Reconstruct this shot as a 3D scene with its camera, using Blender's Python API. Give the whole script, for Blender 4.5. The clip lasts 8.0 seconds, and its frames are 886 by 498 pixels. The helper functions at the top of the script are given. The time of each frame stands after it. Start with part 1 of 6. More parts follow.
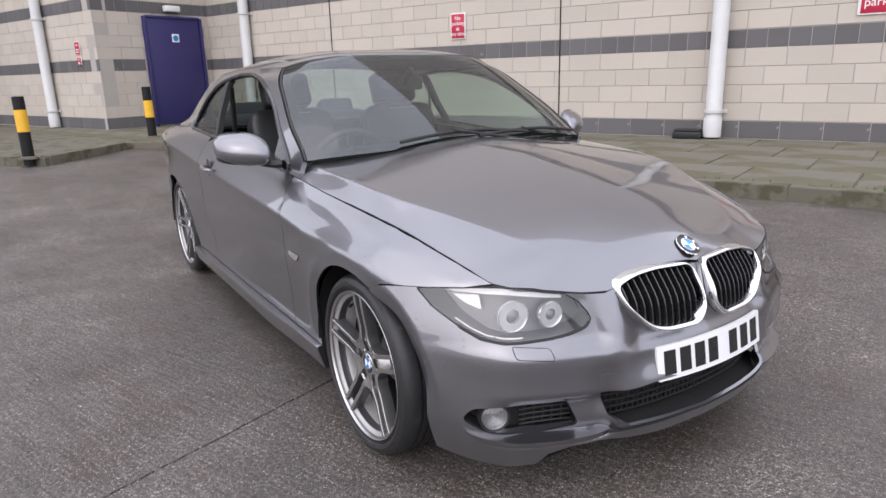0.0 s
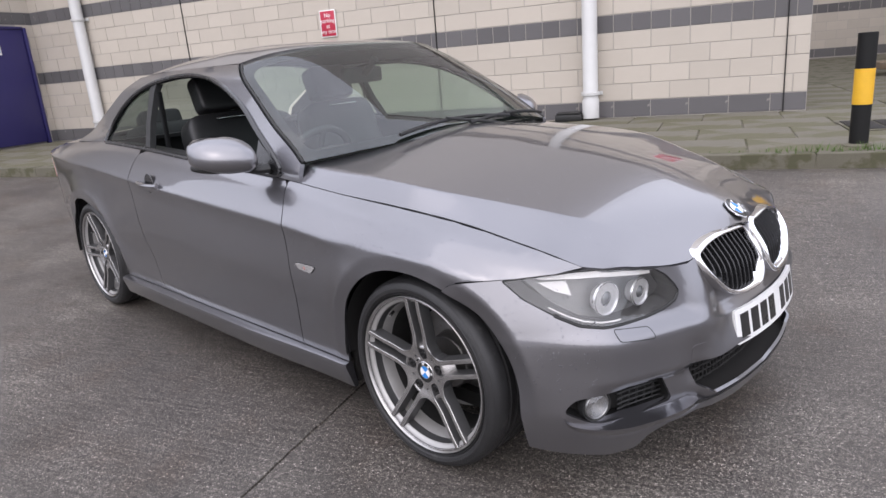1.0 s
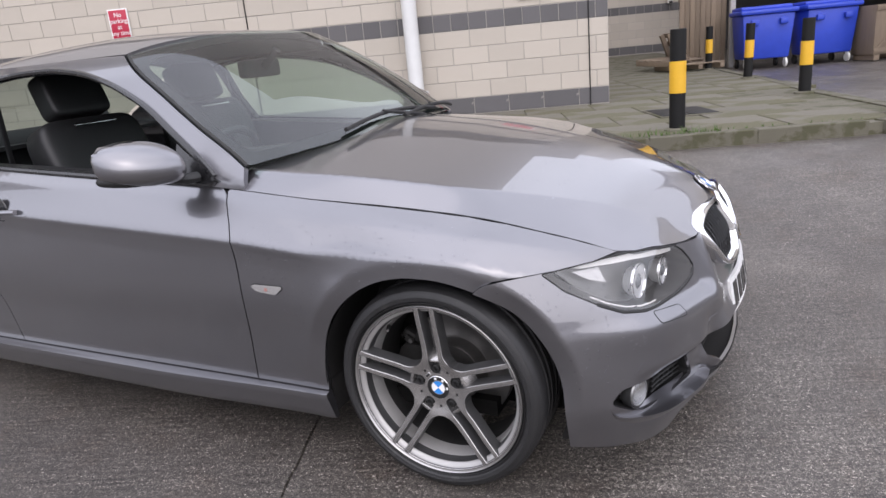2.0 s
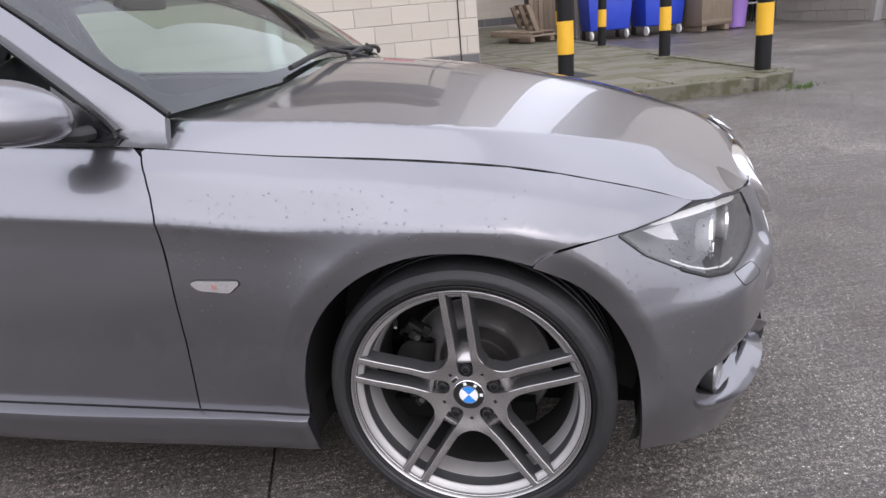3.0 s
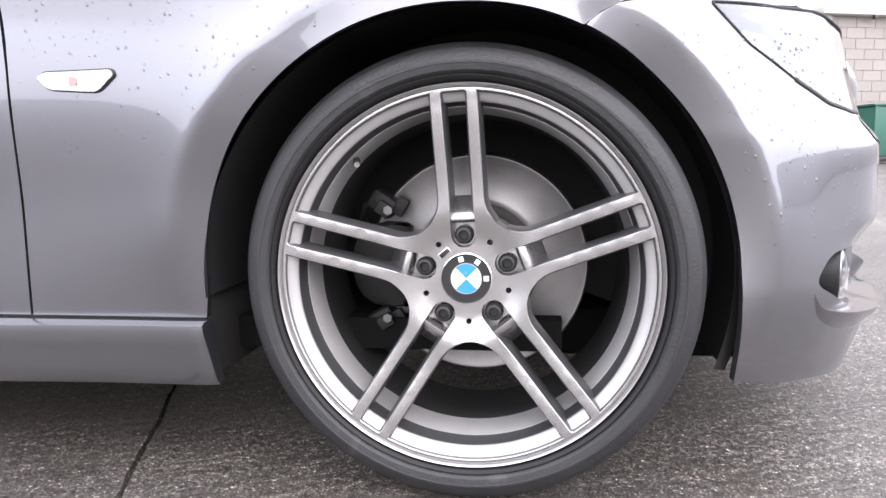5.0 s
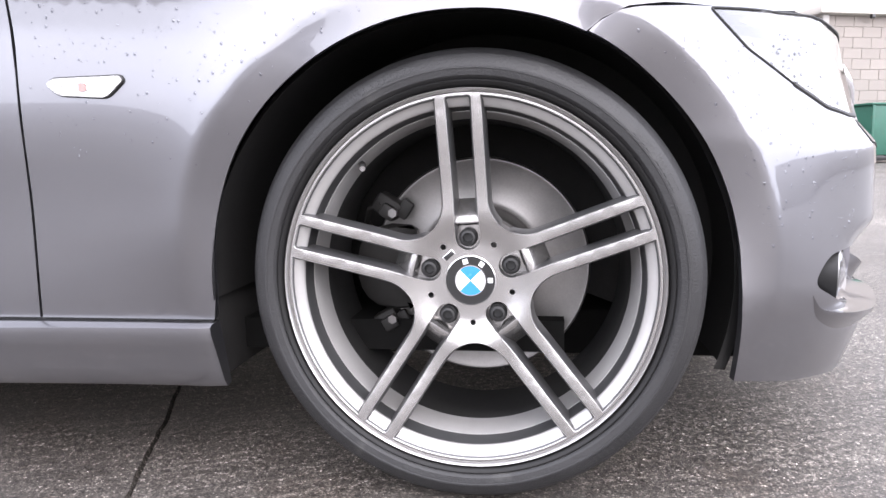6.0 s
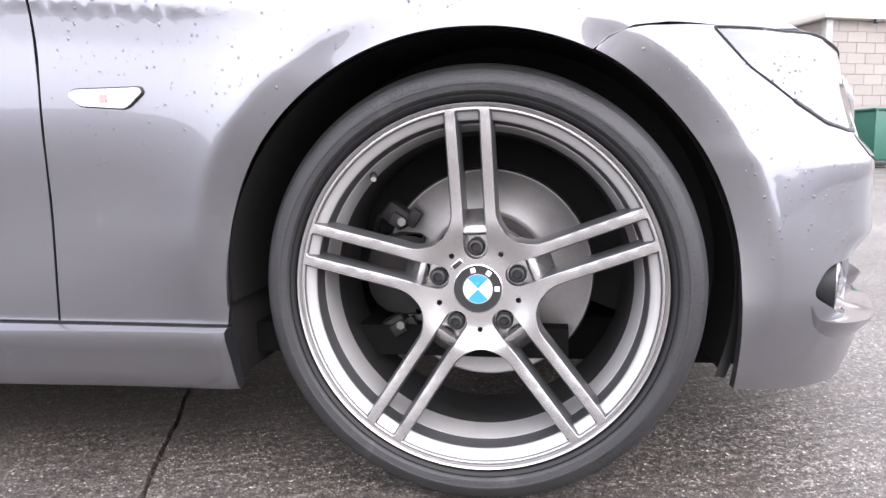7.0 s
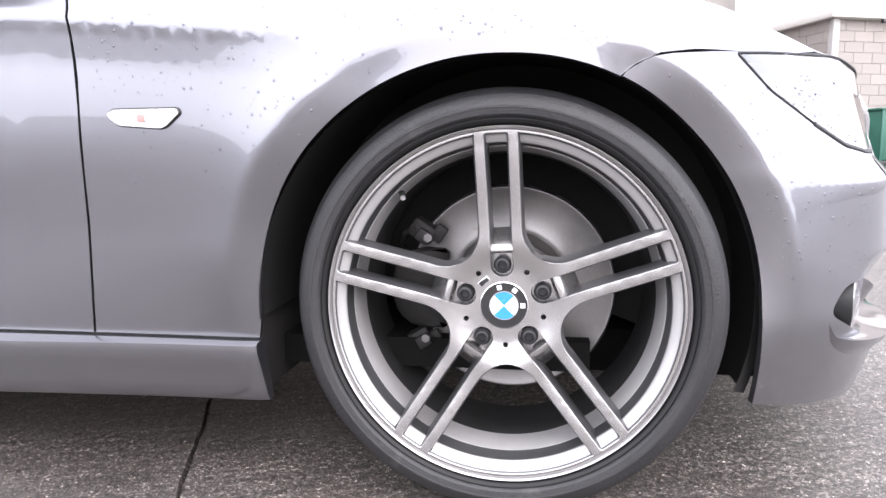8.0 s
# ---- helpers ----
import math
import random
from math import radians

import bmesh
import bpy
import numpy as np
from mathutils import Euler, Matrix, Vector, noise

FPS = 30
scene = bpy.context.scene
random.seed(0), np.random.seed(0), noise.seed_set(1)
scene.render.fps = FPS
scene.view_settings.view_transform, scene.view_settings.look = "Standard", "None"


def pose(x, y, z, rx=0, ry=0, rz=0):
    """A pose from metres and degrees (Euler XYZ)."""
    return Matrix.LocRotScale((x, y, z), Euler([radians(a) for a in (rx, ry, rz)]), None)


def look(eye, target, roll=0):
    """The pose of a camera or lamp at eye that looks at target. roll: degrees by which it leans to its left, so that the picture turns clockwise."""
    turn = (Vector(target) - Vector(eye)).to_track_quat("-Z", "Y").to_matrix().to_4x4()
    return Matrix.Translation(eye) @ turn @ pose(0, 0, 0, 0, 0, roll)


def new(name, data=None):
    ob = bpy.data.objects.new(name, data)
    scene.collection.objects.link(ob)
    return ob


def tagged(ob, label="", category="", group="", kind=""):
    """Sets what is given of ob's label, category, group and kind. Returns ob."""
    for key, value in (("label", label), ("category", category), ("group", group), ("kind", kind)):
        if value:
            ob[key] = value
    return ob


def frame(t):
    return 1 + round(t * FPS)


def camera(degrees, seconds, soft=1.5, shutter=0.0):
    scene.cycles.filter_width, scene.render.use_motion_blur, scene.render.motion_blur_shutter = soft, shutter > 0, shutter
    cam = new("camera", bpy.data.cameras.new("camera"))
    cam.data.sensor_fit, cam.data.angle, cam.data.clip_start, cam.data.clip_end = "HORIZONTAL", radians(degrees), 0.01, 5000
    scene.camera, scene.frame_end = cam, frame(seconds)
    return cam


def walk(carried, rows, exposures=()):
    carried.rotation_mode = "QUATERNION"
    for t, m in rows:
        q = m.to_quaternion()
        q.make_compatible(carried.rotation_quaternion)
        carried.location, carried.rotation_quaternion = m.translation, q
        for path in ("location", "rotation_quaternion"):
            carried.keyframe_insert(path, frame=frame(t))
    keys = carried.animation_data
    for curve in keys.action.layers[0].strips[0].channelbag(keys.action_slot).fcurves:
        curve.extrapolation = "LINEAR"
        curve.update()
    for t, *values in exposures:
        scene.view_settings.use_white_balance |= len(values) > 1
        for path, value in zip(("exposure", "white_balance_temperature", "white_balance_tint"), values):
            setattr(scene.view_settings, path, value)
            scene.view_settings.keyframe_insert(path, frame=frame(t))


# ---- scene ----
cam = camera(68.3, 8.0)
PATH = [
    (0, (1.909, -1.726, 1.285), (0.279, -0.69, 0.767), -1.5),
    (0.5, (1.698, -1.964, 1.291), (0.178, -0.767, 0.782), -3.5),
    (1, (1.405, -2.125, 1.26), (0.048, -0.759, 0.719), -4.6),
    (1.5, (1.102, -2.258, 1.243), (-0.031, -0.709, 0.681), -3.3),
    (1.7, (0.981, -2.328, 1.245), (-0.033, -0.695, 0.693), -4.3),
    (2.8, (0.352, -2.139, 1.155), (-0.176, -0.323, 0.506), -5.1),
    (3, (0.255, -2.052, 1.108), (-0.177, -0.218, 0.437), -5.2),
    (3.5, (0.155, -1.864, 0.833), (-0.173, 0.027, 0.269), -3.6),
    (4, (0.122, -1.738, 0.549), (-0.211, 0.212, 0.255), -2.6),
    (4.5, (0.113, -1.704, 0.479), (-0.189, 0.259, 0.247), -1.4),
    (5, (0.098, -1.717, 0.481), (-0.198, 0.242, 0.214), -1.2),
    (6.5, (0.09, -1.74, 0.493), (-0.2, 0.22, 0.225), -1.4),
    (7, (0.086, -1.757, 0.502), (-0.211, 0.203, 0.237), -0.9),
    (7.5, (0.079, -1.772, 0.513), (-0.22, 0.187, 0.246), -0.7),
    (8, (0.054, -1.784, 0.537), (-0.252, 0.173, 0.261), -0.6),
]
walk(cam, [(t, look(eye, target, roll)) for t, eye, target, roll in PATH],
     exposures=[(t, e, 6860, 17) for t, e in ((0, 0.31), (1.7, 0.28), (2.8, 0.28), (3.5, 0.65), (4.2, 1.25), (5.0, 1.42), (6.5, 1.53), (8, 1.58))])

# ---- world and light ----
world = bpy.data.worlds.new("overcast_sky")
scene.world = world
world.use_nodes = True
wn, wl = world.node_tree.nodes, world.node_tree.links
sky = wn.new("ShaderNodeTexSky")
sky.sky_type, sky.sun_disc = "NISHITA", False
sky.sun_elevation, sky.sun_rotation = radians(42), radians(150)
sky.dust_density = 3.0
bright = wn.new("ShaderNodeHueSaturation")
bright.inputs["Saturation"].default_value = 0.22
bright.inputs["Value"].default_value = 1.0
wl.new(sky.outputs[0], bright.inputs["Color"])
coords = wn.new("ShaderNodeTexCoord")
clouds = wn.new("ShaderNodeTexNoise")
clouds.inputs["Scale"].default_value, clouds.inputs["Detail"].default_value = 2.2, 5.0
wl.new(coords.outputs["Generated"], clouds.inputs["Vector"])
ramp = wn.new("ShaderNodeValToRGB")
ramp.color_ramp.elements[0].position, ramp.color_ramp.elements[0].color = 0.3, (0.72, 0.81, 0.965, 1)
ramp.color_ramp.elements[1].position, ramp.color_ramp.elements[1].color = 0.7, (1.02, 1.12, 1.315, 1)
wl.new(clouds.outputs["Fac"], ramp.inputs["Fac"])
# the overcast sky is brighter overhead than at the horizon
height = wn.new("ShaderNodeSeparateXYZ")
wl.new(coords.outputs["Generated"], height.inputs[0])
lift = wn.new("ShaderNodeMapRange")
lift.inputs["From Min"].default_value, lift.inputs["From Max"].default_value = 0.0, 1.0
lift.inputs["To Min"].default_value, lift.inputs["To Max"].default_value = 4.1, 5.5
wl.new(height.outputs["Z"], lift.inputs["Value"])
cover = wn.new("ShaderNodeVectorMath")
cover.operation = "SCALE"
wl.new(ramp.outputs[0], cover.inputs[0])
wl.new(lift.outputs[0], cover.inputs["Scale"])
mixw = wn.new("ShaderNodeMix")
mixw.data_type = "RGBA"
mixw.inputs["Factor"].default_value = 0.85
wl.new(bright.outputs[0], mixw.inputs[6])
wl.new(cover.outputs[0], mixw.inputs[7])
wl.new(mixw.outputs[2], wn["Background"].inputs["Color"])
wn["Background"].inputs["Strength"].default_value = 0.34

sun = new("sun", bpy.data.lights.new("sun", "SUN"))
sun.data.energy, sun.data.angle, sun.data.color = 0.55, radians(100), (1.0, 0.97, 0.93)
sun.matrix_world = look((6, -14, 14), (0, 0, 0))


# ---- materials ----
def mat(name, base, rough=0.6, metal=0.0, scale=8.0, vary=0.12, bump=0.0, fine=140.0, coat=0.0, spots=None, per_object=0.0, rough_vary=0.1, stretch=(1, 1, 1), spec=0.5, grain_gain=1.2):
    """A surface with stains at one scale and grain at another. spots: colour, scale, threshold of flecks."""
    m = bpy.data.materials.new(name)
    m.use_nodes = True
    n, l = m.node_tree.nodes, m.node_tree.links
    b = n["Principled BSDF"]
    b.inputs["Metallic"].default_value, b.inputs["Coat Weight"].default_value = metal, coat
    b.inputs["Coat Roughness"].default_value = 0.05
    b.inputs["Specular IOR Level"].default_value = spec
    tc, mp = n.new("ShaderNodeTexCoord"), n.new("ShaderNodeMapping")
    mp.inputs["Scale"].default_value = stretch
    l.new(tc.outputs["Object"], mp.inputs["Vector"])

    def fleck(s, detail, rough_in=0.6):
        t = n.new("ShaderNodeTexNoise")
        t.inputs["Scale"].default_value, t.inputs["Detail"].default_value, t.inputs["Roughness"].default_value = s, detail, rough_in
        l.new(mp.outputs[0], t.inputs["Vector"])
        return t.outputs["Fac"]

    def math_node(op, a, c):
        t = n.new("ShaderNodeMath")
        t.operation = op
        for k, v in enumerate((a, c)):
            if isinstance(v, (int, float)):
                t.inputs[k].default_value = v
            else:
                l.new(v, t.inputs[k])
        return t.outputs[0]

    stain, grain = fleck(scale, 5), fleck(fine, 3)
    both = math_node("ADD", math_node("MULTIPLY", math_node("SUBTRACT", stain, 0.5), 2 * vary), math_node("MULTIPLY", math_node("SUBTRACT", grain, 0.5), grain_gain * vary))
    if per_object:
        info = n.new("ShaderNodeObjectInfo")
        both = math_node("ADD", both, math_node("MULTIPLY", math_node("SUBTRACT", info.outputs["Random"], 0.5), 2 * per_object))
        isle = n.new("ShaderNodeNewGeometry")
        both = math_node("ADD", both, math_node("MULTIPLY", math_node("SUBTRACT", isle.outputs["Random Per Island"], 0.5), 2 * per_object))
    gain = math_node("ADD", both, 1.0)
    mul = n.new("ShaderNodeVectorMath")
    mul.operation = "SCALE"
    mul.inputs[0].default_value = base
    l.new(gain, mul.inputs["Scale"])
    colour = mul.outputs[0]
    if spots:
        tint, s, level = spots
        mask = n.new("ShaderNodeMapRange")
        mask.inputs["From Min"].default_value, mask.inputs["From Max"].default_value = level, level + 0.08
        l.new(fleck(s, 4), mask.inputs["Value"])
        mix = n.new("ShaderNodeMix")
        mix.data_type = "RGBA"
        l.new(mask.outputs[0], mix.inputs["Factor"])
        l.new(colour, mix.inputs[6])
        mix.inputs[7].default_value = (*tint, 1)
        colour = mix.outputs[2]
    l.new(colour, b.inputs["Base Color"])
    l.new(math_node("ADD", math_node("MULTIPLY", math_node("SUBTRACT", stain, 0.5), 2 * rough_vary), rough), b.inputs["Roughness"])
    if bump:
        bp = n.new("ShaderNodeBump")
        bp.inputs["Strength"].default_value, bp.inputs["Distance"].default_value = 1.0, bump
        l.new(math_node("ADD", grain, math_node("MULTIPLY", stain, 0.6)), bp.inputs["Height"])
        l.new(bp.outputs[0], b.inputs["Normal"])
    return m


def glass_mat(name, tint, rough=0.0, haze=0.0, gloss_ior=1.5, grazing=5.0):
    """Thin glass: a clear tinted part under a mirror-like one."""
    m = bpy.data.materials.new(name)
    m.use_nodes = True
    n, l = m.node_tree.nodes, m.node_tree.links
    n.remove(n["Principled BSDF"])
    t, g, fr, mix = n.new("ShaderNodeBsdfTransparent"), n.new("ShaderNodeBsdfGlossy"), n.new("ShaderNodeLayerWeight"), n.new("ShaderNodeMixShader")
    t.inputs["Color"].default_value = (*tint, 1)
    g.inputs["Roughness"].default_value = rough
    fr.inputs["Blend"].default_value = 0.5
    power, spread = n.new("ShaderNodeMath"), n.new("ShaderNodeMapRange")
    power.operation, power.inputs[1].default_value = "POWER", grazing
    l.new(fr.outputs["Facing"], power.inputs[0])
    l.new(power.outputs[0], spread.inputs["Value"])
    spread.inputs["To Min"].default_value = 2 * ((gloss_ior - 1) / (gloss_ior + 1)) ** 2
    l.new(spread.outputs[0], mix.inputs[0])
    under = t.outputs[0]
    if haze:
        d, soft = n.new("ShaderNodeBsdfDiffuse"), n.new("ShaderNodeMixShader")
        d.inputs["Color"].default_value = (0.8, 0.8, 0.79, 1)
        soft.inputs[0].default_value = haze
        l.new(t.outputs[0], soft.inputs[1])
        l.new(d.outputs[0], soft.inputs[2])
        under = soft.outputs[0]
    l.new(under, mix.inputs[1])
    l.new(g.outputs[0], mix.inputs[2])
    l.new(mix.outputs[0], n["Material Output"].inputs["Surface"])
    return m


PAINT = mat("grey_metallic_paint", (0.184, 0.182, 0.195), 0.285, 0.90, 900, 0.05, 0, 2500, coat=1.0, rough_vary=0.0)
PAINT.node_tree.nodes["Principled BSDF"].inputs["Coat IOR"].default_value = 1.70
PAINT.node_tree.nodes["Principled BSDF"].inputs["Coat Roughness"].default_value = 0.018
PAINT_DARK = mat("black_gloss_trim", (0.012, 0.012, 0.013), 0.25, 0.0, 30, 0.1, coat=0.4)
PLASTIC = mat("black_plastic", (0.012, 0.012, 0.012), 0.55, 0, 60, 0.2, 0.0002, 800)
CHROME = mat("chrome", (0.82, 0.82, 0.83), 0.10, 1.0, 40, 0.04, rough_vary=0.04)
ALLOY = mat("machined_alloy", (0.40, 0.388, 0.378), 0.23, 0.88, 60, 0.06, 0, 900, rough_vary=0.02)
ALLOY_DARK = mat("grey_alloy_and_groove_shade", (0.075, 0.075, 0.076), 0.38, 0.4, 40, 0.14, 0, 500, coat=0.2)
ALLOY_SILVER = mat("silver_painted_alloy", (0.40, 0.39, 0.38), 0.34, 0.35, 40, 0.10, 0, 500, coat=0.2)
RUBBER = mat("tyre_rubber", (0.0175, 0.0172, 0.0178), 0.50, 0, 24, 0.30, 0.0009, 300, spots=((0.036, 0.035, 0.034), 14, 0.60), spec=0.5)
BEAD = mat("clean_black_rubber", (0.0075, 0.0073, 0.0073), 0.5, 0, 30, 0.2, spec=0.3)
DISC = mat("brake_disc_steel", (0.20, 0.192, 0.186), 0.36, 0.88, 30, 0.22, 0, 300, spots=((0.16, 0.12, 0.10), 40, 0.66))
CALIPER = mat("dirty_caliper", (0.024, 0.023, 0.022), 0.55, 0.2, 40, 0.3, spec=0.2)
LINER = mat("wheel_arch_liner", (0.022, 0.021, 0.0205), 0.85, 0, 30, 0.35, spec=0.3)
# near-black colour stands in for the shade deep inside the rim
BARREL = mat("shaded_inner_rim", (0.024, 0.0235, 0.023), 0.6, 0.1, 30, 0.35, spec=0.3)
UNDER = mat("dirty_underside", (0.007, 0.0068, 0.0065), 0.9, 0, 30, 0.3, spec=0.1)
ALLOY_EDGE = mat("bright_cut_alloy", (0.46, 0.447, 0.438), 0.28, 0.82, 60, 0.03, 0, 900, rough_vary=0.0)
WHITE = mat("white_plate", (0.75, 0.75, 0.74), 0.35, 0, 20, 0.05)
BLACK = mat("black_enamel", (0.01, 0.01, 0.01), 0.3, 0, 20, 0.1, coat=0.3)
BLUE = mat("blue_enamel", (0.02, 0.22, 0.62), 0.25, 0, 20, 0.05, coat=0.5)
LEATHER = mat("black_leather", (0.012, 0.012, 0.013), 0.5, 0, 50, 0.2, 0.0002, 400)
RED = mat("red_lens", (0.34, 0.17, 0.15), 0.15, 0, 30, 0.1, coat=1)
CLEAR_REFLECTOR = mat("clear_reflector", (0.50, 0.49, 0.48), 0.18, 0.6, 250, 0.25, 0.0008, 300)
LAMP_SILVER = mat("bright_reflector", (0.78, 0.78, 0.78), 0.32, 0.7, 40, 0.08)
PROJECTOR = mat("dark_glass_lens", (0.06, 0.065, 0.07), 0.06, 0.0, 30, 0.1, coat=1.0, spec=0.8)
LAMP_DIM = mat("dull_reflector", (0.30, 0.30, 0.30), 0.3, 0.8, 40, 0.1)
LAMP_GREY = mat("lamp_housing", (0.12, 0.12, 0.12), 0.33, 0.55, 40, 0.1)
SCREEN = glass_mat("tinted_screen_glass", (0.78, 0.90, 0.84), gloss_ior=1.62)
PRIVACY = glass_mat("tinted_side_glass", (0.44, 0.51, 0.47))
MISTED = glass_mat("misted_side_glass", (0.62, 0.74, 0.66), haze=0.32)
LENS = glass_mat("lamp_lens", (0.95, 0.95, 0.95), haze=0.008, gloss_ior=1.55, grazing=2.5)
WATER = glass_mat("water_drop", (0.70, 0.70, 0.73), gloss_ior=1.6)

CONCRETE_YARD = mat("worn_concrete_yard", (0.087, 0.076, 0.0675), 0.45, 0, 1.1, 0.20, 0, 330, spots=((0.44, 0.41, 0.37), 240, 0.60), rough_vary=0.25, grain_gain=4.5)


def brushed(m):
    """Broom strokes across the slab, dark pits and a fine relief."""
    n, l = m.node_tree.nodes, m.node_tree.links
    b = n["Principled BSDF"]
    tc, mp = n.new("ShaderNodeTexCoord"), n.new("ShaderNodeMapping")
    mp.inputs["Rotation"].default_value = (0, 0, radians(-21))
    l.new(tc.outputs["Object"], mp.inputs["Vector"])
    st = n.new("ShaderNodeMapping")
    st.inputs["Scale"].default_value = (4, 75, 1)
    l.new(mp.outputs[0], st.inputs["Vector"])
    fields = []
    for vec, scale, detail in ((st, 1.0, 5), (mp, 70.0, 8), (mp, 420.0, 3), (mp, 0.8, 6), (mp, 2.3, 5)):
        t = n.new("ShaderNodeTexNoise")
        t.inputs["Scale"].default_value, t.inputs["Detail"].default_value, t.inputs["Roughness"].default_value = scale, detail, 0.65
        if scale == 70.0:
            t.inputs["Roughness"].default_value = 0.88
        l.new(vec.outputs[0], t.inputs["Vector"])
        fields.append(t.outputs["Fac"])
    stroke, pit, sand, patch, brown = fields

    def op(kind, a, c):
        t = n.new("ShaderNodeMath")
        t.operation = kind
        for k, v in enumerate((a, c)):
            if isinstance(v, (int, float)):
                t.inputs[k].default_value = v
            else:
                l.new(v, t.inputs[k])
        return t.outputs[0]

    hole = n.new("ShaderNodeMapRange")
    hole.inputs["From Min"].default_value, hole.inputs["From Max"].default_value = 0.42, 0.48
    hole.inputs["To Min"].default_value = 0.5
    l.new(pit, hole.inputs["Value"])
    gain = op("MULTIPLY", hole.outputs[0], op("ADD", -1.90, op("ADD", op("ADD", op("MULTIPLY", pit, 1.3), op("MULTIPLY", sand, 1.6)), op("ADD", op("MULTIPLY", stroke, 1.9), op("MULTIPLY", patch, 0.8)))))
    # small stones, pale or dark, in the worn face
    for cells, low, high, dark, pale in ((460.0, 0.30, 0.84, 0.50, 2.15), (210.0, 0.13, 0.92, 0.55, 2.1)):
        vo, sep = n.new("ShaderNodeTexVoronoi"), n.new("ShaderNodeSeparateColor")
        vo.inputs["Scale"].default_value = cells
        l.new(mp.outputs[0], vo.inputs["Vector"])
        l.new(vo.outputs["Color"], sep.inputs["Color"])
        gain = op("MULTIPLY", gain, op("ADD", 1.0, op("SUBTRACT", op("MULTIPLY", op("GREATER_THAN", sep.outputs[0], high), pale - 1.0), op("MULTIPLY", op("LESS_THAN", sep.outputs[0], low), 1.0 - dark))))
    old = b.inputs["Base Color"].links[0].from_socket
    mul = n.new("ShaderNodeVectorMath")
    mul.operation = "SCALE"
    warm, dirt = n.new("ShaderNodeMapRange"), n.new("ShaderNodeMix")
    warm.inputs["From Min"].default_value, warm.inputs["From Max"].default_value, warm.inputs["To Max"].default_value = 0.52, 0.66, 0.55
    l.new(brown, warm.inputs["Value"])
    dirt.data_type = "RGBA"
    l.new(warm.outputs[0], dirt.inputs["Factor"])
    l.new(old, dirt.inputs[6])
    dirt.inputs[7].default_value = (0.075, 0.056, 0.044, 1)
    # loose light grit lies in patches
    grit, chips = n.new("ShaderNodeMapRange"), n.new("ShaderNodeMix")
    grit.inputs["From Min"].default_value, grit.inputs["From Max"].default_value, grit.inputs["To Max"].default_value = 0.55, 0.61, 0.85
    l.new(op("ADD", pit, op("MULTIPLY", op("SUBTRACT", patch, 0.5), 0.35)), grit.inputs["Value"])
    chips.data_type = "RGBA"
    l.new(grit.outputs[0], chips.inputs["Factor"])
    l.new(dirt.outputs[2], chips.inputs[6])
    chips.inputs[7].default_value = (0.25, 0.23, 0.20, 1)
    l.new(chips.outputs[2], mul.inputs[0])
    l.new(gain, mul.inputs["Scale"])
    l.new(mul.outputs[0], b.inputs["Base Color"])
    bp = n.new("ShaderNodeBump")
    bp.inputs["Strength"].default_value, bp.inputs["Distance"].default_value = 0.8, 0.0022
    l.new(op("ADD", op("MULTIPLY", pit, 1.0), op("ADD", op("MULTIPLY", sand, 0.5), op("MULTIPLY", stroke, 0.5))), bp.inputs["Height"])
    l.new(bp.outputs[0], b.inputs["Normal"])


brushed(CONCRETE_YARD)
BLOCK = mat("cream_block", (0.466, 0.420, 0.362), 0.88, 0, 3.0, 0.06, 0.0015, 160, per_object=0.05)
BLOCK_DARK = mat("grey_block", (0.115, 0.110, 0.112), 0.85, 0, 3.0, 0.10, 0.0015, 160, spots=((0.24, 0.225, 0.21), 7, 0.66), per_object=0.10)
MORTAR = mat("mortar", (0.37, 0.345, 0.315), 0.92, 0, 6, 0.08, 0.001, 200)
FLAG = mat("mossy_flagstone", (0.150, 0.138, 0.108), 0.88, 0, 2.4, 0.25, 0.0025, 130, spots=((0.105, 0.098, 0.058), 1.3, 0.47), per_object=0.06)
KERB = mat("kerb_concrete", (0.125, 0.115, 0.085), 0.88, 0, 4, 0.25, 0.003, 130, spots=((0.075, 0.072, 0.040), 4, 0.50), per_object=0.08)
PIPE = mat("white_pipe_paint", (0.53, 0.53, 0.52), 0.45, 0, 6, 0.08, spots=((0.42, 0.36, 0.30), 14, 0.70))
YELLOW = mat("yellow_band_paint", (0.72, 0.40, 0.025), 0.45, 0, 9, 0.12, spots=((0.35, 0.2, 0.04), 22, 0.72))
BOLLARD_BLACK = mat("black_bollard_paint", (0.009, 0.009, 0.009), 0.6, 0, 12, 0.3, spec=0.25)
DOOR_BLUE = mat("navy_door_paint", (0.026, 0.022, 0.105), 0.45, 0, 5, 0.10)
SIGN_RED = mat("sign_red", (0.43, 0.014, 0.045), 0.4, 0, 10, 0.06)
BIN_BLUE = mat("blue_bin_plastic", (0.022, 0.06, 0.48), 0.42, 0, 6, 0.14)
PURPLE = mat("purple_plastic", (0.30, 0.17, 0.48), 0.45, 0, 6, 0.1)
WOOD = mat("weathered_wood", (0.21, 0.16, 0.115), 0.8, 0, 5, 0.25, 0.002, 90, stretch=(6, 6, 0.6), per_object=0.15)
GREEN = mat("green_steel", (0.018, 0.098, 0.067), 0.5, 0, 4, 0.25, spots=((0.10, 0.09, 0.06), 9, 0.68))
RENDERED = mat("grey_render", (0.36, 0.345, 0.33), 0.85, 0, 1.5, 0.14, 0.002, 60)
CLADDING = mat("pale_wall_cladding", (0.50, 0.475, 0.45), 0.7, 0, 1.2, 0.07)
PALE_WALL = mat("pale_cladding", (0.52, 0.49, 0.45), 0.7, 0, 1.2, 0.07)
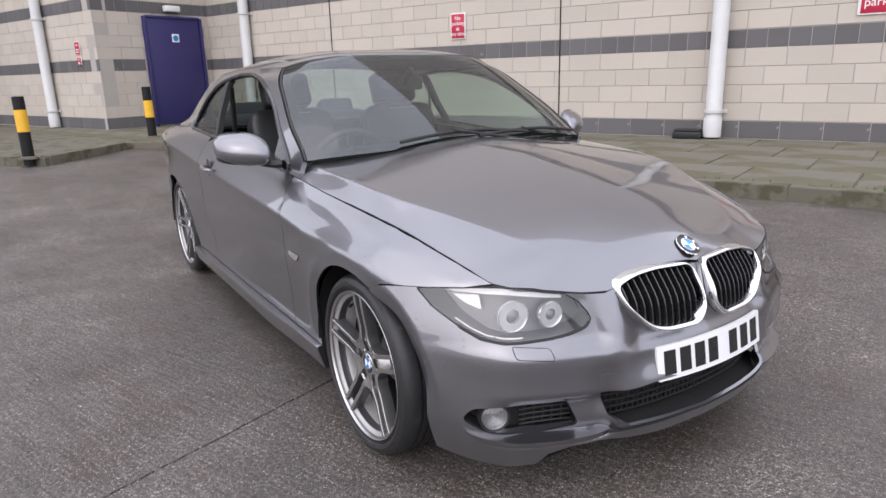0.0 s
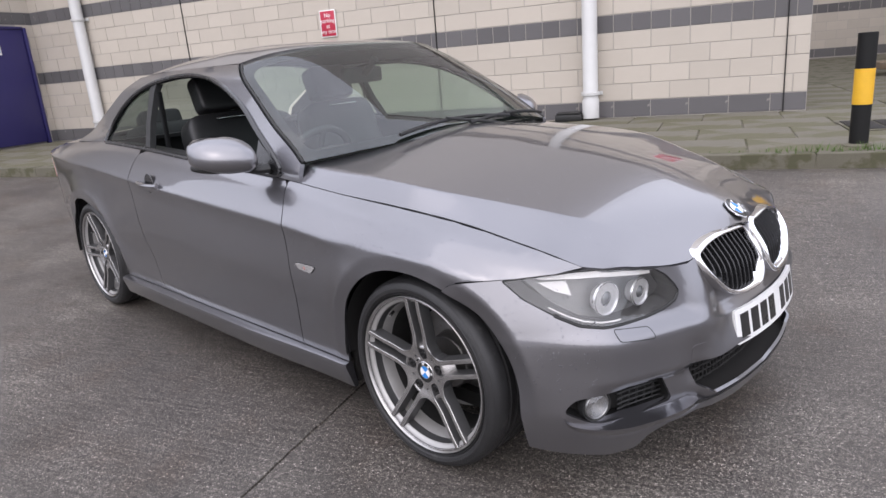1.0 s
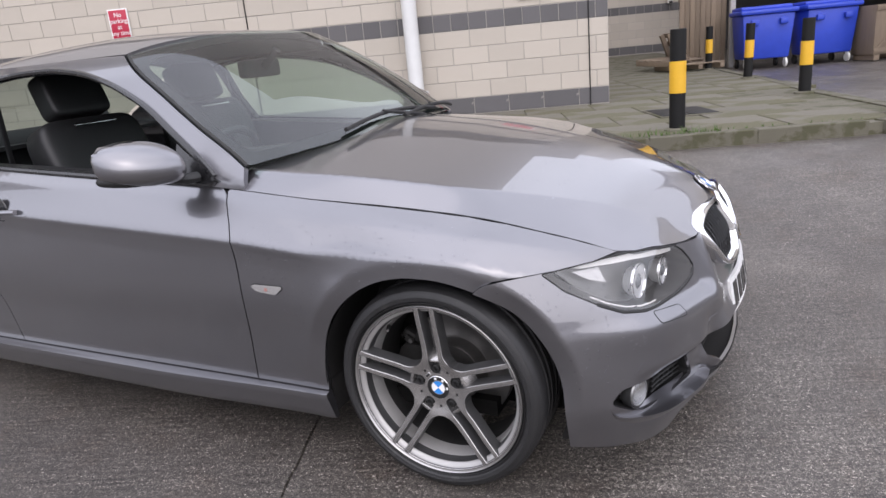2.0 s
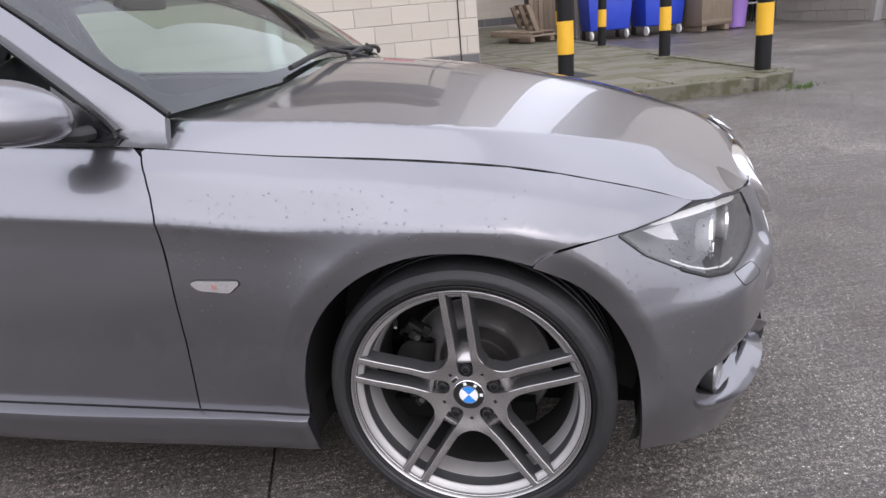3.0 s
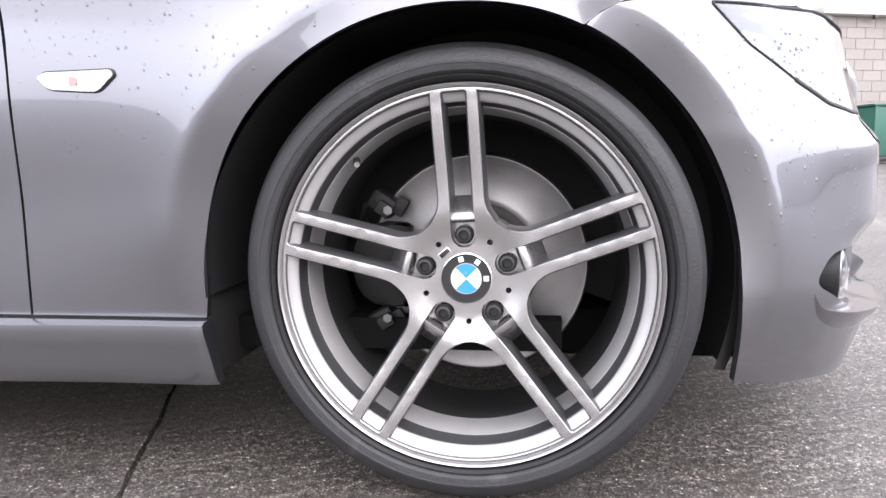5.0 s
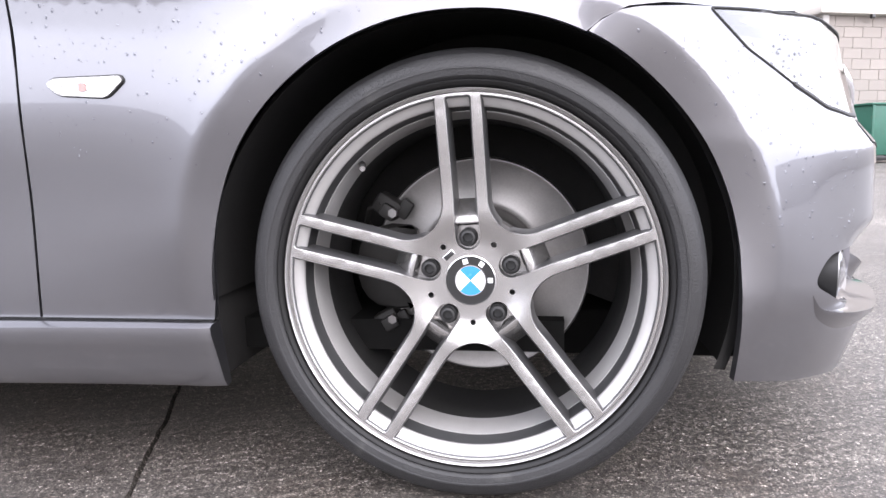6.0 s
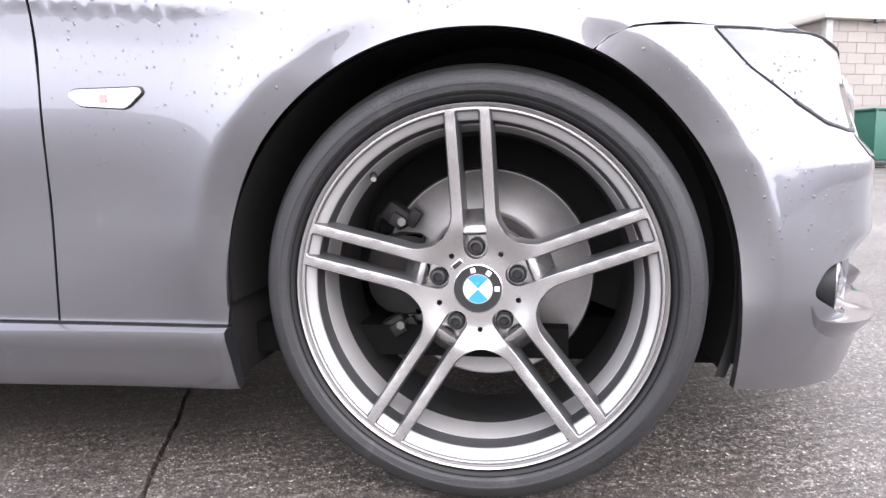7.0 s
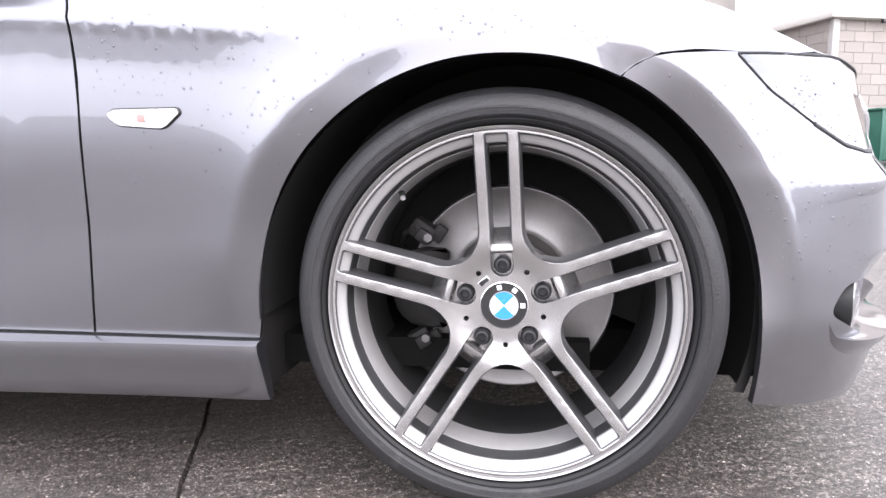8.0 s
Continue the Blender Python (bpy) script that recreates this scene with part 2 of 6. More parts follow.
WHITE_TRIM = mat("white_roof_trim", (0.72, 0.71, 0.69), 0.6, 0, 4, 0.08)
DARK_GAP = mat("dark_interior", (0.055, 0.053, 0.052), 0.8, 0, 2, 0.3)
BLOCK_GREY = mat("pale_grey_block", (0.285, 0.255, 0.232), 0.88, 0, 3, 0.06, 0.0015, 160, per_object=0.05)
GRASS = mat("grass", (0.07, 0.13, 0.025), 0.8, 0, 20, 0.3)


# ---- building helpers ----
def pch(pts):
    """A smooth monotone curve through a few (x, y)."""
    pts = sorted(pts)
    xs, ys = [p[0] for p in pts], [p[1] for p in pts]
    d = [(ys[i + 1] - ys[i]) / (xs[i + 1] - xs[i]) for i in range(len(xs) - 1)]
    m = [d[0]] + [0 if d[i - 1] * d[i] <= 0 else 2 * d[i - 1] * d[i] / (d[i - 1] + d[i]) for i in range(1, len(d))] + [d[-1]]

    def f(x):
        if x <= xs[0]:
            return ys[0] + m[0] * (x - xs[0])
        if x >= xs[-1]:
            return ys[-1] + m[-1] * (x - xs[-1])
        i = max(k for k in range(len(d)) if xs[k] <= x)
        h = xs[i + 1] - xs[i]
        t = (x - xs[i]) / h
        return (1 + 2 * t) * (1 - t) ** 2 * ys[i] + t * (1 - t) ** 2 * h * m[i] + t * t * (3 - 2 * t) * ys[i + 1] + t * t * (t - 1) * h * m[i + 1]

    return f


def smooth(a, b, x):
    t = min(max((x - a) / (b - a), 0.0), 1.0)
    return t * t * (3 - 2 * t)


def link(name, bm, material, parent=None, label="", sharp=40):
    mesh = bpy.data.meshes.new(name)
    bm.to_mesh(mesh)
    bm.free()
    mesh.materials.append(material)
    if sharp:
        mesh.polygons.foreach_set("use_smooth", [True] * len(mesh.polygons))
        mesh.set_sharp_from_angle(angle=radians(sharp))
    if "facing" in mesh.attributes:
        # shade skins by the true slope of their surface, folds by their own faces
        count = len(mesh.loops)
        facing = np.empty(len(mesh.vertices) * 3, dtype=np.float32)
        mesh.attributes["facing"].data.foreach_get("vector", facing)
        skin = np.empty(len(mesh.polygons), dtype=np.int32)
        mesh.attributes["skin"].data.foreach_get("value", skin)
        corner, total = np.empty(count, dtype=np.int32), np.empty(len(mesh.polygons), dtype=np.int32)
        mesh.loops.foreach_get("vertex_index", corner)
        mesh.polygons.foreach_get("loop_total", total)
        normals = facing.reshape(-1, 3)[corner] * np.repeat(skin, total)[:, None]
        mesh.attributes.remove(mesh.attributes["facing"])
        mesh.attributes.remove(mesh.attributes["skin"])
        mesh.normals_split_custom_set(normals.tolist())
    ob = new(name, mesh)
    if parent:
        ob.parent = parent
    return tagged(ob, label)


part = link


def thing(name, label, category, group="", kind=""):
    return tagged(new(name), label, category, group, kind)


def shared(name, mesh, parent, m=None):
    ob = new(name, mesh)
    ob.parent = parent
    if m is not None:
        ob.matrix_basis = m
    return ob


def box(bm, c, size, bevel=0.0, m=None):
    r = bmesh.ops.create_cube(bm, size=1.0, matrix=(m or Matrix()) @ Matrix.Translation(c) @ Matrix.Diagonal((*size, 1)))
    if bevel:
        edges = {e for v in r["verts"] for e in v.link_edges}
        bmesh.ops.bevel(bm, geom=list(edges), offset=bevel, segments=2, affect="EDGES", profile=0.5)
    return bm


def lathe(profile, m=None, segs=64, closed=False):
    """Turns (radius, height) pairs round the z axis."""
    bm = bmesh.new()
    m = m or Matrix()
    rings = [[bm.verts.new(m @ Vector((r * math.cos(2 * math.pi * k / segs), r * math.sin(2 * math.pi * k / segs), h))) for k in range(segs)] for r, h in profile]
    pairs = list(zip(rings, rings[1:])) + ([(rings[-1], rings[0])] if closed else [])
    for a, b in pairs:
        for k in range(segs):
            bm.faces.new((a[k], a[(k + 1) % segs], b[(k + 1) % segs], b[k]))
    if not closed:
        for ring in (rings[0], rings[-1]):
            if profile[0 if ring is rings[0] else -1][0] > 1e-4:
                bm.faces.new(ring)
    bmesh.ops.recalc_face_normals(bm, faces=bm.faces)
    return bm


def tube(path, r, closed=False, segs=10, flat=1.0, bm=None):
    """A rod along a path of points."""
    bm = bm or bmesh.new()
    path = [Vector(p) for p in path]
    n, rings = len(path), []
    up = Vector((0.03, 0.05, 1)).normalized()
    for i, p in enumerate(path):
        a, b = (path[(i - 1) % n], path[(i + 1) % n]) if closed else (path[max(i - 1, 0)], path[min(i + 1, n - 1)])
        t = (b - a).normalized()
        side = t.cross(up)
        side = side.normalized() if side.length > 1e-3 else Vector((1, 0, 0))
        top = side.cross(t).normalized()
        rings.append([bm.verts.new(p + r * (math.cos(2 * math.pi * k / segs) * side + flat * math.sin(2 * math.pi * k / segs) * top)) for k in range(segs)])
    for a, b in list(zip(rings, rings[1:])) + ([(rings[-1], rings[0])] if closed else []):
        for k in range(segs):
            bm.faces.new((a[k], a[(k + 1) % segs], b[(k + 1) % segs], b[k]))
    if not closed:
        bm.faces.new(rings[0]), bm.faces.new(rings[-1])
    bmesh.ops.recalc_face_normals(bm, faces=bm.faces)
    return bm


def resample(poly, step):
    out = []
    for a, b in zip(poly, poly[1:] + poly[:1]):
        k = max(1, math.ceil(math.dist(a, b) / step))
        out += [(a[0] + (b[0] - a[0]) * i / k, a[1] + (b[1] - a[1]) * i / k) for i in range(k)]
    return out


def inside(poly, pts):
    a, p = np.array(poly), np.array(pts)
    b = np.roll(a, -1, 0)
    x, y = p[:, 0, None], p[:, 1, None]
    cross = ((a[:, 1] > y) != (b[:, 1] > y)) & (x < (b[:, 0] - a[:, 0]) * (y - a[:, 1]) / (b[:, 1] - a[:, 1] + 1e-15) + a[:, 0])
    return cross.sum(1) % 2 == 1


def rounded(poly, r, k=5):
    """A polygon with its corners rounded off."""
    out, n = [], len(poly)
    for i in range(n):
        p, a, b = Vector(poly[i]), Vector(poly[i - 1]), Vector(poly[(i + 1) % n])
        da, db = (a - p), (b - p)
        ra = min(r, 0.45 * da.length, 0.45 * db.length)
        s, e = p + da.normalized() * ra, p + db.normalized() * ra
        out += [tuple((1 - t) ** 2 * s + 2 * t * (1 - t) * p + t * t * e) for t in (j / k for j in range(k + 1))]
    return out


CORE = Vector((-1.3, 0, 0.55))


def panel(surf, outline, holes=(), step=0.02, fold=0.012, core=CORE, lift=0.0, extra=()):
    """A skin on surf(a, b) -> (x, y, z), cut to an outline with holes, its edges folded inwards."""
    from mathutils.geometry import delaunay_2d_cdt
    rings = [resample(list(outline), step * 0.8)] + [resample(list(h), step * 0.7) for h in holes]
    verts, edges = [], []
    for ring in rings:
        k = len(verts)
        verts += ring
        edges += [(k + i, k + (i + 1) % len(ring)) for i in range(len(ring))]
    edge_pts = np.array(verts)
    lo, hi = edge_pts.min(0), edge_pts.max(0)
    grid = [(a, b + (step * 0.43 if i % 2 else 0)) for i, a in enumerate(np.arange(lo[0], hi[0], step * 0.87)) for b in np.arange(lo[1], hi[1], step)]
    marks = {(float(a), float(b)) for a, b in extra}
    if grid:
        grid = list(extra) + grid
        keep = inside(rings[0], grid)
        for h in rings[1:]:
            keep &= ~inside(h, grid)
        g = np.array(grid)[keep]
        near = np.array([((edge_pts - p) ** 2).sum(1).min() for p in g]) if len(g) else np.array([])
        verts += [tuple(p) for p, d in zip(g, near) if d > (0.55 * step) ** 2 or (d > 1e-5 and tuple(p) in marks)]
    res = delaunay_2d_cdt([Vector(v) for v in verts], edges, [], 1, 1e-7)
    out, faces = res[0], res[2]
    mid = [tuple((out[f[0]] + out[f[1]] + out[f[2]]) / 3) for f in faces]
    ok = inside(rings[0], mid)
    for h in rings[1:]:
        ok &= ~inside(h, mid)
    bm = bmesh.new()
    facing, skin = bm.verts.layers.float_vector.new("facing"), bm.faces.layers.int.new("skin")
    e = 1e-4
    vs = []
    for v in out:
        p = Vector(surf(v[0], v[1]))
        n = (Vector(surf(v[0] + e, v[1])) - p).cross(Vector(surf(v[0], v[1] + e)) - p)
        n = n.normalized() if n.length > 0 else Vector((0, 0, 1))
        if n.dot(p - core) < 0:
            n = -n
        v_new = bm.verts.new(p + n * lift)
        w = min(step * 0.9, 0.009) if extra else step * 0.9
        smooth = (Vector(surf(v[0] + w, v[1])) - Vector(surf(v[0] - w, v[1]))).cross(Vector(surf(v[0], v[1] + w)) - Vector(surf(v[0], v[1] - w)))
        smooth = smooth.normalized() if smooth.length > 0 else n
        v_new[facing] = smooth if smooth.dot(n) > 0 else -smooth
        vs.append((v_new, n))
    for f, good in zip(faces, ok):
        if good:
            try:
                q = bm.faces.new([vs[i][0] for i in f])
            except ValueError:
                continue
            q.normal_update()
            q[skin] = 1
            if q.normal.dot(vs[f[0]][1]) < 0:
                q.normal_flip()
    normal = {v: n for v, n in vs}
    lone = [v for v, _ in vs if not v.link_faces]
    rim = [ed for ed in bm.edges if len(ed.link_faces) == 1]
    if fold:
        low = {}
        for ed in rim:
            for v in ed.verts:
                if v not in low:
                    low[v] = bm.verts.new(v.co - normal[v] * fold)
        for ed in rim:
            f = ed.link_faces[0]
            a, b = ed.verts
            loop = next(lp for lp in f.loops if lp.edge == ed)
            a, b = loop.vert, loop.link_loop_next.vert
            bm.faces.new((b, a, low[a], low[b]))
    for v in lone:
        bm.verts.remove(v)
    return bm


# ---- yard plan: u runs along the long wall, v towards it ----
YARD = radians(21)
CU, SU = math.cos(YARD), math.sin(YARD)


def at_uv(u, v, z=0.0):
    return Vector((u * CU - v * SU, u * SU + v * CU, z))


TURN = Matrix.Rotation(YARD, 4, "Z")


def lie(u, v):
    """Height of the yard."""
    return 0.22 * max(smooth(0.9, 3.4, v), smooth(4.0, 8.0, -u)) + 0.30 * smooth(12, 20, v) * smooth(30, 14, abs(u))


PAVE = 0.34


# ---- ground ----
def build_ground():
    us = [-400, -150, -60, -30] + [-20 + 0.5 * k for k in range(38)] + [-0.8128, -0.8096, -0.8066, -0.8034] + [-0.5 + 0.5 * k for k in range(42)] + [26, 40, 80, 160, 400]
    vs = [-400, -150, -60, -25, -12] + [-6 + 0.25 * k for k in range(14)] + [-2.5 + 0.025 * k for k in range(110)] + [0.25 + 0.15 * k for k in range(31)] + [5 + 0.5 * k for k in range(40)] + [28, 40, 80, 160, 400]
    bm = bmesh.new()
    us = sorted(us)
    rows = []
    for v in vs:
        row = []
        for u in us:
            z = lie(u, v)
            shift = 0.0
            if -0.83 < u < -0.78:
                shift = 0.010 * noise.noise((v * 3.1, 0.3, 0)) + 0.005 * noise.noise((v * 14.0, 1.3, 0)) + 0.004 * noise.noise((v * 31.0, 1.3 + u * 90, 0))
                z -= 0.014 if -0.811 < u < -0.805 else 0.0
                z -= 0.002 * abs(noise.noise((v * 25, u * 300, 2)))
            elif abs(u) < 20 and abs(v) < 20:
                z += 0.004 * noise.noise((u * 0.7, v * 0.7, 4))
            row.append(bm.verts.new(at_uv(u + shift, v, z)))
        rows.append(row)
    for a, b in zip(rows, rows[1:]):
        for i in range(len(us) - 1):
            bm.faces.new((a[i], a[i + 1], b[i + 1], b[i]))
    return tagged(link("ground", bm, CONCRETE_YARD, sharp=60), "worn damp grey concrete yard with a dark slab joint", "ground", kind="structure")


build_ground()

# ---- pavement and kerb ----
FOOT = [(-40, 1.35), (-8.75, 1.35), (-8.35, 1.62), (-9.35, 3.3), (-9.0, 3.5), (3.1, 3.5), (3.6, 3.62), (3.85, 3.95), (4.05, 6.5), (4.5, 9.5), (4.9, 12.9), (4.9, 19.2), (-40, 19.2)]


def foot_z(u, v):
    return PAVE + 0.30 * smooth(12, 19, v)


def build_pavement():
    bm = panel(lambda a, b: at_uv(a, b, foot_z(a, b) - 0.012), FOOT, step=0.9, fold=0.30, core=Vector((0, 0, -50)))
    return tagged(link("pavement", bm, KERB, sharp=30), "raised mossy concrete pavement along the wall", "pavement", kind="structure")


pavement = build_pavement()


# ---- walls: a backing of mortar, with blocks laid on it at the end of the file ----
COURSE, LENGTH = 0.2325, 0.50


def build_wall(name, u0, v0, u1, v1, z0, z1, thick, label, material=MORTAR):
    """A wall from one corner to another, its face on the left of that way."""
    bm = bmesh.new()
    a, b = Vector((u0, v0, 0)), Vector((u1, v1, 0))
    t = (b - a).normalized()
    n = Vector((-t.y, t.x, 0))
    c = (a + b) / 2 + n * thick / 2
    box(bm, (0, 0, (z0 + z1) / 2), ((b - a).length, thick, z1 - z0), m=TURN @ Matrix.Translation(c) @ Matrix.Rotation(math.atan2(t.y, t.x), 4, "Z"))
    return tagged(link(name, bm, material), label, "wall", kind="structure")


WALL_TOP = 13.5
wall_north = build_wall("wall_north", -12.4, 7.228, 1.52, 7.228, 0.0, WALL_TOP, 0.3, "cream concrete block wall with dark grey bands")
wall_return = build_wall("wall_return", 1.512, 7.5, 1.512, 19.0, 0.0, WALL_TOP, 0.3, "block wall round the corner of the building")
wall_west = build_wall("wall_west", -12.408, 4.6, -12.408, 7.55, 0.0, WALL_TOP, 0.3, "cream block end wall beside a navy door")
wall_block = build_wall("wall_block", -30, 4.608, -12.4, 4.608, 0.0, WALL_TOP, 0.3, "cream block wall with grey bands and a drainpipe")
wall_end = build_wall("wall_end", -19.6, -1.2, -19.6, 4.9, 0.0, 11.0, 0.3, "tall plain end wall of the yard", RENDERED)
wall_far = build_wall("wall_far", 1.3, 19.0, 5.6, 19.0, 0.0, 11.5, 0.3, "far cream block wall with a dark grey band")


for ju in (-8.46, -3.56, 1.254):
    bm = bmesh.new()
    box(bm, (ju, 7.222, 4.6), (0.014, 0.03, 8.6), 0, TURN)
    part("movement_joint", bm, BOLLARD_BLACK, wall_north)


bm = bmesh.new()
box(bm, (-14.2, 7.10, 8.8), (31.4, 0.2, 9.3), 0.02, TURN)
part("cladding", bm, CLADDING, wall_north, "pale cladding of the upper wall")


def build_door():
    """Navy door leaf in a frame on the end wall."""
    door = thing("door_1", "closed navy blue steel service door with a round sticker", "door", kind="structure")
    u, va, vb, z0, z1 = -12.36, 5.66, 6.98, 0.35, 2.60
    bm = bmesh.new()
    box(bm, (u, (va + vb) / 2, (z0 + z1) / 2), (0.05, vb - va - 0.09, z1 - z0 - 0.05), 0.006, TURN)
    part("leaf", bm, DOOR_BLUE, door)
    for v in (va, vb):
        bm = bmesh.new()
        box(bm, (u + 0.005, v, (z0 + z1) / 2), (0.09, 0.06, z1 - z0 + 0.02), 0.004, TURN)
        part("jamb", bm, DOOR_BLUE, door)
    bm = bmesh.new()
    box(bm, (u + 0.005, (va + vb) / 2, z1 + 0.005), (0.09, vb - va - 0.07, 0.05), 0.004, TURN)
    part("head", bm, DOOR_BLUE, door)
    bm = bmesh.new()
    box(bm, (u + 0.03, 6.33, 2.18), (0.006, 0.17, 0.17), 0.002, TURN)
    sticker = part("sticker", bm, WHITE, door, "white square safety sticker with a blue disc")
    part("disc", lathe([(0.0, 0), (0.062, 0), (0.062, 0.003), (0, 0.003)], TURN @ Matrix.Translation((u + 0.0345, 6.33, 2.18)) @ Matrix.Rotation(radians(90), 4, "Y"), 24), BLUE, sticker)
    bm = bmesh.new()
    box(bm, (u + 0.05, 6.3, 2.78), (0.14, 0.34, 0.12), 0.02, TURN)
    tagged(link("wall_light", bm, WHITE_TRIM), "off-white bulkhead lamp over the navy door", "lamp")


build_door()


def drainpipe(u, v, r, top, bracket=True):
    pipe = thing("drainpipe", "white painted round drainpipe down the block wall", "drainpipe", "drainpipes")
    p = at_uv(u, v)
    part("pipe", lathe([(r, 0.36), (r * 1.12, 0.37), (r * 1.12, 0.62), (r, 0.64), (r, top)], Matrix.Translation((p.x, p.y, 0)), 24), PIPE, pipe)
    if bracket:
        for z in (0.68, 2.6):
            bm = lathe([(r * 1.06, z), (r * 1.2, z + 0.005), (r * 1.2, z + 0.045), (r * 1.06, z + 0.05)], Matrix.Translation((p.x, p.y, 0)), 24)
            box(bm, (u, v + r * 1.1, z + 0.025), (2.9 * r, 0.02, 0.05), 0.003, TURN)
            part("bracket", bm, PIPE, pipe)
    return pipe


drainpipe(-1.20, 7.08, 0.105, 4.14)
drainpipe(-10.92, 7.09, 0.105, 4.14)
drainpipe(-14.45, 4.47, 0.10, 4.14)


def lettering(name, text, size, m, material, parent):
    """Raised letters as a mesh."""
    cu = bpy.data.curves.new(name, "FONT")
    cu.body, cu.size, cu.align_x, cu.align_y, cu.extrude, cu.space_line = text, size, "CENTER", "CENTER", 0.0012, 0.95
    ob = bpy.data.objects.new("draft", cu)
    scene.collection.objects.link(ob)
    bpy.context.view_layer.update()
    mesh = bpy.data.meshes.new_from_object(ob.evaluated_get(bpy.context.evaluated_depsgraph_get()))
    bpy.data.objects.remove(ob)
    mesh.transform(m)
    mesh.materials.append(material)
    new_ob = new(name, mesh)
    new_ob.parent = parent
    return new_ob


def wall_sign(u, v, z, w, h, text, size, facing=0.0):
    s = thing("wall_sign", "small red and white no parking sign screwed to the block wall", "sign", "red wall signs")
    m = TURN @ Matrix.Translation((u, v, z)) @ Matrix.Rotation(facing, 4, "Z")
    bm = bmesh.new()
    box(bm, (0, 0, 0), (w, 0.012, h), 0.003, m)
    part("board", bm, WHITE, s)
    bm = bmesh.new()
    box(bm, (0, -0.008, 0), (w * 0.88, 0.006, h * 0.92), 0.001, m)
    part("field", bm, SIGN_RED, s)
    if text:
        lines = text.split("\n")
        for k, words in enumerate(lines):
            lettering("writing", words, size, m @ Matrix.Translation((0, -0.0125, ((len(lines) - 1) / 2 - k) * size * 0.95)) @ Matrix.Rotation(radians(90), 4, "X"), WHITE, s)
    else:
        for k, ww in ((0.22, 0.3), (-0.12, 0.5), (-0.3, 0.5)):
            bm = bmesh.new()
            box(bm, (0, -0.012, k * h), (w * ww, 0.003, h * 0.09), 0, m)
            part("bar", bm, WHITE, s)
    return s


wall_sign(-5.44, 7.20, 2.05, 0.30, 0.42, "No\nparking\nat\nany time", 0.088)
wall_sign(0.56, 7.20, 2.03, 0.52, 0.40, "No\nparking", 0.135)
wall_sign(-13.12, 4.585, 1.98, 0.20, 0.26, "", 0)
wall_sign(-13.12, 4.585, 1.72, 0.17, 0.15, "", 0)


def bait_box():
    b = thing("bait_box", "low black plastic bait box at the foot of the wall", "box")
    m = TURN @ Matrix.Translation((-1.50, 7.03, PAVE))
    bm = bmesh.new()
    box(bm, (0, 0, 0.05), (0.38, 0.20, 0.10), 0.02, m)
    part("base", bm, PLASTIC, b)
    bm = bmesh.new()
    box(bm, (0, -0.01, 0.115), (0.34, 0.17, 0.03), 0.012, m)
    part("lid", bm, PLASTIC, b)


bait_box()


def drain_cover():
    c = thing("manhole_cover", "dark metal manhole cover set in the mossy pavement", "manhole cover")
    m = TURN @ Matrix.Translation((2.0, 5.32, PAVE + 0.004)) @ Matrix.Rotation(radians(2), 4, "Z")
    bm = bmesh.new()
    box(bm, (0, 0, 0), (0.66, 0.80, 0.012), 0.004, m)
    part("frame", bm, KERB, c)
    for x in (-0.155, 0.155):
        bm = bmesh.new()
        box(bm, (x, 0, 0.006), (0.29, 0.72, 0.014), 0.004, m)
        part("plate", bm, CALIPER, c)


drain_cover()


def bollard(u, v, lean=(0, 0), top=0.91, r=0.072):
    b = thing("bollard", "black steel bollard with a yellow band, set in the pavement edge", "bollard", "bollards along the pavement")
    p = at_uv(u, v, foot_z(u, v))
    m = Matrix.Translation(p) @ Matrix.Rotation(radians(lean[0]), 4, "X") @ Matrix.Rotation(radians(lean[1]), 4, "Y")
    part("post", lathe([(r, -0.1), (r, top - 0.006), (r - 0.006, top), (0, top)], m, 24), BOLLARD_BLACK, b)
    part("band", lathe([(r, 0.34), (r + 0.003, 0.342), (r + 0.003, 0.625), (r, 0.627)], m, 24, True), YELLOW, b)
    bm = lathe([(r + 0.05, -0.02), (r + 0.045, 0.008), (r, 0.022), (r, -0.02)], m, 20, True)
    for w in bm.verts:
        w.co += Vector((1, 1, 0)) * 0.012 * noise.noise(w.co * 14)
    part("collar", bm, KERB, b, "rough mortar collar")


for u, v, lean, top in ((1.60, 3.94, (0, 0), 0.91), (4.62, 12.9, (0, 0), 0.9), (4.27, 9.6, (0, 1), 0.9), (3.80, 6.35, (0, 0), 0.9), (3.55, 3.90, (1, -1.5), 0.92), (-8.48, 1.48, (0, -3), 0.80), (-9.8, 4.03, (0, -2), 0.86)):
    bollard(u, v, lean, top)


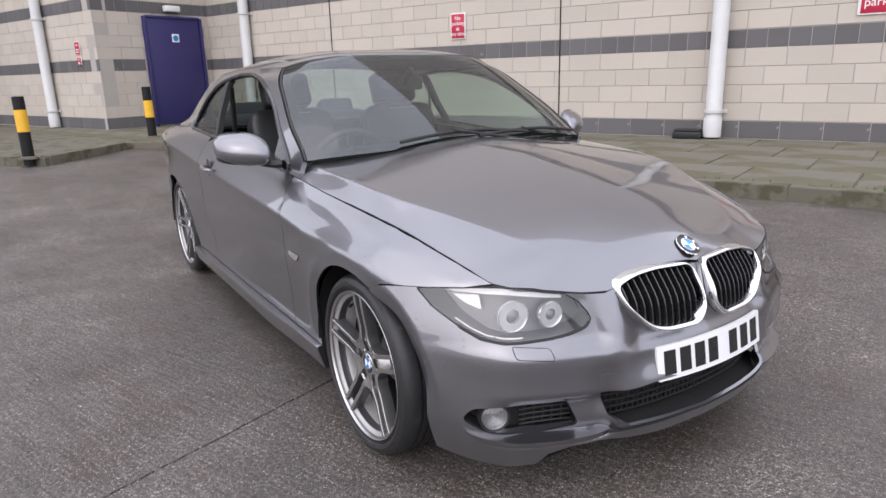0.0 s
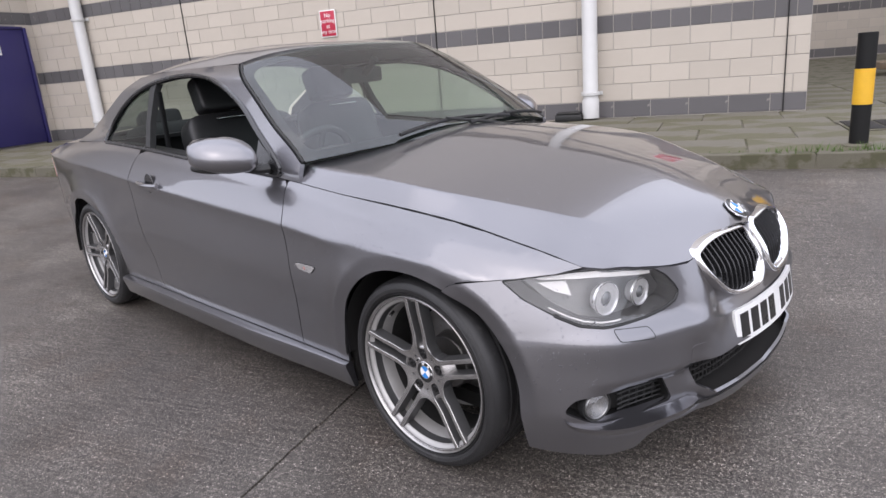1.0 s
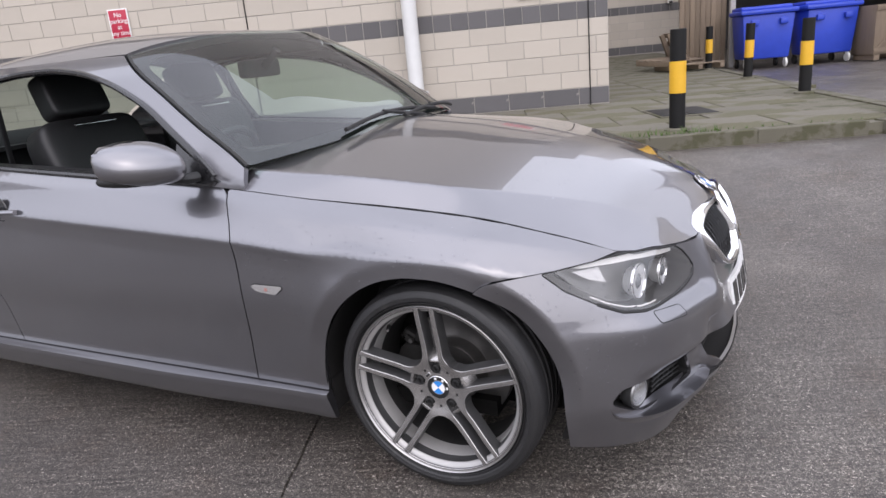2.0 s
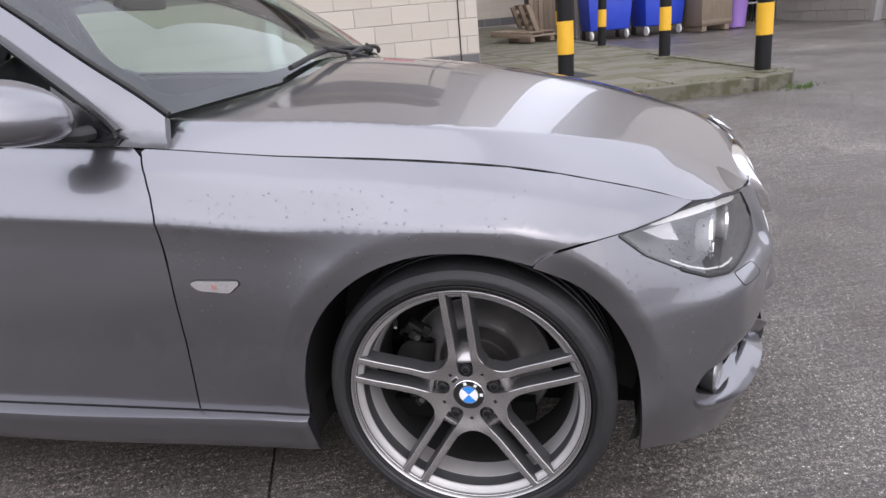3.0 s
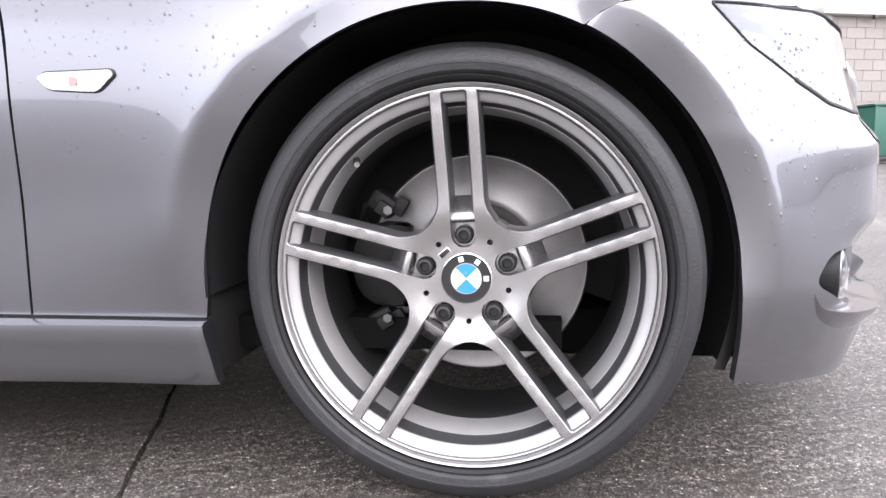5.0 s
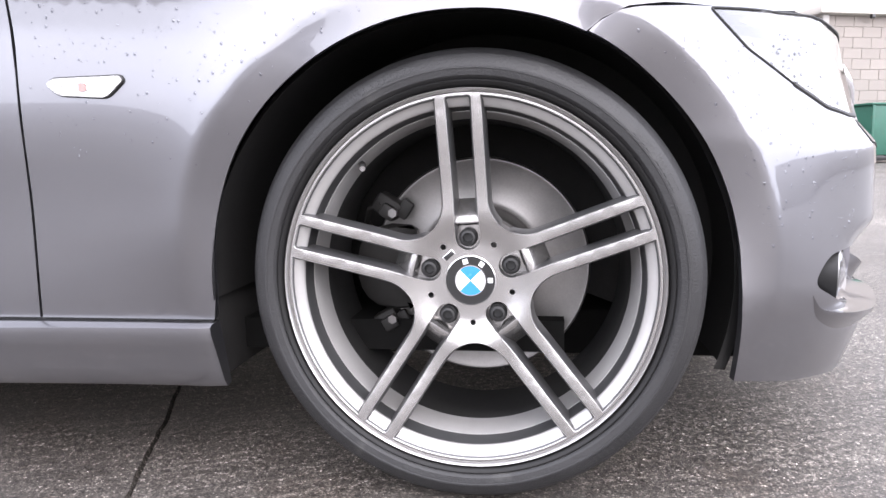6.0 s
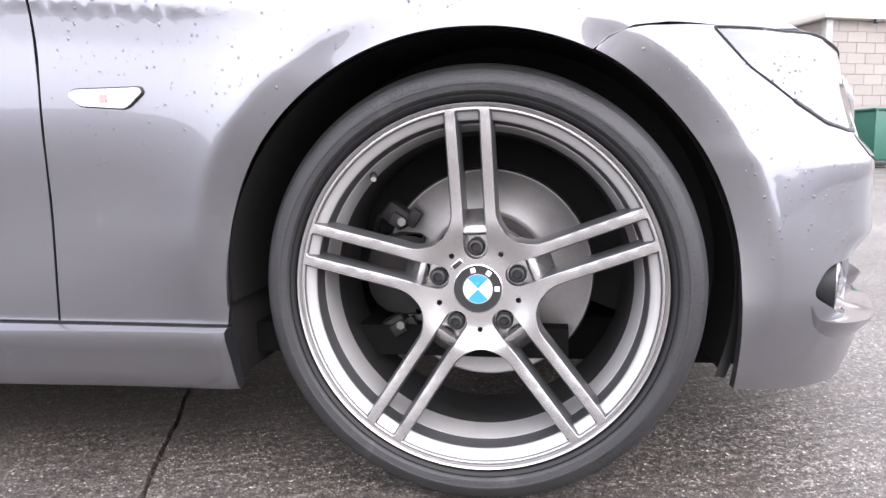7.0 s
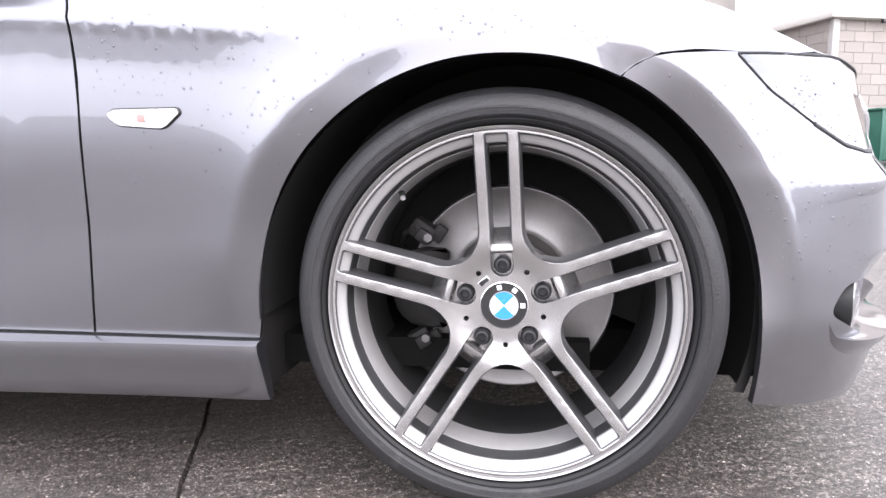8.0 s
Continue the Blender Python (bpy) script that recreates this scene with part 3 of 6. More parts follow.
# ---- bins and rubbish beyond the wall ----
def wheeled_bin(u, v, z, turn):
    b = thing("wheeled_bin", "large blue four-wheeled waste bin with a lid", "bin", "blue waste bins")
    m = TURN @ Matrix.Translation((u, v, z)) @ Matrix.Rotation(radians(turn), 4, "Z")
    bm = bmesh.new()
    box(bm, (0, 0, 0.68), (1.10, 0.85, 0.95), 0.05, m)
    inv = m.inverted()
    for w in bm.verts:
        q = inv @ w.co
        k = 0.86 + 0.14 * (q.z - 0.2) / 0.95
        w.co = m @ Vector((q.x * k, q.y * k, q.z))
    part("body", bm, BIN_BLUE, b)
    bm = bmesh.new()
    box(bm, (0, 0, 1.20), (1.20, 0.98, 0.10), 0.04, m)
    box(bm, (0, 0.1, 1.28), (1.08, 0.74, 0.10), 0.04, m)
    part("lid", bm, BIN_BLUE, b)
    for x in (-0.3, 0.3):
        bm = bmesh.new()
        box(bm, (x, -0.46, 0.98), (0.16, 0.08, 0.12), 0.02, m)
        part("grip", bm, BIN_BLUE, b)
    for x in (-0.42, 0.42):
        for y in (-0.30, 0.30):
            bm = lathe([(0, -0.025), (0.09, -0.025), (0.1, -0.015), (0.1, 0.015), (0.09, 0.025), (0, 0.025)], m @ Matrix.Translation((x, y, 0.1)) @ Matrix.Rotation(radians(90), 4, "Y"), 20)
            box(bm, (x, y + 0.02, 0.19), (0.07, 0.05, 0.09), 0.01, m)
            part("castor", bm, PLASTIC if y > 0 else WHITE_TRIM, b)


wheeled_bin(5.95, 13.5, 0.25, -3)
wheeled_bin(7.22, 13.45, 0.25, 4)


def plank_fence():
    """Upright boards that screen the bins."""
    f = thing("fence", "weathered brown board screen beside the bins", "fence")
    for k in range(9):
        bm = bmesh.new()
        box(bm, (4.42 + 0.12 * k, 14.35 + 0.01 * (k % 2), 1.35), (0.112, 0.03, 2.2), 0.004, TURN)
        part("board", bm, WOOD, f)
    for z in (0.7, 1.9):
        bm = bmesh.new()
        box(bm, (4.9, 14.40, z), (1.1, 0.05, 0.09), 0.004, TURN)
        part("rail", bm, WOOD, f)
    bm = bmesh.new()
    box(bm, (5.52, 14.2, 1.2), (0.12, 0.12, 2.0), 0.008, TURN)
    part("post", bm, RENDERED, f, "grey end post")


plank_fence()


def pallet(u, v, z, turn, tilt):
    p = thing("pallet", "broken wooden pallet lying by the far wall", "pallet", "scrap pallets")
    m = TURN @ Matrix.Translation((u, v, z)) @ Matrix.Rotation(radians(turn), 4, "Z") @ Matrix.Rotation(radians(tilt), 4, "X")
    for k in range(6):
        bm = bmesh.new()
        box(bm, (0, -0.5 + 0.2 * k, 0.13), (1.1, 0.11, 0.022), 0.003, m)
        part("slat", bm, WOOD, p)
    for x in (-0.5, 0, 0.5):
        bm = bmesh.new()
        box(bm, (x, 0, 0.06), (0.1, 1.1, 0.1), 0.004, m)
        part("bearer", bm, WOOD, p)


pallet(4.3, 13.3, 0.37, 12, 0)
pallet(4.15, 13.95, 0.62, 95, 70)
pallet(4.0, 13.7, 0.47, 40, 4)


def crate_and_tub():
    c = thing("crate", "tall weathered plywood crate on a pallet", "crate")
    m = TURN @ Matrix.Translation((8.25, 13.0, 0.25)) @ Matrix.Rotation(radians(6), 4, "Z")
    for x, y, w, d in ((0, -0.36, 0.8, 0.02), (0, 0.36, 0.8, 0.02), (-0.39, 0, 0.02, 0.7), (0.39, 0, 0.02, 0.7)):
        bm = bmesh.new()
        box(bm, (x, y, 0.62), (w, d, 1.0), 0.003, m)
        part("side", bm, WOOD, c)
    for z in (0.2, 1.05):
        bm = bmesh.new()
        box(bm, (0, -0.38, z), (0.8, 0.02, 0.09), 0.003, m)
        part("batten", bm, WOOD, c)
    bm = bmesh.new()
    box(bm, (0, -0.382, 0.62), (0.07, 0.02, 0.98), 0.003, m @ Matrix.Translation((0, 0, 0.62)) @ Matrix.Rotation(radians(38), 4, "Y") @ Matrix.Translation((0, 0, -0.62)))
    part("brace", bm, WOOD, c)
    for x in (-0.3, 0.3):
        bm = bmesh.new()
        box(bm, (x, 0, 0.06), (0.12, 0.7, 0.12), 0.005, m)
        part("bearer", bm, WOOD, c)
    t = thing("tub", "tall pale purple plastic tub", "tub")
    p = at_uv(8.98, 13.0, 0.25)
    part("shell", lathe([(0.20, 0.0), (0.22, 0.02), (0.28, 0.9), (0.29, 0.92), (0.27, 0.92), (0.21, 0.04), (0, 0.04)], Matrix.Translation(p), 28), PURPLE, t)
    part("liner", lathe([(0.285, 0.93), (0.3, 0.90), (0.298, 0.74), (0.286, 0.70)], Matrix.Translation(p), 28, True), WHITE_TRIM, t, "white bag folded over the rim")


crate_and_tub()


# ---- the low building on the far side of the yard ----
low_building = thing("outbuilding", "low pale block outbuilding with a white roof edge", "building")
LOW_U, LOW_V, LOW_TOP = 11.0, 11.1, 3.5


def build_outbuilding():
    bm = bmesh.new()
    box(bm, (LOW_U + 4.5, LOW_V + 1.65, 1.8), (8.96, 3.26, 3.4), 0, TURN)
    part("wall", bm, MORTAR, low_building)
    bm = bmesh.new()
    box(bm, (LOW_U - 0.012, LOW_V + 1.62, 1.83), (0.05, 3.2, 3.3), 0.01, TURN)
    part("side_wall", bm, RENDERED, low_building, "side wall of pale grey blocks")
    bm = bmesh.new()
    box(bm, (LOW_U + 4.45, LOW_V + 1.6, LOW_TOP + 0.07), (9.3, 3.6, 0.17), 0.02, TURN)
    part("roof", bm, PALE_WALL, low_building)
    bm = bmesh.new()
    box(bm, (LOW_U + 1.15, LOW_V - 0.18, LOW_TOP - 0.06), (0.09, 0.08, 0.10), 0.02, TURN)
    part("lamp", bm, BLACK, low_building)
    bm = bmesh.new()
    box(bm, (LOW_U + 0.035, LOW_V - 0.03, 1.83), (0.17, 0.10, 3.3), 0.01, TURN)
    part("quoin", bm, RENDERED, low_building)


build_outbuilding()
wall_sign(LOW_U - 0.05, LOW_V + 0.42, 1.35, 0.22, 0.40, "", 0, radians(-90))


def loading_bay():
    """Dark covered bay between the outbuilding and the bins."""
    bm = bmesh.new()
    box(bm, (12.5, 20.3, 1.75), (6.0, 0.3, 3.5), 0, TURN)
    box(bm, (15.6, 17.0, 1.75), (0.3, 6.4, 3.5), 0, TURN)
    box(bm, (8.35, 17.5, 3.6), (5.1, 5.9, 0.25), 0, TURN)
    box(bm, (7.2, 20.3, 1.75), (4.6, 0.3, 3.5), 0, TURN)
    tagged(link("bay", bm, DARK_GAP, sharp=0), "dark covered loading bay", "building", kind="structure")
    for u in (10.9,):
        bm = bmesh.new()
        box(bm, (u, 14.75, 1.85), (0.3, 0.3, 3.4), 0.02, TURN)
        tagged(link("pillar", bm, RENDERED), "grey concrete pillar of the loading bay", "pillar", kind="structure")


loading_bay()


def bay_building():
    """The storeys over the loading bay, of the same pale walls."""
    b = thing("workshop", "tall pale clad building over the loading bay and bins", "building")
    bm = bmesh.new()
    box(bm, (20.6, 17.6, 7.2), (18.8, 5.6, 8.4), 0.03, TURN)
    part("wall", bm, PALE_WALL, b)
    bm = bmesh.new()
    box(bm, (12.6, 15.1, 2.7), (2.8, 0.5, 4.9), 0.02, TURN)
    part("ground_wall", bm, PALE_WALL, b)
    bm = bmesh.new()
    box(bm, (7.0, 20.9, 7.6), (3.0, 0.6, 7.8), 0.03, TURN)
    part("end_wall", bm, PALE_WALL, b)
    bm = bmesh.new()
    box(bm, (20.6, 17.6, 11.5), (19.1, 5.9, 0.2), 0.03, TURN)
    part("roof", bm, WHITE_TRIM, b)


bay_building()


def wall_sensor():
    w = thing("security_lamp", "small white security lamp on the far wall", "lamp")
    bm = bmesh.new()
    box(bm, (5.29, 18.90, 2.12), (0.16, 0.14, 0.18), 0.03, TURN)
    part("body", bm, WHITE_TRIM, w)
    bm = bmesh.new()
    box(bm, (5.29, 18.82, 2.06), (0.10, 0.03, 0.06), 0.01, TURN)
    part("lens", bm, PLASTIC, w)


wall_sensor()


def yard_chair(u, v, turn):
    c = thing("chair", "old dark metal chair in the covered bay", "chair", "chairs in the bay")
    m = TURN @ Matrix.Translation((u, v, 0.28)) @ Matrix.Rotation(radians(turn), 4, "Z")
    for x in (-0.2, 0.2):
        for y, h in ((-0.2, 0.45), (0.2, 0.85)):
            bm = bmesh.new()
            box(bm, (x, y, h / 2), (0.03, 0.03, h), 0.005, m)
            part("leg", bm, BLACK, c)
    for nm, cc, ss in (("seat", (0, 0, 0.45), (0.44, 0.44, 0.04)), ("backrest", (0, 0.21, 0.72), (0.42, 0.03, 0.24))):
        bm = bmesh.new()
        box(bm, cc, ss, 0.01, m)
        part(nm, bm, RENDERED, c)


yard_chair(9.6, 14.6, 75)
yard_chair(10.3, 14.4, 20)


def green_container():
    g = thing("container", "dented green steel container against the outbuilding", "container")
    m = TURN @ Matrix.Translation((LOW_U + 1.10, LOW_V - 0.65, 0.25))
    bm = bmesh.new()
    box(bm, (0, 0, 0.66), (1.5, 0.9, 1.05), 0.03, m)
    part("body", bm, GREEN, g)
    for x in (-0.72, -0.24, 0.24, 0.72):
        bm = bmesh.new()
        box(bm, (x, -0.46, 0.66), (0.06, 0.04, 1.05), 0.006, m)
        part("rib", bm, GREEN, g)
    bm = bmesh.new()
    box(bm, (0, 0, 1.21), (1.56, 0.96, 0.05), 0.015, m)
    part("rim", bm, GREEN, g)
    bm = bmesh.new()
    box(bm, (0, 0, 0.08), (1.45, 0.8, 0.12), 0.01, m)
    part("skid", bm, BLACK, g)


green_container()


def big_sheds():
    """Large plain buildings that close the yard far off."""
    for nm, c, s, material, lab in (
        ("warehouse", (25.0, 32.0, 4.6), (18.0, 12.0, 9.0), PALE_WALL, "tall pale clad warehouse behind the outbuilding"),
        ("warehouse", (60.0, 8.0, 2.6), (14.0, 60.0, 5.0), RENDERED, "long low grey warehouse across the yard"),
        ("warehouse", (0.0, -60.0, 2.2), (110.0, 14.0, 4.4), RENDERED, "long low grey warehouse across the yard"),
    ):
        b = thing(nm, lab, "building")
        bm = bmesh.new()
        box(bm, c, s, 0.05, TURN)
        part("wall", bm, material, b)
        bm = bmesh.new()
        box(bm, (c[0], c[1], c[2] + s[2] / 2 + 0.1), (s[0] + 0.3, s[1] + 0.3, 0.22), 0.03, TURN)
        part("roof", bm, WHITE_TRIM, b)


big_sheds()


# ---- the car: x ahead, its right side at -y, front hub at x = 0 ----
car = thing("car", "grey metallic two-door coupe with large alloy wheels, driver's window lowered", "car")

width_at = pch([(-3.80, 0.66), (-3.6, 0.765), (-3.3, 0.838), (-2.76, 0.886), (-2.2, 0.892), (-1.5, 0.893), (-0.65, 0.888), (-0.3, 0.886), (0, 0.884), (0.08, 0.880), (0.16, 0.870), (0.3, 0.822), (0.4, 0.764), (0.48, 0.684)])
crease_at = pch([(-3.6, 0.90), (-2.6, 0.868), (-1.9, 0.818), (-1.03, 0.767), (-0.65, 0.744), (-0.3, 0.716), (0.1, 0.704), (0.2, 0.680), (0.3, 0.652), (0.48, 0.610)])
top_at = pch([(-3.8, 0.925), (-3.2, 0.970), (-2.5, 0.992), (-1.86, 0.966), (-1.46, 0.943), (-1.0, 0.915), (-0.65, 0.886), (-0.39, 0.858), (-0.13, 0.836), (0.1, 0.808), (0.32, 0.752), (0.40, 0.726), (0.48, 0.696), (0.55, 0.686), (0.62, 0.662), (0.70, 0.622), (0.78, 0.580)])
shoulder_at = pch([(-3.8, 0.60), (-3.2, 0.76), (-2.5, 0.785), (-1.86, 0.797), (-1.46, 0.803), (-0.65, 0.790), (-0.3, 0.778), (0, 0.757), (0.2, 0.725), (0.35, 0.69), (0.48, 0.645), (0.55, 0.595), (0.62, 0.525), (0.70, 0.45), (0.78, 0.40)])
ARCH_R, ARCH_Z, REAR_X = 0.362, 0.312, -2.76


def arch_swell(c):
    """The arches reach a little further back than ahead; c: cosine of the angle from straight ahead."""
    return 1 + 0.036 * max(0.0, -c)


def flare(x, z):
    """The lips round the wheel arches stand a little proud."""
    out = 0.0
    for cx in (0.0, REAR_X):
        r = math.hypot(x - cx, z - ARCH_Z)
        if z > 0.2 and r < 0.8:
            crest = smooth(0.72, 0.97, (z - ARCH_Z) / max(r, 1e-6))
            r /= arch_swell((x - cx) / max(r, 1e-6))
            k = (r - 0.409) / 0.048
            ridge = 1 + k * (0.73 - 0.73 * crest + 0.75 * smooth(0.12, 0.28, x - cx)) if k < 0 else math.exp(-(r - 0.409) / 0.085)
            soft = 0.06 * math.exp(-((k / 0.07) ** 2))
            out += 0.0180 * max(ridge - soft, -1.6) * smooth(0.2, 0.42, z)
    return out


def side_y(x, z):
    w, zc, zt, yt = width_at(x), crease_at(x), top_at(x), shoulder_at(x)
    d = w - yt
    fade = smooth(-0.22, -0.42, x)
    g = 1 - fade
    knots = [(0.12, w - 0.054), (0.26, w - 0.040 + 0.008 * g), (0.42, w - 0.029 + 0.013 * g), (0.58, w - 0.0105 + 0.009 * g), (zc - 0.012 - 0.04 * g, w - 0.0045 - 0.003 * g), (zc + 0.012 * g, w - 0.002 - 0.004 * g), (zc + 0.30 * (zt - zc) + 0.006 * g, w - 0.15 * d - 0.008 * g), (zc + 0.72 * (zt - zc), w - 0.52 * d), (zt, yt)]
    y = pch(knots)(min(z, zt + 0.01))
    y += fade * 0.004 * max(0.0, 1 - abs(z - zc) / 0.06)
    if zc < z < zt:
        y -= fade * 0.075 * (z - zc) * (zt - z) / (zt - zc)
    return y + flare(x, z)


def side(s):
    return lambda x, z: (x, s * side_y(x, z), z)


# the crease that runs along each side of the bonnet from the screen to the grille, and the middle line between
crease_y = pch([(-0.80, 0.735), (-0.5, 0.727), (-0.3, 0.724), (-0.1, 0.711), (0.0, 0.688), (0.1, 0.643), (0.2, 0.592), (0.3, 0.545), (0.4, 0.492), (0.5, 0.425), (0.55, 0.386), (0.62, 0.335), (0.655, 0.304), (0.76, 0.24)])
crease_z = pch([(-0.80, 0.952), (-0.5, 0.930), (-0.3, 0.917), (-0.1, 0.896), (0.0, 0.880), (0.1, 0.860), (0.2, 0.838), (0.3, 0.815), (0.4, 0.786), (0.5, 0.744), (0.55, 0.722), (0.62, 0.689), (0.655, 0.672), (0.70, 0.642), (0.76, 0.570)])
middle_z = pch([(-0.78, 1.030), (-0.65, 1.020), (-0.5, 1.009), (-0.4, 1.001), (-0.3, 0.989), (-0.2, 0.975), (-0.1, 0.958), (0.0, 0.940), (0.1, 0.921), (0.2, 0.899), (0.3, 0.874), (0.4, 0.842), (0.5, 0.806), (0.55, 0.787), (0.6, 0.763), (0.63, 0.744), (0.655, 0.720), (0.68, 0.689), (0.70, 0.662), (0.76, 0.575)])


def hood_z(x, y):
    """Softly crowned in the middle, with a crease on each side from which it falls to the wings."""
    a, yc, zc, yg, ze = abs(y), crease_y(x), crease_z(x), shoulder_at(x), top_at(x)
    t = a / yc
    crown = zc + (middle_z(x) - zc) * (1 - (math.sqrt(t * t + 0.09) - 0.3) / 0.744)
    t = (a - yc) / max(yg - yc, 0.03)
    fall = zc + (ze - zc) * t + (0.10 - 1.4 * smooth(0.54, 0.63, x)) * (zc - ze) * max(t, 0.0) * (1 - t)
    k = smooth(yc - 0.007, yc + 0.007, a)
    return crown * (1 - k) + fall * k - 0.002 * smooth(0.9, 1.0, a / yg)


def hood(x, y):
    return (x, y, hood_z(x, y))


# Plan of the nose, from the middle round to the wheel arch, by the length along it.
NOSE = [(0.778, 0.0), (0.770, 0.15), (0.745, 0.31), (0.709, 0.41), (0.670, 0.505), (0.633, 0.59), (0.589, 0.666), (0.498, 0.747), (0.394, 0.806), (0.275, 0.852), (0.155, 0.880), (0.0, 0.886)]
nose_q = [0.0]
for (xa, ya), (xb, yb) in zip(NOSE, NOSE[1:]):
    nose_q.append(nose_q[-1] + math.hypot(xb - xa, yb - ya))
nose_x, nose_y = pch([(q, p[0]) for q, p in zip(nose_q, NOSE)]), pch([(q, p[1]) for q, p in zip(nose_q, NOSE)])
q_of = pch([(p[1], q) for q, p in zip(nose_q, NOSE)][:-1])
shelf_at = pch([(0, 0.0), (0.34, 0.0), (0.44, 0.020), (0.56, 0.021), (0.62, 0.018), (0.67, 0.012), (0.72, 0.005), (0.77, 0.0005), (0.84, 0.0), (0.88, 0.0)])
wing_lamp = pch([(0.15, 0.642), (0.170, 0.657), (0.202, 0.671), (0.247, 0.677), (0.31, 0.681), (0.40, 0.688), (0.475, 0.693)])


def nose_n(q):
    dx, dy = nose_x(q + 1e-3) - nose_x(q - 1e-3), nose_y(q + 1e-3) - nose_y(q - 1e-3)
    k = math.hypot(dx, dy)
    return dy / k, -dx / k


def wing_inset(y0):
    """How far the upper edge of the nose is drawn in so that it meets the front wing."""
    q = q_of(y0)
    nx, ny = nose_n(q)
    a, b = -0.02, 0.14
    for _ in range(40):
        i = (a + b) / 2
        x, y = nose_x(q) - nx * i, y0 - ny * i
        z = wing_lamp(x)
        y += ny * flare(x, z) * smooth(0.70, 0.85, y0)
        a, b = (i, b) if y > side_y(x, z) else (a, i)
    return (a + b) / 2


inset_top = pch([(0, 0.103), (0.10, 0.113), (0.20, 0.120), (0.29, 0.123), (0.33, 0.104), (0.365, 0.078), (0.40, 0.075), (0.49, 0.072), (0.56, 0.073), (0.63, 0.084)] + [(y, wing_inset(y)) for y in (0.70, 0.75, 0.80, 0.84, 0.87)])


def nose_top(q):
    """Plan place and height of the upper edge of the nose, under the bonnet and wing."""
    y0, (nx, ny) = nose_y(q), nose_n(q)
    i = inset_top(y0)
    x, y = nose_x(q) - nx * i, y0 - ny * i
    k = smooth(0.64, 0.70, y0)
    z = (1 - k) * hood_z(x, y) + k * wing_lamp(x) if k < 1 else wing_lamp(x)
    return x, y, z


top_z = pch([(q, nose_top(q)[2]) for q in [0.04 * k for k in range(0, 33)]])


def nose(s):
    def f(q, z):
        y0, (nx, ny) = nose_y(q), nose_n(q)
        zt, it, sh = top_z(q), inset_top(y0), shelf_at(y0)
        d = 0.036 * max(0.0, (0.30 - z) / 0.15) ** 1.5 + 0.016 * smooth(0.29, 0.23, z) * smooth(0.46, 0.36, y0)
        d += 0.016 * min(max((z - 0.27) / 0.26, 0.0), 1.0) ** 1.4 * smooth(0.92, 0.74, y0) * smooth(0.30, 0.45, y0)
        d -= 0.004 * math.exp(-(((z - 0.485) / 0.05) ** 2)) * smooth(0.86, 0.7, y0) * smooth(0.30, 0.45, y0)
        mid = smooth(0.41, 0.27, y0)
        d += mid * (0.030 * smooth(0.36, 0.47, z) + 0.022 * smooth(0.478, 0.515, z))
        if z > 0.50:
            t = min((z - 0.50) / max(zt - 0.50, 0.02), 1.1)
            d += sh * smooth(0.494, 0.546, z) + (it - sh - 0.052 * mid - 0.016 * smooth(0.92, 0.74, y0) * smooth(0.30, 0.45, y0)) * t ** (1.3 - 0.1 * mid + 0.08 * smooth(0.64, 0.78, y0))
        # the shallow groove that runs down from the inner corner of the lamps to the lower grille
        d += 0.012 * math.exp(-(((y0 - 0.41) / 0.045) ** 2)) * smooth(0.22, 0.34, z) * smooth(0.50, 0.38, z)
        d += 0.005 * math.exp(-(((y0 - 0.41 - 0.50 * (z - 0.52)) / 0.028) ** 2)) * smooth(0.49, 0.54, z) * smooth(0.69, 0.64, z)
        # below the fold over the fog lamps the skin draws in behind the winglets
        d += 0.034 * smooth(0.385, 0.335, z) * smooth(0.74, 0.62, y0) * smooth(0.35, 0.42, y0) * smooth(0.215, 0.25, z)
        # soft upright edge where the front turns into the side
        d -= 0.0006 * math.exp(-(((y0 - 0.752 - 0.10 * (0.5 - z)) / 0.024) ** 2)) * smooth(0.22, 0.32, z) * smooth(0.56, 0.48, z)
        x, y = nose_x(q) - nx * d, y0 - ny * d
        fl = flare(x, z) * smooth(0.70, 0.85, y0)
        return (x + nx * fl, s * (y + ny * fl), z)

    return f


def arch(cx, a0, a1, n=28, r=ARCH_R):
    """Points along a wheel arch, by angle from ahead over the top."""
    turns = [a0 + (a1 - a0) * k / n for k in range(n + 1)]
    return [(cx + r * arch_swell(math.cos(a)) * math.cos(a), ARCH_Z + r * arch_swell(math.cos(a)) * math.sin(a)) for a in turns]


GAP = 0.0022
DOOR_F = [(-0.667, 0.262), (-0.655, 0.40), (-0.643, 0.54), (-0.6365, 0.68), (-0.638, 0.75), (-0.655, 0.81), (-0.692, 0.875), (-0.700, 0.886)]
door_front = pch([(z, x) for x, z in DOOR_F])
door_rear = pch([(0.262, -1.90), (0.40, -1.925), (0.60, -1.985), (0.80, -2.00), (0.99, -1.96)])


def crease_pts(x0, x1):
    n = int((x1 - x0) / 0.02)
    return [(x0 + (x1 - x0) * k / n, crease_at(x0 + (x1 - x0) * k / n) + dz) for k in range(n + 1) for dz in (-0.015, -0.005, 0.005, 0.015)]


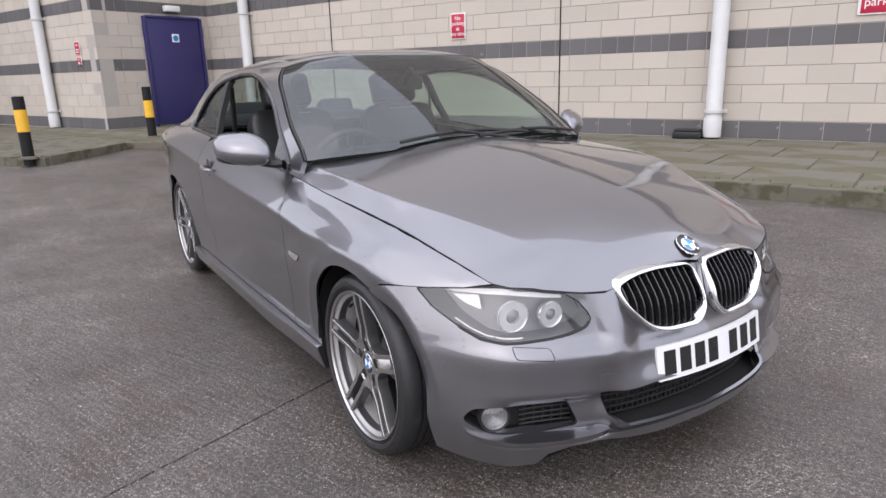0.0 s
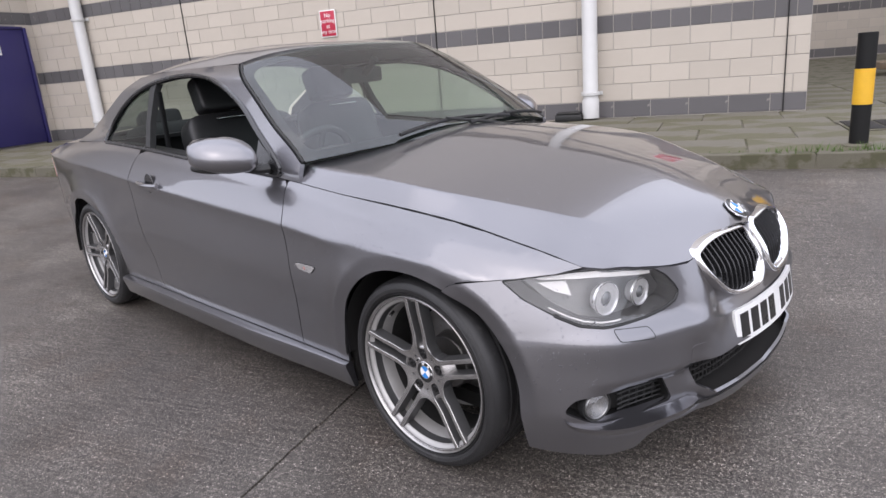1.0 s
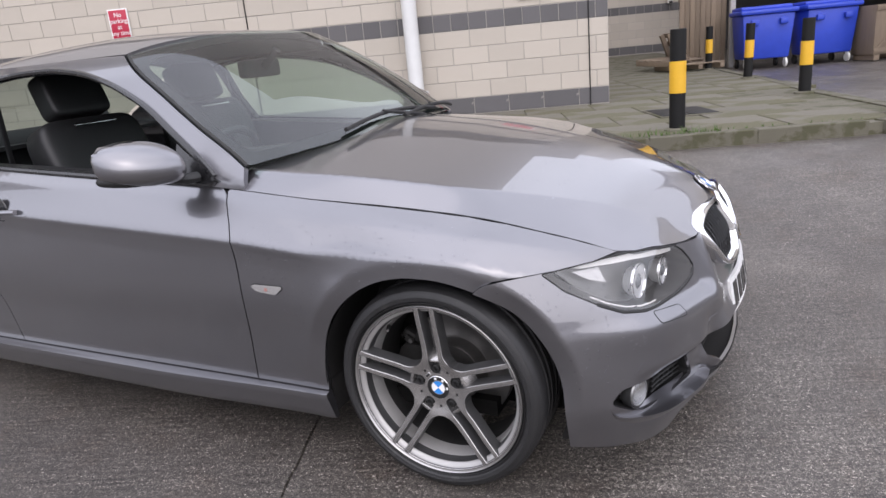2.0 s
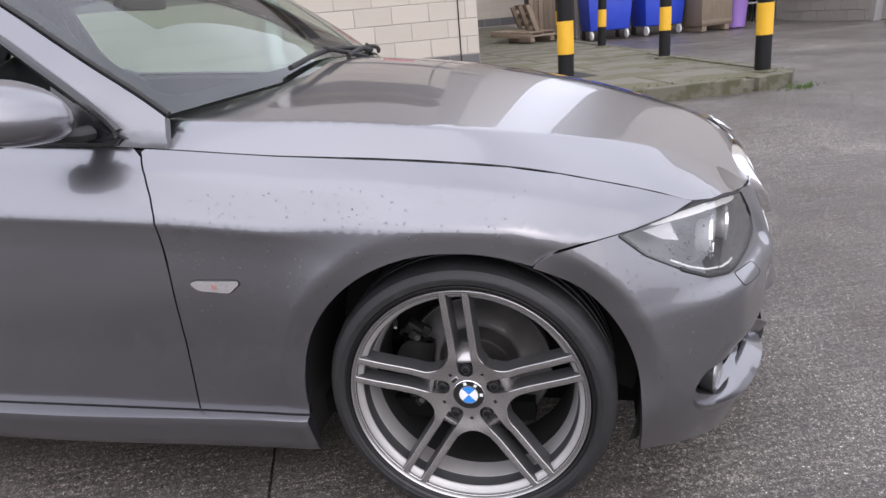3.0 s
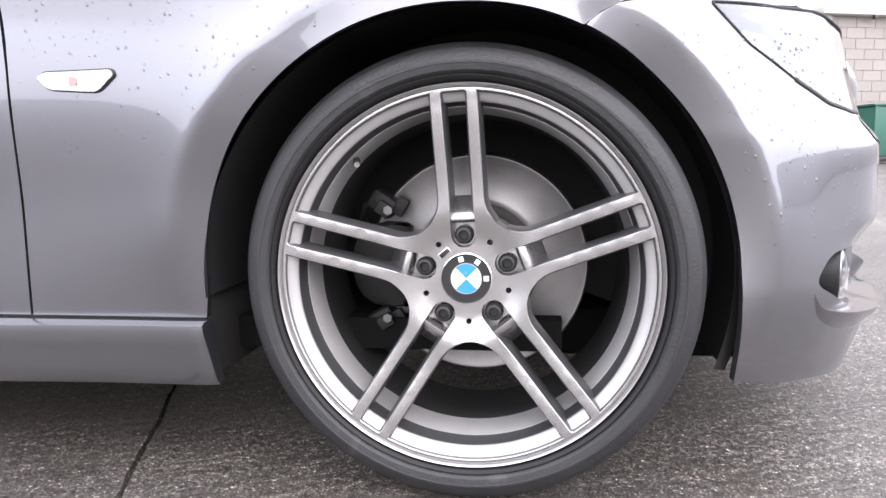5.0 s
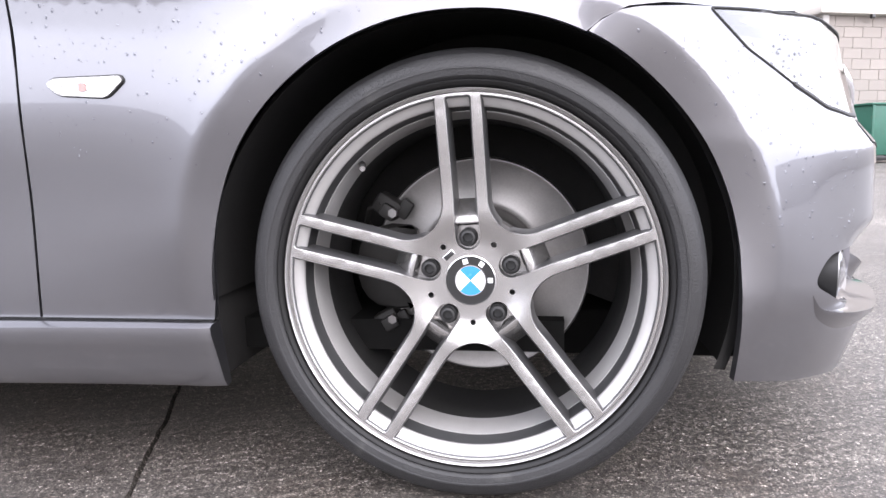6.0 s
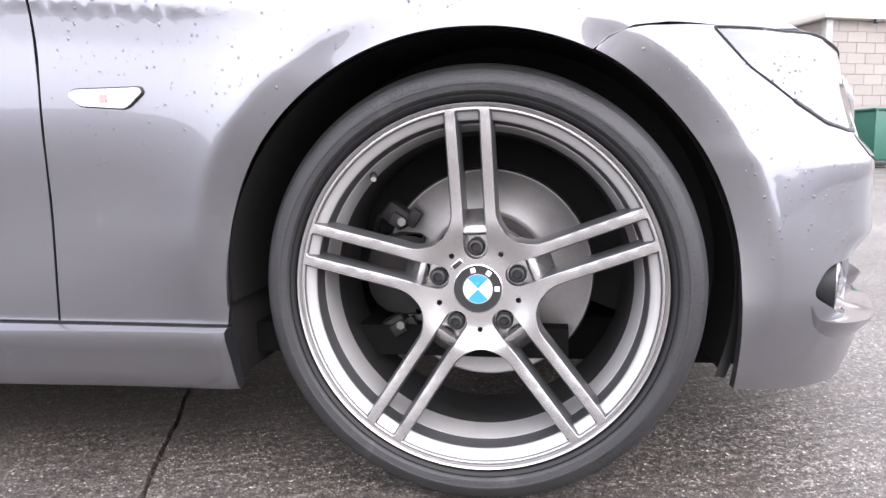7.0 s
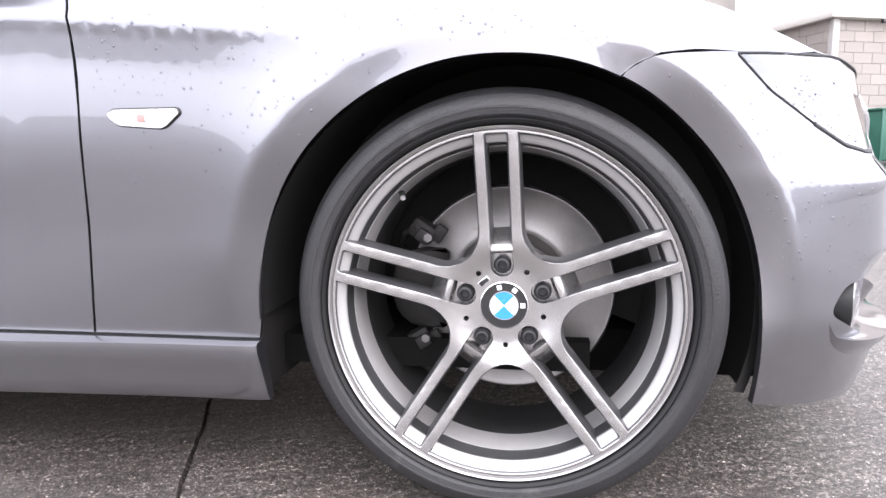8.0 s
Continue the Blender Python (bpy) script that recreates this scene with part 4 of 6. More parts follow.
def build_sides():
    for s in (-1, 1):
        S = side(s)
        # front wing
        edge = [(door_front(0.884) + GAP, 0.884)] + [(x, top_at(x) - 0.001) for x in (-0.69, -0.66, -0.63, -0.5, -0.39, -0.25, -0.13, 0.0, 0.1, 0.2, 0.28, 0.36, 0.42, 0.472)]
        lamp_line = [(0.40, 0.682), (0.31, 0.679), (0.247, 0.677), (0.202, 0.671), (0.170, 0.657)]
        arch_pts = arch(0, radians(65.5), radians(180), 90) + [(-0.378, 0.29), (-0.383, 0.2625)]
        back = [(door_front(z) + GAP, z) for z in (0.2625, 0.35, 0.45, 0.56, 0.66, 0.72, 0.76, 0.80, 0.84, 0.875)]
        part("wing", panel(S, back + edge + lamp_line + arch_pts, step=0.017, fold=0.010, extra=crease_pts(-0.62, -0.36) + [p for r in (0.395, 0.4045, 0.4135, 0.423) for p in arch(0, radians(56), radians(178), 80, r)]), PAINT, car)
        # door
        zs = [0.2625, 0.33, 0.42, 0.52, 0.62, 0.72, 0.76, 0.80, 0.84, 0.875]
        front = [(door_front(z) - GAP, z) for z in zs]
        belt = [(x, top_at(x)) for x in (-0.72, -0.9, -1.1, -1.3, -1.5, -1.7, -1.9)]
        rear = [(door_rear(z) + GAP, z) for z in reversed([0.2625, 0.33, 0.42, 0.52, 0.62, 0.72, 0.80, 0.9, 0.95])]
        door = part("door", panel(S, front + belt + rear, step=0.024, fold=0.02, extra=crease_pts(-1.97, -0.66)), PAINT, car)
        # rear quarter
        front = [(door_rear(z) - GAP, z) for z in (0.2625, 0.33, 0.42, 0.52, 0.62, 0.72, 0.80, 0.9, 0.95)]
        belt = [(x, top_at(x)) for x in (-2.0, -2.2, -2.4, -2.6, -2.8, -3.0, -3.2, -3.4, -3.6, -3.76)]
        low = [(-3.76, 0.30), (-3.5, 0.22), (-3.14, 0.22)] + [(x, z) for x, z in arch(REAR_X, math.pi, 0, 90, 0.36)][1:-1] + [(-2.39, 0.2625)]
        part("quarter_panel", panel(S, front + belt + low, step=0.026, fold=0.02, extra=crease_pts(-3.6, -2.0)), PAINT, car)
        # sill skirt
        prof = [(0.838, 0.2585), (0.862, 0.2580), (0.8685, 0.2545), (0.869, 0.243), (0.8638, 0.226), (0.8585, 0.208), (0.8530, 0.188), (0.847, 0.167), (0.840, 0.158), (0.826, 0.160)]
        bm = bmesh.new()
        rows = []
        for k in range(41):
            x = -0.381 - 2.0 * (k / 40) ** 2.2
            pull = 0.004 * math.exp(-((x + 0.381) / 0.010) ** 2)
            ledge = 0.016 * smooth(-0.45, -1.1, x)
            rows.append([bm.verts.new((x + (0.262 - z) * 0.07 * max(0.0, 1 - k / 10), s * (y + 0.004 + (ledge if i > 1 else 0.0) - pull), z - (0.25 * ledge if i > 1 else 0.0))) for i, (y, z) in enumerate(prof)])
        for a, b in zip(rows, rows[1:]):
            for i in range(len(prof) - 1):
                bm.faces.new((a[i], a[i + 1], b[i + 1], b[i]))
        bm.faces.new(rows[0]), bm.faces.new(rows[-1])
        bmesh.ops.recalc_face_normals(bm, faces=bm.faces)
        part("sill_skirt", bm, PAINT, car)
        # black rod in the seam, drawn for the shadow of the gap
        part("sill_seal", tube([(x, s * (side_y(x, 0.264) - 0.0050), 0.2602) for x in [-0.386 - 0.05 * k for k in range(40)]], 0.0026, segs=6), PLASTIC, car)
        # side marker lamp
        outline = rounded([(-0.592, 0.606), (-0.580, 0.613), (-0.477, 0.613), (-0.473, 0.606), (-0.500, 0.584), (-0.575, 0.590)], 0.010)
        part("side_marker", panel(S, outline, step=0.008, fold=0.008, lift=0.005), CLEAR_REFLECTOR, car, "clear side marker lamp")
        part("marker_gasket", tube([Vector(S(x, z)) + Vector((0, s * 0.001, 0)) for x, z in resample(outline, 0.008)], 0.0022, True, 6), PLASTIC, car)
        part("marker_bulb", panel(S, rounded([(-0.540, 0.605), (-0.529, 0.605), (-0.529, 0.594), (-0.540, 0.594)], 0.003), step=0.005, fold=0.002, lift=0.0062), RED, car)
        # arch liner
        for cx in (0.0, REAR_X):
            bm = bmesh.new()
            rows = []
            for k in range(81):
                a = radians(-21 + 204 * k / 80)
                ye = 0.862 if cx < -1 else 0.780 + 0.082 * smooth(20, 75, math.degrees(a))
                rows.append([bm.verts.new((cx + r * math.cos(a), s * y, ARCH_Z + r * math.sin(a))) for r, y in ((0.3625 * arch_swell(math.cos(a)), ye), (0.385, ye - 0.02), (0.39, 0.55), (0.05, 0.545))])
            for a, b in zip(rows, rows[1:]):
                for i in range(3):
                    bm.faces.new((a[i], a[i + 1], b[i + 1], b[i]))
            part("arch_liner", bm, LINER, car)
            bm = bmesh.new()
            box(bm, (cx - 0.405, s * 0.68, 0.24), (0.02, 0.26, 0.16), 0.004)
            part("mud_guard", bm, LINER, car)
        # door handle with its cup
        hz, hx = 0.827, -1.745
        y0 = side_y(hx, hz)
        path = [(hx - 0.10 + 0.2 * k / 10, s * (side_y(hx - 0.1 + 0.2 * k / 10, hz) + 0.028 * math.sin(math.pi * min(max(k / 10, 0.04), 0.96)) ** 0.5), hz + 0.006 * k / 10 * -1) for k in range(11)]
        part("handle", tube(path, 0.014, segs=12, flat=0.75), PAINT, door)
        bm = lathe([(0, 0.0), (0.045, 0.0), (0.048, 0.003), (0.04, 0.005), (0, 0.001)], Matrix.Translation((hx - 0.005, s * (y0 + 0.001), hz)) @ Matrix.Rotation(radians(90 * s), 4, "X"), 24)
        part("handle_cup", bm, PAINT_DARK, door)
        # mirror
        build_mirror(s, door)


def build_mirror(s, door):
    bm = bmesh.new()
    bmesh.ops.create_icosphere(bm, subdivisions=4, radius=1.0)
    for v in bm.verts:
        sx, sy, sz = (math.copysign(abs(c) ** 0.64, c) for c in v.co)
        x = -0.836 + 0.074 * sx * (1 if sx > 0 else 0.62) - 0.048 * (sy + 1) - 0.02 * max(0, sy) ** 2 - 0.052 * max(0.0, sz + 0.15) ** 1.4 * (1 if sx > 0 else 0.3)
        z = 1.000 + 0.070 * sz * (1 - 0.18 * max(0, sy)) + 0.006 * sy
        if sy < -0.4:
            z -= 0.012 * (-sy - 0.4)
        v.co = (x, s * (0.942 + 0.098 * sy), z)
    part("mirror", bm, PAINT, door)
    bm = bmesh.new()
    bmesh.ops.create_icosphere(bm, subdivisions=3, radius=1.0)
    for v in bm.verts:
        sx, sy, sz = (math.copysign(abs(c) ** 0.7, c) for c in v.co)
        v.co = (-0.848 + 0.060 * sx - 0.048 * (sy + 1) - 0.02 * max(0, sy) ** 2, s * (0.941 + 0.090 * sy), 0.953 + 0.022 * sz + 0.006 * sy)
    part("mirror_base", bm, PLASTIC, door)
    path = [(-0.86, s * 0.89, 0.945), (-0.84, s * 0.86, 0.937), (-0.82, s * 0.83, 0.932), (-0.81, s * 0.80, 0.932)]
    part("mirror_arm", tube(path, 0.024, segs=12, flat=0.7), PLASTIC, door)
    bm = bmesh.new()
    box(bm, (0, 0, 0), (0.006, 0.15, 0.10), 0.002, Matrix.Translation((-0.932, s * 0.942, 1.0)) @ Matrix.Rotation(radians(24 * s), 4, "Z"))
    part("mirror_glass", bm, CHROME, door)
    # black triangle that carries the mirror
    tri = [(-0.725, 0.912), (-0.90, 0.922), (-0.905, 1.035)]
    part("mirror_triangle", panel(lambda x, z: (x, s * (glass_y(z, x) + 0.004), z), tri, step=0.03, fold=0.01), PAINT_DARK, door)


def glass_y(z, x=-1.5):
    """Half width of the cabin by height; it narrows towards the tail and meets the shoulders below."""
    y = 0.812 - 0.40 * (z - 0.93) - 5.0 * max(0.0, z - 1.24) ** 2 - 0.065 * max(0.0, -1.95 - x) ** 2
    zt = top_at(x)
    base = 0.812 - 0.40 * (zt - 0.93) - 0.065 * max(0.0, -1.95 - x) ** 2
    k = max(smooth(zt + 0.07, zt, z), 0.75 * smooth(-1.0, -0.68, x) * smooth(1.15, 0.97, z))
    return y + (shoulder_at(x) - base) * k - 0.5 * max(0.0, zt - 0.002 - z)


def cabin(s):
    return lambda x, z: (x, s * glass_y(z, x), z)


# Side windows as drawn from the side, and the edges of the screens.
WINDOW = [(-0.715, 0.905), (-0.86, 1.022), (-1.06, 1.155), (-1.24, 1.235), (-1.40, 1.280), (-1.60, 1.306), (-1.82, 1.306), (-2.04, 1.283), (-2.24, 1.230), (-2.385, 1.158), (-2.475, 1.080), (-2.505, 1.028), (-2.485, 0.992), (-2.2, 0.985), (-1.86, 0.968), (-1.46, 0.945), (-1.0, 0.918)]
screen_side = pch([(0.0, -0.638), (0.25, -0.778), (0.5, -0.926), (0.75, -1.083), (1.0, -1.245)])
SCREEN_Z = (0.953, 1.330)


def screen(a, b):
    """Windscreen; a from -1 to 1 across, b from 0 at the foot to 1."""
    ze = SCREEN_Z[0] + (SCREEN_Z[1] - SCREEN_Z[0]) * b
    xe = screen_side(b) + 0.004
    ye = glass_y(ze, xe) - 0.010
    xm = -0.475 - 0.60 * b - 0.02 * math.sin(math.pi * b) * 0
    zm = 0.985 + (1.392 - 0.985) * (b + 0.06 * math.sin(math.pi * b))
    k = 1 - abs(a) ** 3.0
    return (xe + (xm - xe) * k, ye * a, ze + (zm - ze) * k)


roof_mid = pch([(-1.0, 1.360), (-1.15, 1.398), (-1.35, 1.418), (-1.6, 1.427), (-1.9, 1.419), (-2.15, 1.396), (-2.45, 1.350)])


def roof(x, y):
    e = 1.334 - 0.24 * max(0.0, abs(x + 1.65) - 0.35) ** 2
    return (x, y, e + (roof_mid(x) - e) * (1 - min(abs(y) / 0.605, 1.1) ** 3.3))


rear_side = pch([(0.0, -2.99), (0.3, -2.79), (0.5, -2.64), (0.77, -2.46), (1.0, -2.26)])


def rear_screen(a, b):
    ze = 0.985 + (1.318 - 0.985) * b
    xe = rear_side(b)
    ye = glass_y(ze, xe) - 0.02
    k = 1 - abs(a) ** 2.2
    xm, zm = -3.10 + 0.72 * b, 1.03 + 0.318 * (b + 0.1 * math.sin(math.pi * b))
    return (xe + (xm - xe) * k, ye * a, ze + (zm - ze) * k)


def build_cabin():
    for s in (-1, 1):
        C = cabin(s)
        front = [(screen_side(b), SCREEN_Z[0] + (SCREEN_Z[1] - SCREEN_Z[0]) * b) for b in (0, 0.2, 0.4, 0.6, 0.8, 1.0)]
        front = [(-0.640, top_at(-0.640) + 0.001), (-0.634, 0.900)] + front
        over = [(-1.38, 1.333), (-1.6, 1.334), (-1.85, 1.334), (-2.05, 1.331), (-2.26, 1.318)]
        rear = [(rear_side(b), 0.985 + 0.333 * b) for b in (0.8, 0.6, 0.4, 0.2, 0.0)] + [(-2.6, 0.992)]
        low = [(x, top_at(x) - 0.004) for x in (-2.2, -1.86, -1.46, -1.0)] + [(x, top_at(x) + 0.001) for x in (-0.86, -0.76, -0.69)]
        part("pillar", panel(C, front + over + rear + low, [rounded(WINDOW, 0.07, 4)], step=0.02, fold=0.02), PAINT, car, "painted roof pillars and window surround")
        # black trim round the window
        pts = resample(rounded(WINDOW, 0.07, 4), 0.02)
        part("window_trim", tube([(x, s * (glass_y(z, x) + 0.001), z) for x, z in pts], 0.0115, True, 8), PAINT_DARK, car, "black window trim")
        # middle pillar and rear side glass
        mid = [(-1.90, 0.972), (-1.955, 1.10), (-1.985, 1.292), (-2.045, 1.283), (-2.005, 1.10), (-1.955, 0.975)]
        part("middle_pillar", panel(lambda x, z: (x, s * (glass_y(z, x) - 0.003), z), mid, step=0.03, fold=0.03), PLASTIC, car)
        rearw = [(-1.97, 0.982), (-2.01, 1.10), (-2.048, 1.280)] + WINDOW[8:13]
        glass = part("side_window", panel(lambda x, z: (x, s * (glass_y(z, x) - 0.007), z), rearw, step=0.04, fold=0), PRIVACY, car, "tinted rear side window")
        glass.visible_shadow = False
        if s > 0:
            fw = WINDOW[0:7] + [(-1.98, 1.285), (-1.95, 1.10), (-1.90, 0.975)] + WINDOW[14:]
            glass = part("door_window", panel(lambda x, z: (x, s * (glass_y(z, x) - 0.007), z), fw, step=0.05, fold=0), MISTED, car, "misted door window")
            glass.visible_shadow = False
    # windscreen with a dark border
    def wide(a, b):
        return screen(a / 0.70, b / 0.68)
    glass = part("windscreen", panel(wide, [(-0.698, 0.004), (0.698, 0.004), (0.698, 0.676), (-0.698, 0.676)], step=0.035, fold=0), SCREEN, car, "raked windscreen with a dark border")
    glass.visible_shadow = False
    def under(a, b):
        p = wide(a, b)
        return (p[0] - 0.013, p[1], p[2] - 0.010)
    ring = [(-0.698, 0.004), (0.698, 0.004), (0.698, 0.676), (-0.698, 0.676)]
    hole = rounded([(-0.655, 0.055), (0.655, 0.055), (0.655, 0.625), (-0.655, 0.625)], 0.06)
    part("screen_border", panel(under, ring, [hole], step=0.03, fold=0), UNDER, car)
    for a in (0.697, -0.697):
        part("screen_seal", tube([wide(a, 0.005 + 0.67 * j / 16) for j in range(17)], 0.006, segs=8), PLASTIC, car)
    # roof
    fe = [(screen(a, 1.0)[0] - 0.006, 0.604 * a) for a in (-1, -0.75, -0.5, -0.25, 0, 0.25, 0.5, 0.75, 1)]
    edge = [(x, 0.604 - 0.065 * max(0.0, -1.95 - x) ** 2) for x in (-1.5, -1.8, -2.0, -2.13, -2.26)]
    re = edge + [(-2.35, 0.40), (-2.385, 0.2), (-2.39, 0), (-2.385, -0.2), (-2.35, -0.40)] + [(x, -y) for x, y in reversed(edge)]
    part("roof", panel(roof, fe + re, step=0.04, fold=0.015), PAINT, car)
    # rear screen and tail
    glass = part("rear_window", panel(lambda a, b: rear_screen(a / 0.68, b / 0.75), [(-0.67, 0.0), (0.67, 0.0), (0.67, 0.75), (-0.67, 0.75)], step=0.05, fold=0), PRIVACY, car)
    glass.visible_shadow = False
    def deck(x, y):
        ye = shoulder_at(x)
        z = top_at(x) + 0.045 * (1 - min(abs(y) / ye, 1) ** 3) * smooth(-3.85, -3.5, x)
        return (x, y, z)
    side_pts = [(x, shoulder_at(x)) for x in (-2.99, -3.2, -3.4, -3.6, -3.76)]
    part("boot_lid", panel(deck, side_pts + [(x, -y) for x, y in reversed(side_pts)], step=0.06, fold=0.02), PAINT, car)
    bm = bmesh.new()
    rows = []
    for k in range(25):
        a = -1 + 2 * k / 24
        rows.append([bm.verts.new((-3.76 - (0.075 + bulge) * (1 - abs(a) ** 2.6), a * min(0.70, side_y(-3.76, z)), z)) for z, bulge in ((0.25, 0.0), (0.34, 0.03), (0.55, 0.04), (0.60, 0.01), (0.86, 0.0), (0.955, 0.01))])
    for a, b in zip(rows, rows[1:]):
        for i in range(5):
            bm.faces.new((a[i], a[i + 1], b[i + 1], b[i]))
    part("rear_bumper", bm, PAINT, car)
    for s in (-1, 1):
        part("tail_light", panel(side(s), rounded([(-3.50, 0.74), (-3.755, 0.735), (-3.755, 0.86), (-3.56, 0.87)], 0.03), step=0.03, fold=0.01, lift=0.005), RED, car, "red tail lamp")


def build_bonnet():
    right = [(x, -(shoulder_at(x) - 0.0026 + 0.0004 * smooth(-0.12, -0.5, x))) for x in (-0.645, -0.5, -0.39, -0.25, -0.13, 0.0, 0.1, 0.2, 0.28, 0.36, 0.42, 0.468)]
    lead = []
    for k in range(19):
        q = q_of(0.672) * (1 - k / 18)
        x, y, _ = nose_top(q)
        lead.append((x - 0.003, -y))
    outline = right + lead
    left = [(x, -y) for x, y in reversed(outline[:-1])]
    rear = [(-0.652, 0.765), (-0.660, 0.70), (-0.630, 0.5), (-0.590, 0.3), (-0.570, 0.0), (-0.590, -0.3), (-0.630, -0.5), (-0.660, -0.70), (-0.652, -0.765)]
    marks = [(-0.62 + 0.015 * k, side_of * (crease_y(-0.62 + 0.015 * k) + d)) for k in range(82) for side_of in (-1, 1) for d in (-0.006, 0.006)]
    part("bonnet", panel(hood, outline + left + rear, step=0.022, fold=0.018, extra=marks), PAINT, car)
    part("cowl", panel(lambda x, y: (x, y, hood_z(x, y) - 0.022), [(-0.45, -0.56), (-0.45, 0.56), (-0.57, 0.66), (-0.66, 0.66), (-0.62, 0.4), (-0.58, 0), (-0.62, -0.4), (-0.66, -0.66), (-0.57, -0.66)], step=0.05, fold=0.02), PLASTIC, car, "black cowl below the windscreen")
    emblem(car, Matrix.Translation((0.638, 0, hood_z(0.638, 0) + 0.003)) @ Matrix.Rotation(radians(36), 4, "Y"), 0.041, "badge")
    for s in (-1, 1):
        line = [-0.625 + 1.085 * k / 44 for k in range(45)]
        part("bonnet_seal", tube([(x, s * (shoulder_at(x) - 0.0013), top_at(x) - 0.0016) for x in line], 0.0011, segs=6), PLASTIC, car)
    # wipers
    for y0, y1, lift in ((0.0, 0.60, 0.02), (-0.36, 0.26, 0.03)):
        arm = [screen(y / 0.70, 0.02 + lift * (0.6 + 1.5 * math.sin(math.pi * (y - y0) / (y1 - y0)))) for y in [y0 + (y1 - y0) * k / 10 for k in range(11)]]
        w = part("wiper", tube([(p[0] + 0.016, p[1], p[2] + 0.014) for p in arm], 0.008, segs=8), PLASTIC, car, "black wiper blade and arm")
        foot = (arm[-1][0] + 0.02, y1 - 0.02, arm[-1][2] - 0.03)
        part("arm", tube([(foot[0] + 0.02, foot[1], foot[2]), (foot[0] + 0.02, foot[1] - 0.1, foot[2] + 0.03), (arm[4][0] + 0.02, arm[4][1], arm[4][2] + 0.022)], 0.007, segs=8), PLASTIC, w)


def emblem(parent, m, r, name):
    """Round badge: black ring, quarters of blue and white, bright rim."""
    e = part(name, lathe([(0, 0), (r, 0), (r, 0.0035), (r * 0.95, 0.005), (0, 0.005)], m, 40), BLACK, parent, "round black, blue and white badge")
    part("rim", lathe([(r * 0.975, 0.0035), (r * 1.02, 0.002), (r * 1.02, 0.0050), (r * 0.985, 0.0058)], m, 40, True), CHROME, e)
    part("ring", lathe([(r * 0.58, 0.005), (r * 0.63, 0.005), (r * 0.62, 0.0062), (r * 0.59, 0.0062)], m, 40, True), CHROME, e)
    for a in (150, 101, 46):
        bm = bmesh.new()
        box(bm, (0, 0, 0), (r * 0.20, r * 0.20, 0.0012), 0, m @ Matrix.Rotation(radians(a), 4, "Z") @ Matrix.Translation((r * 0.79, 0, 0.0054)) @ Matrix.Rotation(radians(90), 4, "Z"))
        part("bar", bm, WHITE, e)
    for k in range(4):
        bm = bmesh.new()
        top = [bm.verts.new(m @ Vector((0, 0, 0.0058)))] + [bm.verts.new(m @ Vector((r * 0.585 * math.cos(a), r * 0.585 * math.sin(a), 0.0058))) for a in (math.pi / 2 * (k + j / 8) for j in range(9))]
        bm.faces.new(top)
        r2 = bmesh.ops.extrude_face_region(bm, geom=bm.faces[:])
        bmesh.ops.translate(bm, verts=[v for v in r2["geom"] if isinstance(v, bmesh.types.BMVert)], vec=m.to_3x3() @ Vector((0, 0, -0.001)))
        part("quarter", bm, BLUE if k % 2 else WHITE, e)
    return e


def solve_q(N, x, z):
    """The length along the nose at which it is x ahead of the hub."""
    a, b = 0.5, nose_q[-1]
    for _ in range(40):
        c = (a + b) / 2
        a, b = (c, b) if N(c, z)[0] > x else (a, c)
    return (a + b) / 2


